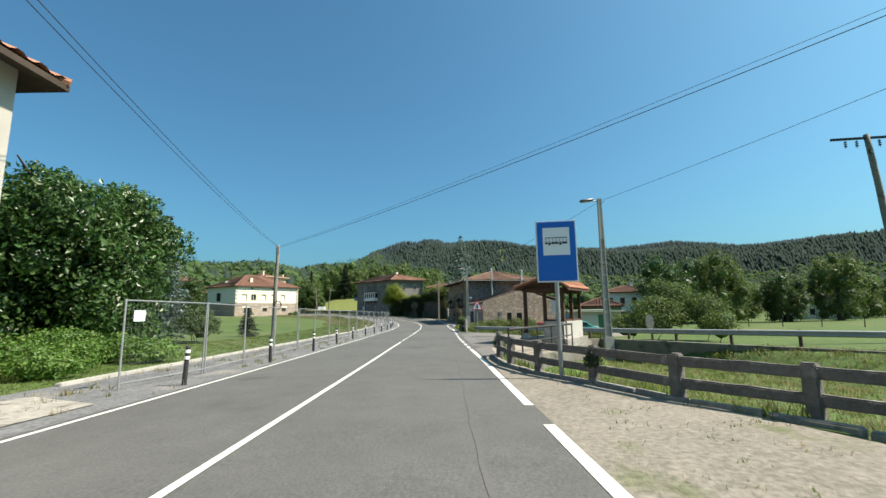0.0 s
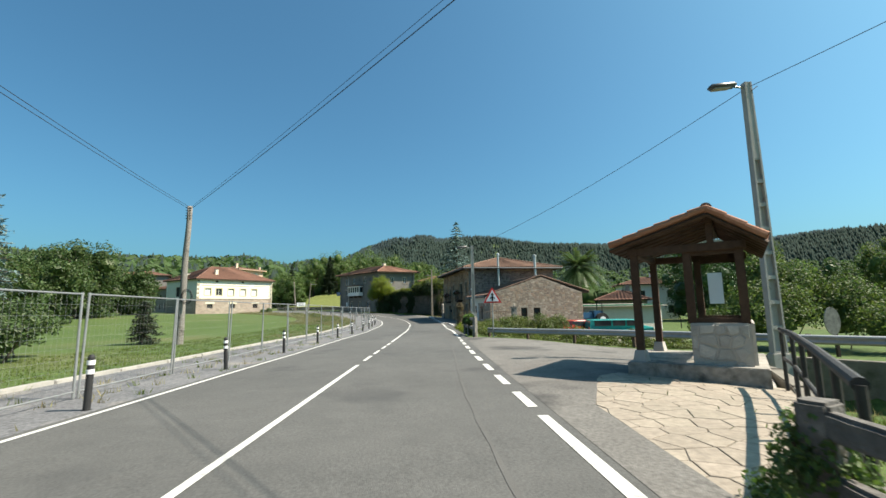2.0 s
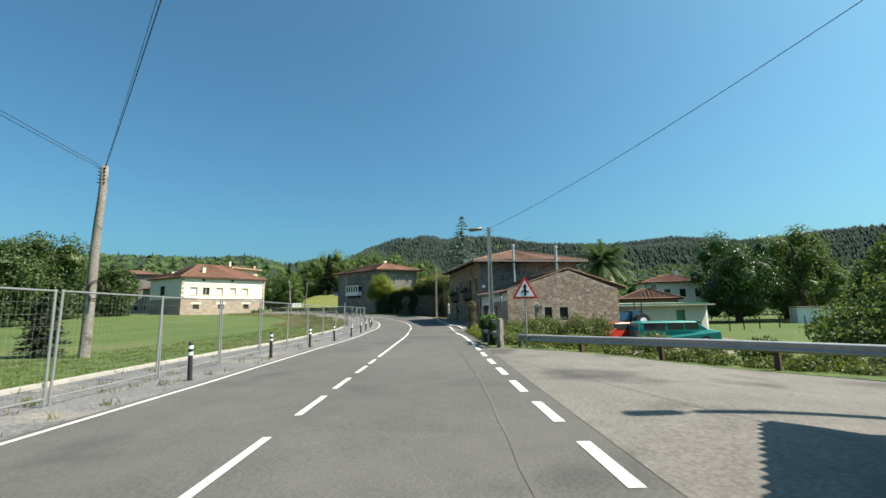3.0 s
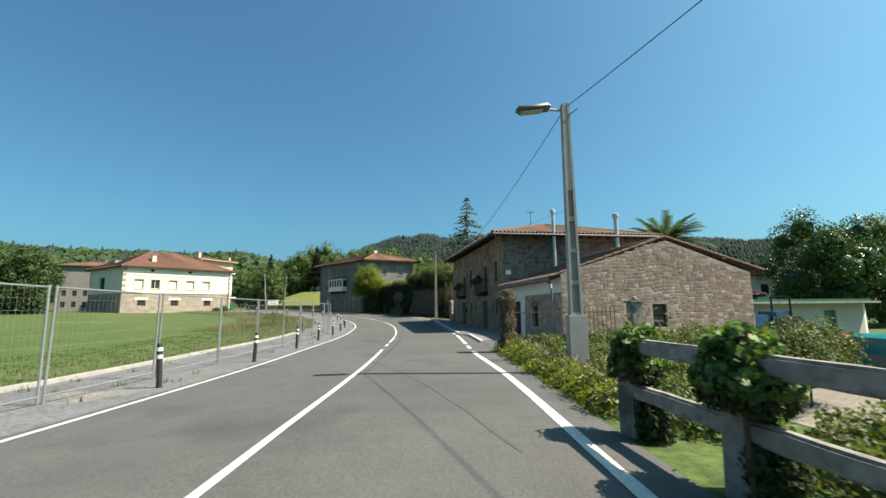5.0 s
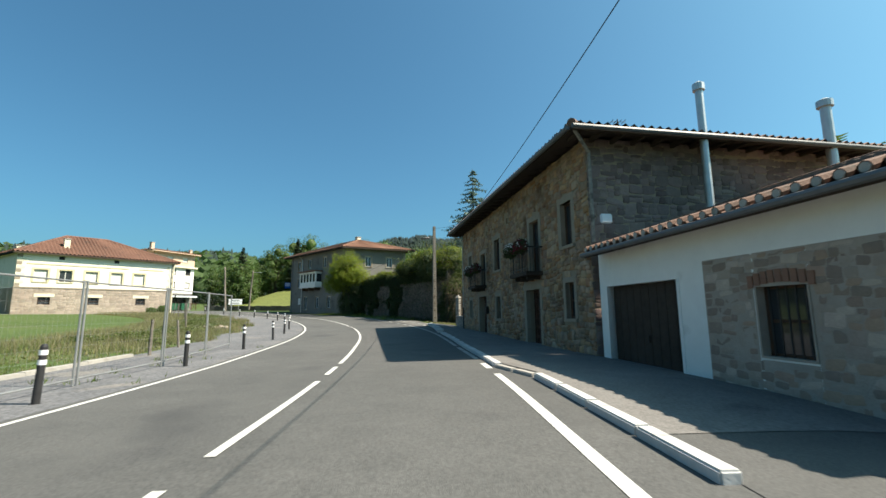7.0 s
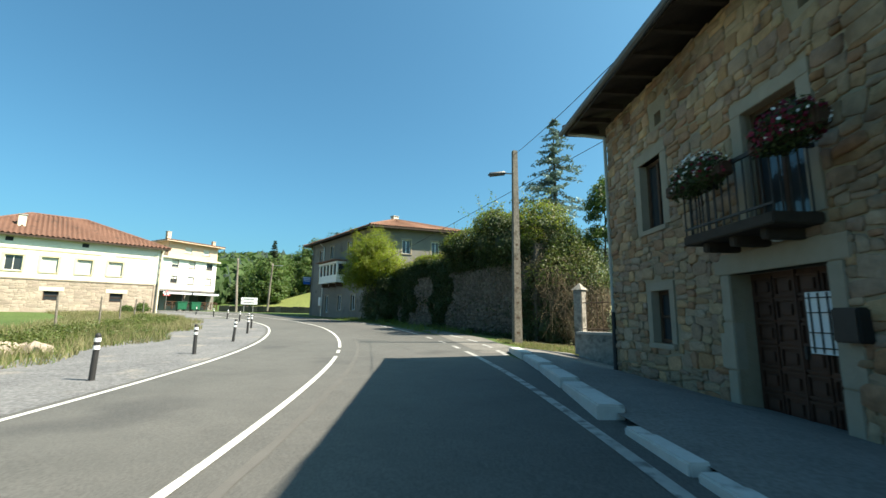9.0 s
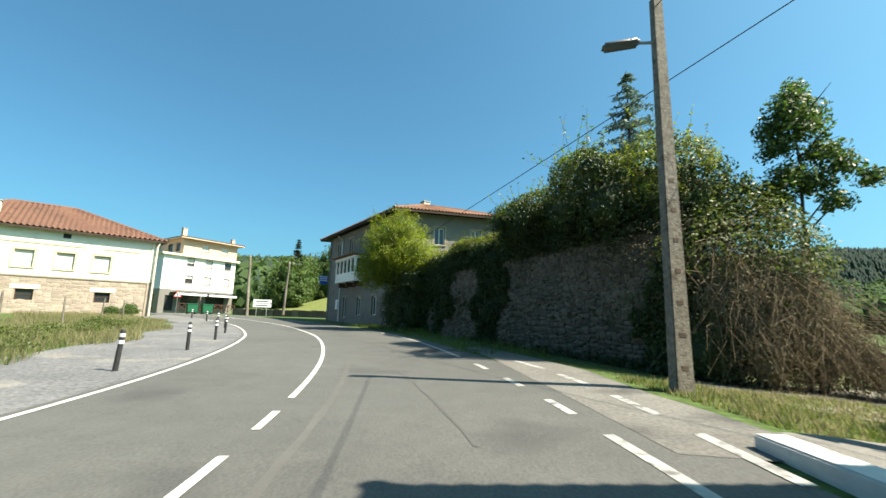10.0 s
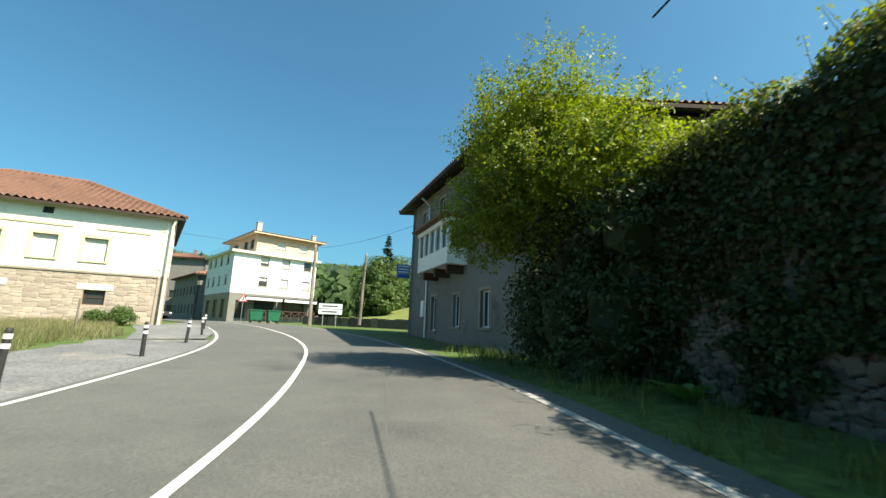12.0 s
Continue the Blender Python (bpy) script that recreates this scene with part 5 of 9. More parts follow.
shelter = thing("bus_shelter", "small timber bus shelter with red tile roof and stone half wall", "bus shelter")
part("floor_slab", sbox(B(), 0.95, 1.15, -0.08, 2.35, 2.9, 0.56, 0.02), CONCRETE_OLD, shelter)
part("foundation", sbox(B(), 1.55, 1.2, -0.75, 1.3, 2.7, 1.1, 0.03), CONCRETE, shelter, "pale concrete footing wall")
for u, d in ((0, 0), (0, 2.35)):
    post = part("post", sbox(B(), u, d, 1.35, 0.15, 0.15, 2.15, 0.01), WOOD_DARK, shelter)
    bm = B()
    rod(bm, sp(u, d, 0.18), sp(u, d, 0.42), 0.19, 0.13, 4)
    part("plinth", bm, CONCRETE, post)
for u, d in ((0.98, 0.05), (1.85, 0.05), (1.85, 1.2), (1.85, 2.35), (0.98, 2.35)):
    part("post", sbox(B(), u, d, 1.72, 0.15, 0.15, 1.5, 0.01), WOOD_DARK, shelter)
half = part("half_wall", sbox(B(), 1.42, 0.05, 0.42, 0.96, 0.24, 1.12, 0.015), PALEJOINT, shelter, "crazy-paved stone half wall")
part("half_wall", sbox(B(), 1.85, 1.25, 0.42, 0.24, 2.2, 1.12, 0.015), CONCRETE, shelter, "pale rendered half wall")
part("half_wall", sbox(B(), 1.42, 2.35, 0.42, 0.96, 0.24, 1.12, 0.015), CONCRETE, shelter)
for uu, dd, w, t in ((1.42, 0.05, 0.75, 0.02), (1.85, 0.62, 0.02, 1.0), (1.85, 1.78, 0.02, 1.0), (1.42, 2.35, 0.75, 0.02)):
    gl = part("pane", sbox(B(), uu, dd, 1.7, w, t, 1.3), GLASSCLEAR, shelter)
    gl.visible_shadow = False
    for zz in (1.03, 2.36):
        part("window_rail", sbox(B(), uu, dd, zz, max(w, 0.09), max(t, 0.09), 0.09), WOOD_DARK, shelter)
part("notice", sbox(B(), 1.42, 0.09, 1.65, 0.24, 0.01, 0.6), SIGNWHITE, shelter, "white timetable sheets on the pane")
for d in (0.0, 2.4):
    part("tie_beam", sbox(B(), 0.93, d, 2.46, 2.1, 0.14, 0.16, 0.01), WOOD_DARK, shelter)
for u in (0, 1.85):
    part("wall_plate", sbox(B(), u, 1.18, 2.46, 0.14, 2.6, 0.14, 0.01), WOOD_DARK, shelter)
part("king_post", sbox(B(), 1.41, 0.0, 2.78, 0.12, 0.12, 0.55, 0.01), WOOD_DARK, shelter)
part("ridge_beam", sbox(B(), 1.41, 1.18, 3.0, 0.12, 2.7, 0.14, 0.01), WOOD_DARK, shelter)
A0, A1 = sp(1.41, -0.3, 3.17), sp(1.41, 2.75, 3.17)
l0, l1 = sp(-0.42, -0.3, 2.60), sp(-0.42, 2.75, 2.60)
r0, r1 = sp(2.3, -0.3, 2.52), sp(2.3, 2.75, 2.52)
sroof = part("roof", B(), TILE, shelter)
tiles("tiles", l1, l0, A0, A1, TILE, sroof, pitch=0.2, row=0.34, amp=0.035)
tiles("tiles", r0, r1, A1, A0, TILE, sroof, pitch=0.2, row=0.34, amp=0.035)
roof_deck("boarding", [(l1, l0, A0, A1), (r0, r1, A1, A0)], WOOD_DARK, sroof, 0.06)
bm = B()
for e in (l0, r0):
    n = 6 if e is l0 else 3
    for i in range(n):
        rod(bm, e.lerp(A0, i / n) + Vector((0, 0, 0.03)), e.lerp(A0, (i + 1.08) / n) + Vector((0, 0, 0.01)), 0.075, 0.065, 8)
part("verge_tiles", bm, TILE, sroof)
bm = B()
for i in range(7):
    rod(bm, A0.lerp(A1, i / 7) + Vector((0, 0, 0.02)), A0.lerp(A1, (i + 1.08) / 7) + Vector((0, 0, 0.01)), 0.105, 0.09, 10)
part("ridge_tiles", bm, TILE, sroof)
for i in range(8):
    f = i / 7
    b_ = A0.lerp(A1, f) + Vector((0, 0, -0.12))
    for e0, e1 in ((l0, l1), (r0, r1)):
        part("rafter", rod(B(), e0.lerp(e1, f) + Vector((0, 0, -0.1)), b_, 0.04, 0.04, 4), WOOD_DARK, sroof)
part("bench", sbox(B(), 1.5, 1.2, 0.45, 0.45, 1.9, 0.07, 0.01), WOOD_DARK, shelter)

# paved step-up before the shelter, held by a concrete wall on the field side
terrace = thing("shelter_terrace", "tan crazy paving between the lay-by and the shelter", "terrace", kind="structure")
TER = [(1.75, 14.6), (2.3, 14.6), (3.3, 15.9), (6.0, 19.6), (5.7, 20.2), (4.5, 20.75), (3.6, 21.35), (2.9, 20.7), (1.95, 18.2)]
bm = slab(B(), TER, -1.4, -0.3)
for v in bm.verts:
    if v.co.z > -1:
        v.co.z = road_z(v.co.x, v.co.y) + 0.004
part("bed", bm, FLAG, terrace)
bm = B()
for a, b_ in (((2.3, 14.5), (3.35, 15.85)), ((3.35, 15.85), (6.05, 19.55)), ((6.05, 19.55), (7.2, 21.6)), ((7.2, 21.6), (7.9, 24.0)), ((7.9, 24.0), (8.7, 24.4)), ((8.7, 24.4), (11.0, 21.6)), ((11.0, 21.6), (12.7, 19.2)), ((12.7, 19.2), (15.6, 15.2))):
    c = ((a[0] + b_[0]) / 2, (a[1] + b_[1]) / 2, -0.85)
    box(bm, c, (dist2(a, b_) + 0.2, 0.28, 1.5), ang_of(a, b_), 0.02)
retaining_wall = solo("retaining_wall", bm, mat("stained_retaining_wall", (0.10, 0.092, 0.078), (0.21, 0.195, 0.168), scale=4, rough=0.95, bump=0.6, bscale=22, spots=((0.062, 0.066, 0.046), 1.6, 0.55)), "stained concrete and stone retaining wall above the field", "wall", kind="structure")

# low pipe railing between the fence and the shelter
railing = thing("pipe_railing", "grey tubular railing down the edge of the terrace", "railing")
pts = [(2.15, 14.5), (2.75, 15.3), (3.5, 16.3), (4.3, 17.4), (5.1, 18.5), (5.75, 19.5)]
for x, y in pts:
    bm = B()
    rod(bm, (x, y, -0.15), (x, y, 0.88), 0.03, 0.03, 8)
    part("post", bm, IRON, railing)
for z in (0.4, 0.88):
    part("rail", tube(B(), [(x, y, z) for x, y in pts], 0.028 if z < 0.5 else 0.045, 10), IRON, railing)

# post-and-rail fences of old concrete
def rail_fence(posts, label, top=0.8, lows=(0.38, 0.7), w=0.17, base=None, material=FENCEWOOD):
    f = thing("post_and_rail_fence", label, "fence")
    P = []
    for x, y in posts:
        z = (base if base is not None else land1(x, y) + 0.0)
        bm = box(B(), (x, y, z + top / 2 - 0.15), (w, w, top + 0.3), 30 + 7 * math.sin(x * 9), 0.02, 1.5 * math.sin(x * 5), 1.5 * math.sin(y * 3))
        bmesh.ops.subdivide_edges(bm, edges=bm.edges[:], cuts=2, use_grid_fill=True)
        for v in bm.verts:
            v.co += 0.012 * noise.noise_vector(v.co * 9)
        part("post", bm, material, f)
        P.append((x, y, z))
    for a, b_ in zip(P, P[1:]):
        for h in lows:
            p, q = Vector(a) + Vector((0, 0, h)), Vector(b_) + Vector((0, 0, h))
            c = (p + q) / 2
            d_ = q - p
            bm = box(B(), (0, 0, 0), (d_.length + 0.1, 0.09, 0.15), 0, 0.02)
            bmesh.ops.subdivide_edges(bm, edges=[e for e in bm.edges if e.calc_length() > 0.5], cuts=6)
            for v in bm.verts:
                v.co += 0.012 * noise.noise_vector(v.co * 5 + c)
            ob = part("rail", bm, material, f)
            ob.matrix_basis = pose(c.x, c.y, c.z, 0, -math.degrees(math.asin(d_.z / d_.length)), ang_of(p, q))
    return f


rail_fence([(8.6, -1.5), (7.0, 1.2), (5.6, 3.6), (4.5, 5.4), (3.55, 6.72), (2.87, 8.45), (2.16, 10.0), (1.78, 11.65), (1.72, 13.5), (1.85, 14.45)], "weathered dark concrete post-and-rail fence along the verge", top=0.82, base=0.0)
rail_fence([(1.74, 34.6), (1.56, 36.0), (1.46, 37.5)], "weathered concrete post-and-rail fence overgrown with ivy", top=1.3, lows=(0.72, 1.18), w=0.2, base=-0.42, material=CONCRETE_OLD)
bm = B()
E_ = [(6.4, 2.2), (4.75, 5.0), (3.7, 6.6), (2.95, 8.45), (2.2, 10.2), (1.78, 11.9), (1.7, 14.6)]
for a, b_ in zip(E_, E_[1:]):
    n = max(2, int(dist2(a, b_) / 0.8))
    for i in range(n):
        t = (i + 0.5) / n
        x, y = a[0] + (b_[0] - a[0]) * t - 0.12, a[1] + (b_[1] - a[1]) * t - 0.1
        box(bm, (x, y, land1(x, y) - 0.03), (dist2(a, b_) / n - 0.04, 0.14, 0.2), ang_of(a, b_) + random.uniform(-3, 3), 0.02, random.uniform(-4, 4))
solo("stone_edging", bm, CONCRETE_OLD, "broken low stone edging under the fence", "edging", kind="structure")

# guard rail round the lay-by
grail = thing("guard_rail", "galvanised steel guard rail on short posts", "guard rail")
RP = spline(RAIL, 0.6)
for k in range(0, len(RP), 4):
    x, y = RP[k]
    z = land1(x, y)
    part("post", box(B(), (x, y, float(np.interp(0.866 * y - 0.5 * x, _s, _z)) + 0.05), (0.09, 0.12, 1.3), 30, 0.005), RUST, grail)
prof = [(-0.02, -0.125), (0.05, -0.09), (0.05, -0.05), (-0.02, 0.0), (0.05, 0.05), (0.05, 0.09), (-0.02, 0.125)]
V, F = [], []
zr = np.convolve(np.pad([float(np.interp(0.866 * y - 0.5 * x, _s, _z)) for x, y in RP], 6, mode="edge"), np.ones(13) / 13, mode="valid")
for k, (x, y) in enumerate(RP):
    t = RP[min(k + 1, len(RP) - 1)] - RP[max(k - 1, 0)]
    t = t / np.linalg.norm(t)
    for o, h in prof:
        V.append((x + t[1] * (o + 0.1), y - t[0] * (o + 0.1), zr[k] + 0.55 + h))
m = len(prof)
for k in range(len(RP) - 1):
    for j in range(m - 1):
        i = k * m + j
        F.append((i, i + 1, i + m + 1, i + m))
ob = new("beam", fast_mesh("beam", V, F, GALV))
ob.parent = grail
sol = ob.modifiers.new("thickness", "SOLIDIFY")
sol.thickness = 0.006

# bus stop sign
bus = thing("bus_stop_sign", "blue bus stop sign with white panel on a pole", "road sign", (2.45, 9.05, 0))
bm = B()
rod(bm, (0, 0.04, -0.2), (0, 0.04, 3.2), 0.045, 0.045, 12)
part("pole", bm, GALV, bus)
for nm, w, h, y, mt, z in (("backing_plate", 0.86, 1.34, 0.0, SIGNWHITE, 2.76), ("plate", 0.80, 1.28, -0.014, BLUE, 2.76)):
    part(nm, box(B(), (0.03, y, z), (w, 0.02, h), 0, 0.009), mt, bus)
part("panel", box(B(), (0.03, -0.0255, 2.97), (0.56, 0.004, 0.6), 0), SIGNWHITE, bus)
bm = B()
for k in range(7):
    box(bm, (0.03 - 0.22 + k * 0.073, -0.029, 3.0), (0.007, 0.004, 0.09))
for z, h in ((3.05, 0.014), (2.955, 0.008)):
    box(bm, (0.03, -0.029, z), (0.46, 0.004, h))
for x0, x1 in ((-0.205, -0.155), (-0.075, 0.075), (0.155, 0.26)):
    box(bm, ((x0 + x1) / 2, -0.029, 2.93), (x1 - x0, 0.004, 0.035))
for x in (-0.115, 0.115):
    rod(bm, (x, -0.027, 2.915), (x, -0.031, 2.915), 0.03, 0.03, 14)
part("bus_symbol", bm, BLACK, bus)
bus.matrix_basis = pose(2.42, 9.1, 0, 0, 0, -9)


def triangle_sign(x, y, z, size, yaw, label, cross=True, z_low=None):
    t = thing("warning_sign", label, "road sign", (x, y, 0), yaw)
    g = land1(x, y)
    bm = B()
    rod(bm, (0, 0.03, g - 0.1), (0, 0.03, z + size * 0.4), 0.03, 0.03, 10)
    part("pole", bm, GALV, t)
    h = size * 0.866

    def tri_(s, yy, m_, name):
        bm = B()
        c = z
        pts = [(-s / 2, c - s * 0.2887), (s / 2, c - s * 0.2887), (0, c + s * 0.577)]
        lo = [bm.verts.new((a, yy, b_)) for a, b_ in pts]
        hi = [bm.verts.new((a, yy + 0.015, b_)) for a, b_ in pts]
        bm.faces.new(lo)
        bm.faces.new(hi[::-1])
        for i in range(3):
            bm.faces.new((lo[i], hi[i], hi[(i + 1) % 3], lo[(i + 1) % 3]))
        bmesh.ops.recalc_face_normals(bm, faces=bm.faces[:])
        part(name, bm, m_, t)
    tri_(size, 0, SIGNRED, "border")
    tri_(size * 0.72, -0.012, SIGNWHITE, "plate")
    bm = B()
    box(bm, (0, -0.018, z + 0.0), (0.085 * size, 0.006, 0.36 * size))
    for sg in (-1, 1):
        box(bm, (sg * 0.065 * size, -0.018, z - 0.01), (0.17 * size, 0.006, 0.055 * size), 0, 0, 0, sg * 24)
    slab_tip = [bm.verts.new((a * size, -0.018, z + b_ * size)) for a, b_ in ((-0.09, 0.15), (0.09, 0.15), (0, 0.29))]
    bm.faces.new(slab_tip)
    part("symbol", bm, BLACK, t)
    return t


triangle_sign(2.65, 34.2, 1.86, 0.95, 0, "red-bordered white triangular crossroads sign on a pole")
triangle_sign(-48.85, 122.6, 3.95, 1.0, 40, "red-bordered triangular warning sign beside the inn")
rs = thing("direction_sign", "pair of white arrow direction boards on two posts", "road sign", (-33.7, 118.6, 0), 30)
for x in (-0.55, 0.55):
    bm = B()
    rod(bm, (x, 0.06, 0.9), (x, 0.06, 3.0), 0.04, 0.04, 8)
    part("post", bm, GALV, rs)
for z in (2.62, 3.1):
    bm = B()
    slab(bm, [(-0.95, 0), (0.8, 0), (1.05, 0.0), (1.05, 0.03), (-0.95, 0.03)], z - 0.21, z + 0.21)
    bd = part("board", bm, SIGNWHITE, rs)
    part("lettering", box(B(), (0, -0.006, z), (1.3, 0.006, 0.1)), BLACK, bd)

rsb = thing("mirror_board", "pale oval board seen from behind on a stake", "sign", (12.0, 25.2, 0))
bm = B()
bmesh.ops.create_circle(bm, cap_ends=True, segments=20, radius=0.36, matrix=pose(0, 0, 0.75, 90, 0, 0) @ Matrix.Diagonal((0.7, 1.2, 1, 1)))
g = bmesh.ops.extrude_face_region(bm, geom=bm.faces[:])
bmesh.ops.translate(bm, verts=[v for v in g["geom"] if isinstance(v, bmesh.types.BMVert)], vec=(0, 0.03, 0))
part("board", bm, CONCRETE_OLD, rsb)
part("stake", box(B(), (0.1, 0.06, 0.0), (0.1, 0.08, 1.6), 0, 0.01), WOOD_EAVE, rsb)


# ---- poles, lamps and cables ----
def lattice_post(x, y, z0, z1, lamp_dir, label, w0=0.3, w1=0.16, solid_to=0.0, solid_from=None):
    """A tapered concrete post with ladder-like recesses and a street lamp on a short arm."""
    t = thing("street_lamp", label, "street lamp", (x, y, 0), lamp_dir)
    h = z1 - z0

    def wd(z):
        return w0 + (w1 - w0) * (z - z0) / h
    bm = B()
    for sx in (-1, 1):
        n = 10
        V = []
        for i in range(n + 1):
            z = z0 + h * i / n
            w = wd(z)
            V.append([bm.verts.new((sx * (w / 2 - a), b_, z)) for a, b_ in ((0, -0.09), (0.05, -0.09), (0.05, 0.09), (0, 0.09))])
        for i in range(n):
            for j in range(4):
                bm.faces.new((V[i][j], V[i][(j + 1) % 4], V[i + 1][(j + 1) % 4], V[i + 1][j]))
        bm.faces.new(V[0])
        bm.faces.new(V[-1])
    bmesh.ops.recalc_face_normals(bm, faces=bm.faces[:])
    part("flange", bm, CONCRETE, t)
    zz, top = max(z0, solid_to), solid_from or z1 - 0.25 * h
    bm = B()
    n = int((top - zz) / 0.62)
    for i in range(n + 1):
        z = zz + (top - zz) * i / n
        box(bm, (0, 0, z), (wd(z) - 0.08, 0.15, 0.11))
    box(bm, (0, 0, (top + z1) / 2), (wd(z1) - 0.06, 0.16, z1 - top))
    box(bm, (0, 0.03, (zz + top) / 2), (wd((zz + top) / 2) * 0.72, 0.05, top - zz))
    if solid_to > z0:
        box(bm, (0, 0, (z0 + solid_to) / 2), (w0 + 0.1, 0.24, solid_to - z0), 0, 0.02)
    part("web", bm, CONCRETE, t)
    lamp = B()
    rod(lamp, (0, 0, z1 - 0.15), (-0.35, 0, z1 - 0.12), 0.03, 0.03, 8)
    arm = part("arm", lamp, GALV, t)
    bm = box(B(), (-0.72, 0, z1 - 0.10), (0.78, 0.28, 0.14), 0, 0.05, 0, -6)
    head_ = part("lamp_head", bm, LAMPGREY, arm, "grey cobra-head luminaire", smooth=True)
    part("lens", box(B(), (-0.76, 0, z1 - 0.185), (0.5, 0.2, 0.02), 0, 0, 0, -6), GREYCREAM, head_)
    bm = B()
    rod(bm, (0.05, -0.1, z1 - 0.3), (0.25, -0.1, z1 - 0.15), 0.012)
    part("cable_loop", bm, WIRE, t)
    return t


lattice_post(8.93, 23.6, -1.5, 7.75, 0, "tall concrete ladder post with a street lamp by the shelter", 0.42, 0.2)
lattice_post(2.33, 41.95, -0.6, 5.72, 0, "grey concrete ladder post with a street lamp and solid base", 0.3, 0.16, solid_to=1.0, solid_from=3.75)


def wood_pole(x, y, z0, z1, r, label, lean=(0, 0), timber=WOOD_POLE):
    t = thing("utility_pole", label, "utility pole")
    bm = B()
    n, m_ = 14, 12
    rings = []
    for i in range(n + 1):
        k = i / n
        c = Vector((x + lean[0] * k + 0.02 * math.sin(k * 9), y + lean[1] * k, z0 + (z1 - z0) * k))
        rr = r * (1.25 - 0.4 * k)
        rings.append([bm.verts.new(c + Vector((math.cos(a), math.sin(a), 0)) * rr * (1 + 0.06 * math.sin(3 * a + i))) for a in np.linspace(0, 2 * math.pi, m_, endpoint=False)])
    for a, b_ in zip(rings, rings[1:]):
        for j in range(m_):
            bm.faces.new((a[j], a[(j + 1) % m_], b_[(j + 1) % m_], b_[j])).smooth = True
    bm.faces.new(rings[-1])
    part("pole", bm, timber, t)
    return t


p1 = wood_pole(-13.95, 35.3, -0.3, 7.2, 0.15, "leaning old wooden utility pole in the meadow", (0.1, 0), WOOD_GREY)
bm = B()
for k in range(5):
    box(bm, (-13.85, 35.2, 6.5 + k * 0.15), (0.3, 0.04, 0.03))
part("bracket", bm, IRON, p1)
bm = B()
for r in (0.35, 0.3, 0.4):
    tube(bm, [(-13.6 + r * math.cos(a) * 0.8, 35.1, 2.2 + r * math.sin(a)) for a in np.linspace(0, 6.3, 14)], 0.015, 5)
part("cable_coil", bm, WIRE, p1)
p2 = thing("utility_pole", "brown stained square utility pole with a street lamp", "utility pole")
bm = B()
g = box(bm, (-0.95, 81.0, 3.6), (0.34, 0.25, 8.0), 18, 0.02)
for v in bm.verts:
    k = 1 - 0.42 * (v.co.z + 0.4) / 8.0
    v.co.x, v.co.y = -0.95 + (v.co.x + 0.95) * k, 81.0 + (v.co.y - 81.0) * k
pole_ = part("pole", bm, WOOD_POLE, p2)
for i in range(7):   # step recesses down the face: dark blocks, slightly proud, paint their shade
    z = 0.5 + i * 0.55
    k = 1 - 0.42 * (z + 0.4) / 8.0
    part("recess", box(B(), (-0.95, 81.0, z), (0.14 * k, 0.262 * k, 0.09), 18, 0.008), RUST, pole_)
bm = B()
rod(bm, (-0.95, 81.0, 6.65), (-1.35, 81.0, 6.68), 0.03)
a_ = part("arm", bm, GALV, p2)
part("lamp_head", box(B(), (-1.65, 81.0, 6.66), (0.7, 0.26, 0.13), 0, 0.05, 0, -5), LAMPGREY, a_, "grey street lamp head", smooth=True)
wood_pole(-34.4, 117.0, 1.0, 8.5, 0.14, "pale wooden utility pole at the junction", (-1.0, 1.0))
p3b = wood_pole(-32.8, 121.8, 1.6, 8.2, 0.13, "leaning pole with a small lamp beyond the junction", (0.6, -0.5))
bm = B()
rod(bm, (-32.2, 121.3, 7.9), (-31.2, 121.6, 7.95), 0.03)
box(bm, (-31.1, 121.6, 7.93), (0.6, 0.2, 0.1), 15, 0.03)
part("arm", bm, GALV, p3b)
pr = wood_pole(29.6, 27.3, -1.0, 12.9, 0.19, "tall grey wooden power pole with crossarm and insulators", (-1.0, 0), WOOD_GREY)
bm = B()
box(bm, (28.3, 27.3, 12.65), (3.8, 0.14, 0.14), -8)
box(bm, (28.75, 27.3, 11.6), (1.6, 0.12, 0.12), 40)
part("crossarm", bm, IRON, pr)
for k in range(-2, 3):
    bm = B()
    c = Vector((28.65 + k * 0.68, 27.3 - k * 0.09, 12.55))
    for j in range(3):
        rod(bm, c - Vector((0, 0, 0.1 + j * 0.14)), c - Vector((0, 0, 0.16 + j * 0.14)), 0.1, 0.07, 8)
    rod(bm, c, c - Vector((0, 0, 0.55)), 0.02)
    part("insulator", bm, BLACK, pr)


def cable(name, p, q, sag, r, label, lashed=False):
    p, q = Vector(p), Vector(q)
    cu = bpy.data.curves.new(name, "CURVE")
    cu.dimensions = "3D"
    cu.bevel_depth = r
    cu.bevel_resolution = 1
    s = cu.splines.new("POLY")
    n = 28
    s.points.add(n)
    for i in range(n + 1):
        t = i / n
        v = p.lerp(q, t) - Vector((0, 0, sag * 4 * t * (1 - t)))
        s.points[i].co = (*v, 1)
    cu.materials.append(WIRE)
    ob = new(name, cu)
    return tagged(ob, label, "cable")


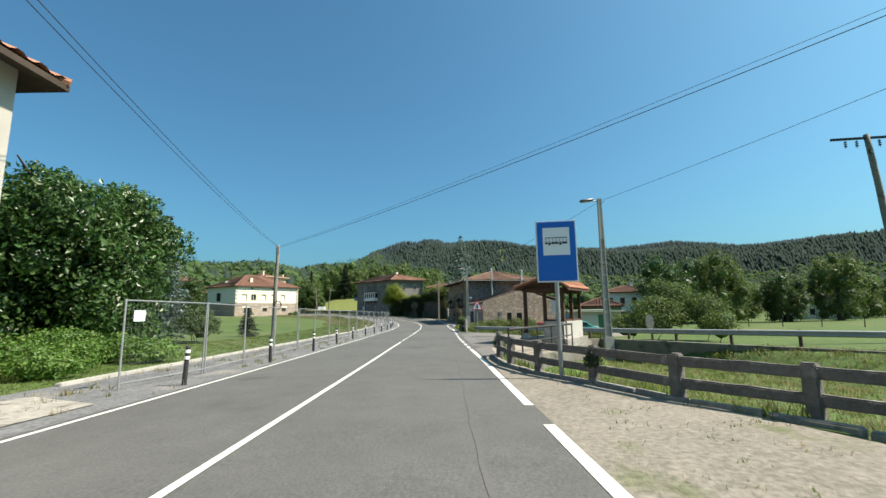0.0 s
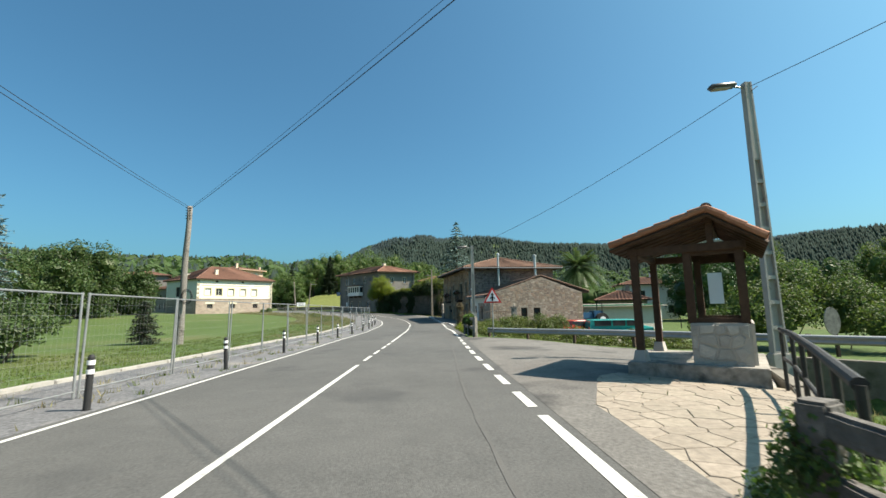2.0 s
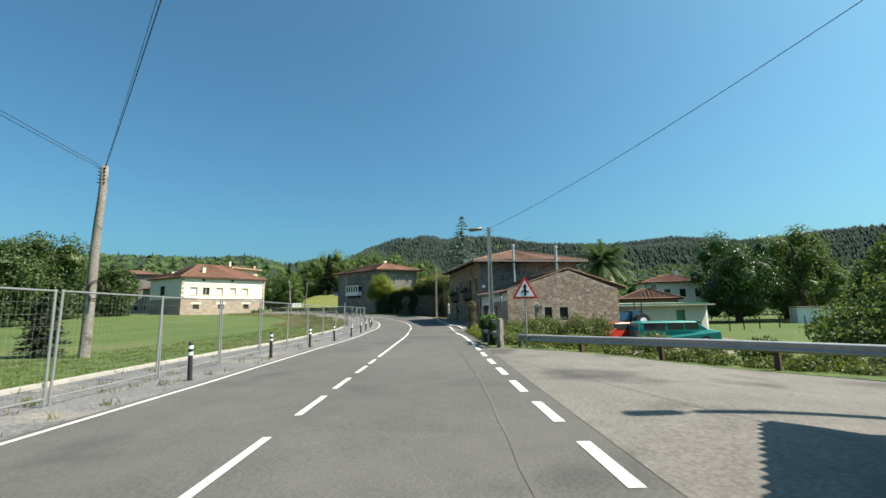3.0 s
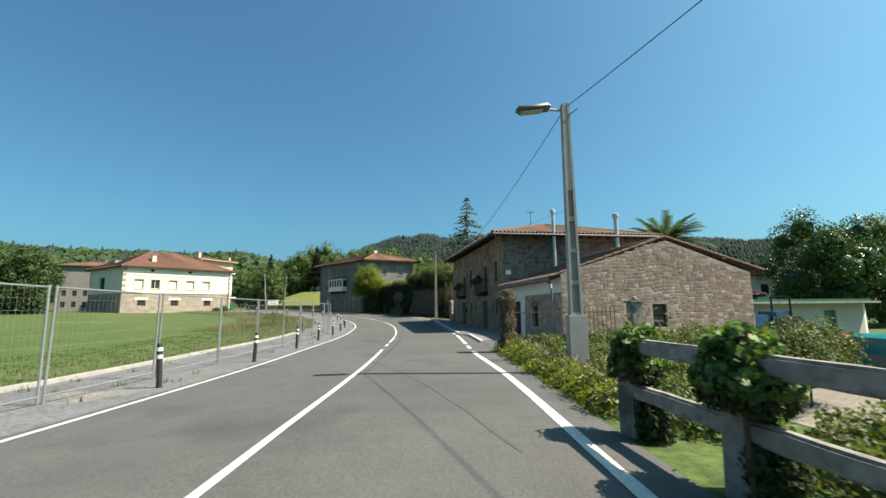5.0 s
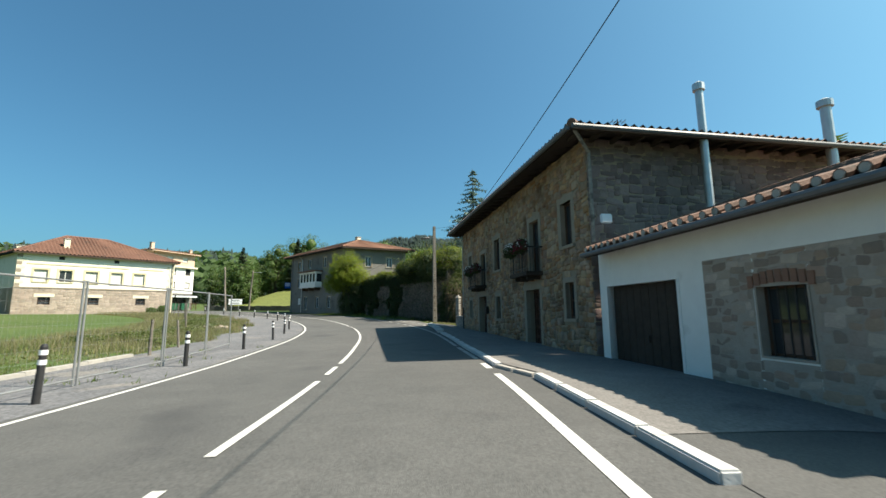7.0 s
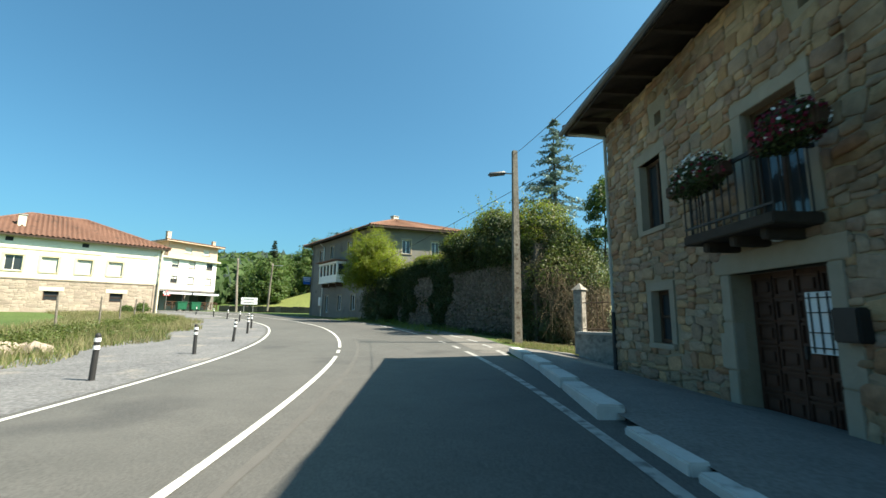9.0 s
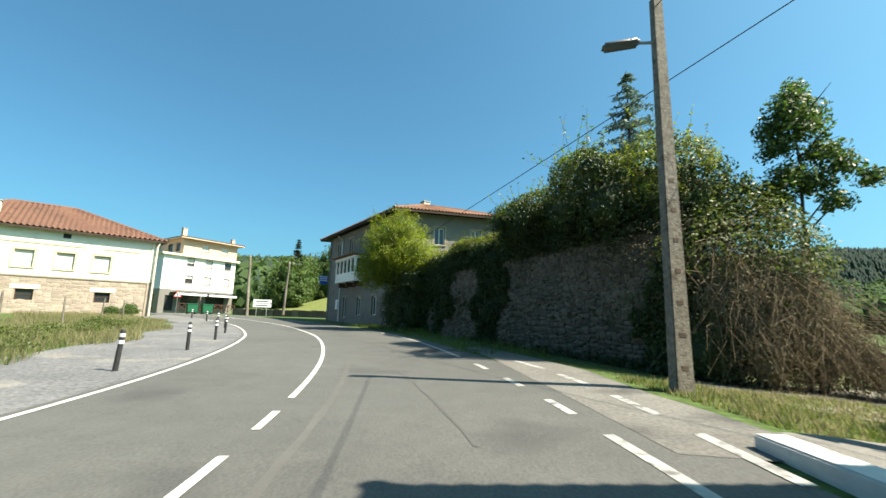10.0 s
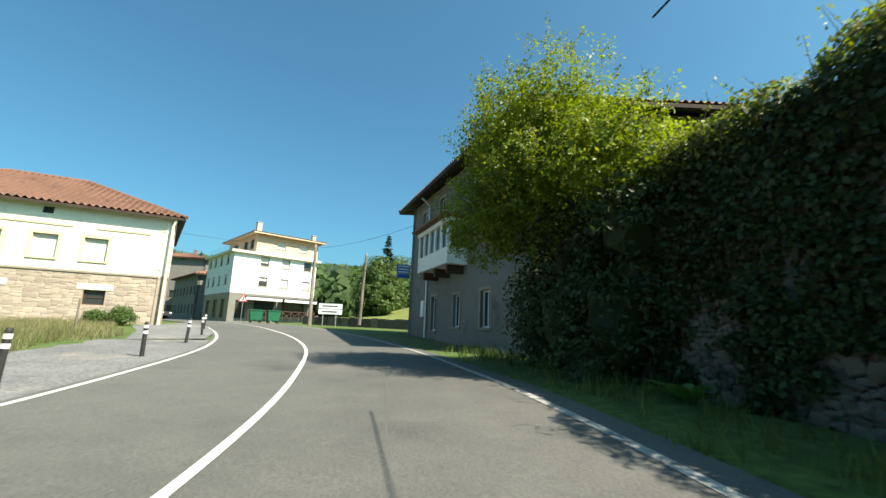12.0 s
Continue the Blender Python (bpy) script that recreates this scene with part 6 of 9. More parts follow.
T1 = (-13.85, 35.3, 7.05)
cable("overhead_cable", T1, (-1.35, -18, 8.65), 1.0, 0.009, "black twisted overhead cable from the meadow pole")
cable("overhead_cable", (T1[0], T1[1], 7.15), (-1.1, -18, 8.5), 0.9, 0.009, "black overhead cable from the meadow pole")
cable("overhead_cable", (T1[0], T1[1], 7.1), (25.7, -9.6, 9.68), 0.72, 0.006, "black overhead cable crossing the road")
cable("overhead_cable", (T1[0], T1[1], 7.0), (25.7, -9.3, 9.6), 0.75, 0.011, "overhead cable crossing the road")
cable("lamp_cable", (8.95, 23.6, 7.6), (2.35, 41.95, 5.65), 0.35, 0.009, "black cable between the street lamps")
cable("lamp_cable", (8.95, 23.6, 7.6), (22.5, -6.4, 10.3), 0.4, 0.009, "black cable from the street lamp")
cable("lamp_cable", (2.35, 41.95, 5.65), (0.1, 75.7, 5.85), 0.85, 0.009, "black cable from the street lamp to the farmhouse eave")
cable("lamp_cable", (-0.95, 81.0, 7.45), (1.0, 70.0, 5.75), 0.12, 0.009, "black cable from the roadside pole to the farmhouse eave")
cable("overhead_cable", (11.3, 71.0, 10.1), (-9.3, 93.0, 4.7), 0.05, 0.012, "black overhead cable sloping down past the garden wall")
cable("overhead_cable", (-35.2, 118, 8.2), (-22.6, 112.8, 8.2), 0.3, 0.010, "black overhead cable across the junction")
cable("overhead_cable", (-35.2, 118, 8.2), (-38, 106.5, 7.3), 0.2, 0.010, "black overhead cable to the white house")

# ---- bollards ----
def bollard():
    t = thing("bollard", "black rubber roadside bollard with two white bands", "bollard", group="bollards along the shoulder")
    bm = B()
    rod(bm, (0, 0, -0.05), (0, 0, 0.82), 0.052, 0.048, 14)
    rod(bm, (0, 0, 0.82), (0, 0, 0.86), 0.048, 0.03, 14)
    part("body", bm, BLACKPLASTIC, t, smooth=False)
    for z in (0.60, 0.74):
        bm = B()
        rod(bm, (0, 0, z - 0.035), (0, 0, z + 0.035), 0.0535, 0.0535, 14)
        part("band", bm, REFLECT, t)
    bm = B()
    rod(bm, (0, 0, -0.02), (0, 0, 0.02), 0.085, 0.075, 14)
    part("foot", bm, BLACKPLASTIC, t)
    return t


bol0 = None
for x, y in ((-5.75, 9.7), (-5.75, 14.4), (-5.72, 19.0), (-5.88, 23.75), (-6.0, 28.45), (-6.0, 33.0), (-6.0, 37.2), (-5.98, 41.4), (-6.0, 45.7), (-6.2, 50.05), (-6.6, 54.5), (-6.95, 58.8), (-7.5, 63.2), (-8.15, 67.6), (-9.2, 72.0),
             (-10.45, 76.45), (-11.85, 80.57), (-13.6, 84.5), (-15.5, 88.1), (-17.9, 91.8), (-20.75, 95.5), (-23.9, 98.85), (-27.2, 101.9), (-31.2, 105.0)):
    m = pose(x, y, land1(x, y), random.uniform(-3, 3), random.uniform(-3, 3), random.uniform(0, 90))
    if bol0 is None:
        bol0 = bollard()
        bol0.matrix_basis = m
    else:
        copy_thing(bol0, m)

# ---- mesh fence panels ----
def fence_panel(L=2.68, H=1.92):
    t = thing("mesh_fence", "galvanised temporary wire-mesh fence panel on round posts", "fence", group="temporary fence along the shoulder")
    for x in (0.03, L - 0.03):
        bm = B()
        rod(bm, (x, 0, 0.02), (x, 0, H), 0.021, 0.021, 8)
        part("post", bm, GALV, t)
    for z in (0.14, H - 0.03):
        bm = B()
        rod(bm, (0, 0, z), (L, 0, z), 0.016, 0.016, 6)
        part("rail", bm, GALV, t)
    V, F = [], []

    def bar(p, q, w):
        p, q = np.array(p), np.array(q)
        d_ = (q - p) / np.linalg.norm(q - p)
        a = np.cross(d_, (0, 1, 0)) * w
        b_ = np.array((0, w, 0))
        k = len(V)
        V.extend([p - a, p + b_, p + a, q - a, q + b_, q + a])
        F.extend([(k, k + 1, k + 4, k + 3), (k + 1, k + 2, k + 5, k + 4)])
    for i in range(1, 26):
        x = 0.03 + (L - 0.06) * i / 26
        bar((x, 0, 0.14), (x, 0, H - 0.03), 0.0013)
    for i in range(1, 9):
        z = 0.14 + (H - 0.17) * i / 9
        bar((0.03, 0, z), (L - 0.03, 0, z), 0.0013)
    ob = new("mesh", fast_mesh("mesh", V, F, GALV))
    ob.parent = t
    return t


LINE = [(-6.85, 9.2), (-6.5, 11.7), (-6.62, 14.4), (-6.65, 17.0), (-6.78, 20.1), (-6.95, 23.2), (-6.9, 26.0), (-7.0, 28.9), (-6.95, 31.6), (-6.95, 34.4), (-6.95, 37.2), (-6.95, 40.0), (-6.98, 42.8), (-6.9, 45.4), (-6.96, 48.1), (-6.97, 50.7),
        (-7.13, 53.35), (-7.36, 56.1), (-7.5, 58.8), (-7.95, 61.6), (-8.5, 64.3)]
pan0 = None
for a, b_ in zip(LINE, LINE[1:]):
    za, zb = land1(*a), land1(*b_)
    m = pose(a[0], a[1], za, random.uniform(-1.2, 1.2), -math.degrees(math.atan2(zb - za, dist2(a, b_))), ang_of(a, b_)) @ Matrix.Diagonal((dist2(a, b_) / 2.72, 1, 1, 1))
    if pan0 is None:
        pan0 = fence_panel()
        pan0.matrix_basis = m.normalized()
    else:
        copy_thing(pan0, m)
solo("fence_notice", box(B(), (-6.79, 9.6, 1.5), (0.3, 0.012, 0.24), 82, 0.005), SIGNWHITE, "small white notice wired to the fence", "notice")



# ---- plants ----
RNG = np.random.default_rng(7)


def unit(n):
    v = RNG.normal(size=(n, 3))
    return v / np.linalg.norm(v, axis=1)[:, None]


def leaf_quads(P, N, size, slim=0.5, spread=0.9, droop=0.0):
    """Leaf blades at the places P, their faces turned about N."""
    n = len(P)
    nn = N + spread * unit(n)
    nn /= np.linalg.norm(nn, axis=1)[:, None]
    a = np.cross(nn, unit(n))
    a /= np.linalg.norm(a, axis=1)[:, None] + 1e-9
    a[:, 2] -= droop
    b = np.cross(nn, a)
    s = size * RNG.uniform(0.6, 1.25, n)[:, None]
    V = np.stack([P - a * s * 0.5, P + b * s * slim * 0.5 + nn * s * 0.08, P + a * s * 0.5, P - b * s * slim * 0.5 + nn * s * 0.08], 1)
    return V.reshape(-1, 3), np.arange(4 * n).reshape(n, 4)


def shell_points(blobs, n, inner=0.62, outer=1.05, low=-0.75):
    """Places in the outer layer of a crown made of several uneven masses."""
    C = np.array([b[0] for b in blobs], float)
    R = np.array([b[1] for b in blobs], float)
    w = (R[:, 0] * R[:, 1] + R[:, 1] * R[:, 2] + R[:, 0] * R[:, 2])
    k = RNG.choice(len(blobs), n, p=w / w.sum())
    d = unit(n)
    d[:, 2] = np.where(d[:, 2] < low, -d[:, 2], d[:, 2])
    lump = 1 + 0.10 * np.sin(d[:, 0] * 7 + k * 3) * np.sin(d[:, 1] * 6 + k) + 0.07 * np.sin(d[:, 2] * 9 + k * 2)
    r = RNG.uniform(inner, outer, n) * lump
    P = C[k] + d * R[k] * r[:, None]
    keep = np.ones(n, bool)
    for c, q in zip(C, R):
        keep &= (((P - c) / (q * inner * 0.85)) ** 2).sum(1) > 1
    return P[keep], d[keep]


def leaf_mass(name, blobs, n, size, material, parent, slim=0.5, label="", inner=0.62, core=True, low=-0.75, spread=0.9):
    P, N = shell_points(blobs, int(n * 1.7), inner=inner, low=low)
    V, Q = leaf_quads(P, N, size, slim, spread)
    if core:
        Vc, Qc = [], []
        k = len(V)
        for c, r in blobs:
            bm = B()
            bmesh.ops.create_icosphere(bm, subdivisions=2, radius=1.0)
            for v in bm.verts:
                s = inner * 0.80 * (1 + 0.3 * noise.noise(v.co * 2.3 + Vector(c)))
                v.co = Vector(c) + Vector((v.co.x * r[0], v.co.y * r[1], v.co.z * r[2])) * s
            bm.verts.index_update()
            Vc.extend([tuple(v.co) for v in bm.verts])
            for f in bm.faces:
                i = [v.index + k for v in f.verts]
                Qc.append((i[0], i[1], i[2], i[2]))
            k += len(bm.verts)
            bm.free()
        tri3 = np.array(Qc)[:, :3]
        me = bpy.data.meshes.new(name)
        allv = np.vstack([V, np.array(Vc)])
        me.from_pydata(allv.tolist(), [], Q.tolist() + tri3.tolist())
        me.materials.append(material)
    else:
        me = fast_mesh(name, V, Q, material)
    ob = new(name, me)
    ob.parent = parent
    return tagged(ob, label)


def limbs(base, top, r, n, reach, material=None):
    """A tapered, slightly crooked trunk with limbs."""
    bm = B()
    base, top = Vector(base), Vector(top)
    pts = [base.lerp(top, i / 5) + Vector((RNG.normal(), RNG.normal(), 0)) * r * 0.5 * (i > 0) for i in range(6)]
    for i in range(5):
        rod(bm, pts[i], pts[i + 1], r * (1.2 - 0.17 * i), r * (1.03 - 0.17 * i), 9)
    for j in range(n):
        t = RNG.uniform(0.45, 0.95)
        a = base.lerp(top, t)
        ang = RNG.uniform(0, 6.28)
        q = a + Vector((math.cos(ang), math.sin(ang), RNG.uniform(0.4, 1.0))) * reach * RNG.uniform(0.6, 1.0)
        m_ = a.lerp(q, 0.5) + Vector((0, 0, 0.1 * reach))
        rod(bm, a, m_, r * 0.42, r * 0.3, 6)
        rod(bm, m_, q, r * 0.3, r * 0.1, 6)
    return bm


def broadleaf(name, label, x, y, h, rad, leaf, n=2600, size=0.34, trunk=0.28, masses=9, lowest=0.28, category="tree", z=None, slim=0.55, core=True, inner=0.62):
    z = land1(x, y) if z is None else z
    t = thing(name, label, category)
    part("trunk", limbs((x, y, z - 0.2), (x, y, z + h * 0.7), 0.035 * h * trunk / 0.28, 7, rad * 0.7), BARK, t)
    blobs = []
    masses = int(masses * 1.9)
    for i in range(masses):
        a = 2.4 * i + RNG.uniform(0, 1)
        hh = lowest + (0.88 - lowest) * ((i + 0.5) / masses)
        rr = rad * (RNG.uniform(0.5, 0.82) * math.sqrt(max(0.05, 1 - ((hh - 0.5) / 0.55) ** 2)))
        s = rad * RNG.uniform(0.24, 0.42)
        blobs.append(((x + rr * math.cos(a), y + rr * math.sin(a), z + h * hh), (s, s, s * 0.85 * min(1.3, h / rad / 1.6))))
    blobs.append(((x, y, z + h * 0.62), (rad * 0.55, rad * 0.55, h * 0.27)))
    leaf_mass("crown", blobs, n, size, leaf, t, slim, core=core, inner=inner)
    return t


def conifer(name, label, x, y, h, rad, leaf, tiers=26, sparse=False, z=None, size=0.3, droop=0.25):
    """A spire of whorled, drooping branches set with short sprays."""
    z = land1(x, y) if z is None else z
    t = thing(name, label, "tree")
    part("trunk", rod(B(), (x, y, z - 0.2), (x, y, z + h), 0.018 * h, 0.01, 8), BARK, t)
    P, N, Bm = [], [], B()
    for i in range(tiers):
        f = (i + RNG.uniform(0, 0.7)) / tiers
        zz = z + h * (0.06 + 0.94 * f)
        L = rad * (1 - f) ** 0.85 + 0.12
        k = 9 if not sparse else 6
        for j in range(k):
            a = RNG.uniform(0, 6.283)
            l = L * RNG.uniform(0.6, 1.1)
            e = Vector((x + l * math.cos(a), y + l * math.sin(a), zz - l * droop + 0.05 * l * l))
            rod(Bm, (x, y, zz), e, 0.03, 0.008, 4)
            m = max(4, int(l * (9 if not sparse else 7)))
            for s in range(m):
                u = (s + 0.6) / m
                c = np.array((x, y, zz)) * (1 - u) + np.array(e) * u
                for _ in range(3 if not sparse else 2):
                    P.append(c + RNG.normal(size=3) * np.array((0.10, 0.10, 0.06)) * (0.6 + l * 0.25))
                    N.append((0, 0, 1))
    tagged(part("branches", Bm, BARK, t), kind="stuff")
    V, Q = leaf_quads(np.array(P), np.array(N, float), size, 0.33, 0.55, 0.25)
    ob = new("needles", fast_mesh("needles", V, Q, leaf))
    ob.parent = t
    return t


def shrub(name, label, blobs, n, size, leaf, slim=0.55, category="shrub", stems=5, inner=0.6, low=-0.2, core=True):
    t = thing(name, label, category)
    bm = B()
    for i in range(stems):
        b = blobs[i % len(blobs)]
        g = land1(b[0][0], b[0][1])
        rod(bm, (b[0][0] + RNG.normal() * 0.1, b[0][1] + RNG.normal() * 0.1, g - 0.1), (b[0][0] + RNG.normal() * b[1][0] * 0.4, b[0][1] + RNG.normal() * b[1][1] * 0.4, b[0][2] + b[1][2] * 0.6), 0.03, 0.01, 5)
    tagged(part("stems", bm, BARK, t), kind="stuff")
    leaf_mass("leaves", blobs, n, size, leaf, t, slim, inner=inner, low=low, core=core)
    return t


def sprays(parent, P, n, length, leaf, name="new_growth", size=0.09):
    """Loose shoots that stand out of a hedge or ivy, set with leaves."""
    pts, nor, bm = [], [], B()
    P = np.asarray(P, float)
    for i in RNG.choice(len(P), n):
        p = Vector(P[i])
        d_ = Vector((RNG.normal() * 0.5, RNG.normal() * 0.5, RNG.uniform(0.4, 1.0))).normalized() * length * RNG.uniform(0.5, 1.2)
        rod(bm, p, p + d_, 0.006, 0.003, 4)
        for k in range(9):
            pts.append(np.array(p + d_ * ((k + 2) / 10)) + RNG.normal(size=3) * 0.04)
            nor.append((0, 0, 1))
    tagged(part("stalks", bm, TWIG, parent), kind="stuff")
    V, Q = leaf_quads(np.array(pts), np.array(nor, float), size, 0.5, 1.2)
    ob = new(name, fast_mesh(name, V, Q, leaf))
    ob.parent = parent
    tagged(ob, kind="stuff")


# evergreen magnolia and blue spruce behind the mesh fence
broadleaf("magnolia_tree", "dense dark evergreen magnolia with glossy leaves behind the fence", -15.6, 17.2, 7.3, 4.55, L_MAGNOLIA, n=30000, size=0.22, masses=16, lowest=0.1)
broadleaf("magnolia_tree", "second dark evergreen magnolia close to the roadside house", -19.5, 14.0, 8.2, 4.5, L_MAGNOLIA, n=7000, size=0.3, masses=12, lowest=0.1)
conifer("blue_spruce", "slender blue spruce behind the mesh fence", -19.6, 29.8, 8.9, 2.2, L_BLUESPRUCE, tiers=46, size=0.25)
conifer("young_conifer", "young dark conifer in the meadow", -16.5, 36.3, 2.4, 0.95, L_CONIFER, tiers=16, size=0.26)
shrub("garden_shrub", "dull green garden shrub by the spruce", [((-16.6, 29.0, 0.8), (1.4, 1.2, 1.2)), ((-15.2, 27.2, 0.5), (1.1, 1.0, 0.9))], 3600, 0.14, L_MEADOW)
shrub("bramble_bank", "bright green brambles behind the mesh fence", [((-9.8 - 1.1 * i % 3 - 0.4 * (i % 2), 7.4 + 1.35 * i, 0.1), (0.95, 0.85, 0.55 + 0.2 * (i % 3))) for i in range(7)] + [((-12.2, 8.4 + 1.8 * i, 0.25), (1.3, 1.0, 0.7 + 0.22 * (i % 2))) for i in range(5)], 12000, 0.13, L_BRAMBLE)

# trees left of the meadow and behind the houses
for x, y, h, r, lf in ((-50, 72, 10.5, 5.5, L_MEADOW), (-57, 78, 10.5, 5.5, L_MEADOW), (-62, 68, 11, 6, L_MEADOW), (-50.5, 84.5, 7.6, 4.0, L_MEADOW), (-44, 60, 7, 4.2, L_MEADOW), (-70, 86, 10.5, 6, L_MEADOW), (-54, 60, 9, 5.2, L_MEADOW), (-66, 100, 9, 5, L_MEADOW)):
    broadleaf("meadow_tree", "rounded green broadleaf tree at the meadow's edge", x, y, h, r, lf, n=5600, size=0.35, lowest=0.05, masses=13)
for x, y, h, r in ((-24, 163, 12, 6), (-33, 160, 11, 5.5), (-42, 158, 11, 5.5), (-47, 149, 9.5, 5), (-44, 143, 7.5, 4), (-16, 156, 11, 5.5), (-10, 148, 10, 5), (-52, 160, 12, 6), (-37, 170, 14, 7), (-28, 172, 14, 7), (-60, 168, 12, 6), (-6, 158, 12, 6), (-40.5, 136.5, 4.2, 2.6), (-48, 170, 14, 7), (-18, 170, 14, 7)):
    broadleaf("woodland_tree", "leafy tree of the wood behind the junction", x, y, h * RNG.uniform(0.9, 1.1), r, L_GREEN, n=4200, size=0.38, lowest=0.08, masses=13)
shrub("house_bush", "dark green bush at the corner of the white house", [((-35.6, 103.2, land1(-35.6, 103.2) + 0.35), (0.7, 0.7, 0.7)), ((-36.5, 102.4, land1(-36.5, 102.4) + 0.25), (0.6, 0.6, 0.6))], 3200, 0.1, L_GREEN)
shrub("slope_bush", "yellow-green bush at the foot of the grass slope", [((-21.5, 120.5, 1.9), (1.5, 1.2, 1.0)), ((-23.4, 121.2, 1.8), (1.2, 1.0, 0.8)), ((-19.6, 119.8, 1.9), (1.1, 1.0, 0.9))], 5000, 0.15, L_BRIGHT)
conifer("woodland_conifer", "dark pointed conifer behind the junction", -36, 156, 13, 3.4, L_CONIFER, tiers=40, size=0.5)
conifer("woodland_conifer", "dark pointed conifer beside the inn", -45.5, 146.5, 13, 2.8, L_CONIFER, tiers=34, size=0.5)

# right of the road
conifer("tall_cedar", "tall thin cedar with drooping branches behind the farmhouse", 4.3, 104.5, 20.2, 7.6, L_SPRUCE, tiers=38, sparse=True, size=0.5, droop=0.3)
garden_tree = thing("garden_tree", "small open leafy tree with gaps in its crown", "tree")
gt_z = land1(3.3, 84.7)
part("trunk", limbs((3.3, 84.7, gt_z - 0.2), (3.4, 84.7, 6.6), 0.06, 14, 1.0), BARK, garden_tree)
gt = [((3.45, 84.7, 7.3), (0.32, 0.32, 0.36)), ((3.2, 84.6, 6.8), (0.5, 0.5, 0.42)), ((3.75, 84.8, 6.75), (0.42, 0.42, 0.42)), ((2.95, 84.8, 6.3), (0.42, 0.45, 0.36)), ((3.45, 84.5, 6.2), (0.5, 0.5, 0.4)), ((2.85, 84.6, 5.7), (0.4, 0.4, 0.3)), ((3.9, 84.6, 5.6), (0.5, 0.45, 0.34)), ((4.2, 84.5, 5.2), (0.42, 0.4, 0.3)), ((4.65, 84.3, 4.8), (0.34, 0.3, 0.26)), ((3.0, 84.5, 4.9), (0.5, 0.5, 0.36)), ((3.7, 84.8, 4.8), (0.48, 0.45, 0.34)), ((3.9, 84.4, 4.25), (0.34, 0.34, 0.28)), ((2.7, 84.7, 4.4), (0.42, 0.42, 0.36))]
gt = [(c, (r[0] * 1.15, r[1] * 1.15, r[2] * 1.15)) for c, r in gt]
leaf_mass("crown", gt, 5200, 0.13, L_GREEN, garden_tree, 0.5, core=False, inner=0.3)
for x, y, h, r, lf in ((41.8, 79.2, 12.2, 6.2, L_MAGNOLIA),):
    broadleaf("magnolia_tree", "broad dark magnolia with brownish leaves in the field", x, y, h, r, lf, n=11000, size=0.3, masses=14, lowest=0.12)
for x, y, h, r in ((50, 78, 13.0, 4.9), (55.5, 84, 11.5, 4.6), (62, 78, 8.6, 4.0), (73.5, 80, 12.8, 4.8), (88, 92, 9, 5), (98, 84, 7.5, 5), (60, 104, 8.5, 5), (76, 110, 9, 6), (104, 100, 9, 6), (116, 88, 8, 5.5), (48, 104, 8.5, 5), (128, 112, 11, 7)):
    broadleaf("field_tree", "green broadleaf tree at the far side of the field", x, y, h, r, L_FIELD if r > 4.7 else L_MEADOW, n=6400, size=0.3, lowest=0.06, masses=18)
shrub("thicket", "tall leafy thicket behind the guard rail", [((16.4, 33.4, 0.5), (2.3, 2.0, 1.9)), ((18.4, 34.6, 1.2), (1.9, 1.8, 2.5)), ((20.1, 33.0, 0.7), (1.7, 1.7, 2.0)), ((14.4, 33.8, 0.0), (1.7, 1.5, 1.2)), ((19.6, 30.8, 0.0), (1.3, 1.3, 1.3)), ((17.6, 35.0, 2.6), (1.1, 1.1, 1.4))], 12000, 0.17, L_FIELD)
shrub("thicket", "round green bush by the field lane", [((40, 33, 0.3), (2.6, 2.5, 1.7)), ((42.4, 34.5, 0.6), (2.0, 2.0, 2.2)), ((39, 34, 0.9), (1.5, 1.5, 1.7))], 6500, 0.2, L_FIELD)

# date palm behind the barn
palm = thing("palm_tree", "date palm with arching fronds behind the barn", "tree")
px, py, pz = 18.7, 68.4, 6.5
bm = B()
for i in range(17):
    rod(bm, (px, py, -1.2 + i * 0.5), (px, py, -0.7 + i * 0.5), 0.36, 0.30, 9)
part("trunk", bm, BARK, palm)
V, Q = [], []
for i in range(150):
    az, el = RNG.uniform(0, 6.283), RNG.uniform(-0.6, 1.02)
    L = RNG.uniform(3.0, 3.9)
    d0 = np.array((math.cos(az) * math.cos(el), math.sin(az) * math.cos(el), math.sin(el)))
    pts = [np.array((px, py, pz)) + d0 * L * t + np.array((0, 0, -1)) * (L * 0.42) * t * t * math.cos(el) for t in np.linspace(0, 1, 16)]
    side = np.cross(d0, (0, 0, 1))
    side /= np.linalg.norm(side) + 1e-6
    for j in range(2, 16):
        c = pts[j]
        along_ = pts[j] - pts[j - 1]
        along_ /= np.linalg.norm(along_)
        ln = 0.62 * (1 - 0.6 * abs(j / 15 - 0.45))
        for sg in (-1, 1):
            tip = c + (side * sg * 0.75 + along_ * 0.65 - np.array((0, 0, 0.22))) * ln
            k = len(V)
            w = along_ * 0.085
            V += [c - w, c + w, tip + w * 0.2, tip - w * 0.2]
            Q.append((k, k + 1, k + 2, k + 3))
ob = new("fronds", fast_mesh("fronds", V, Q, L_PALM))
ob.parent = palm

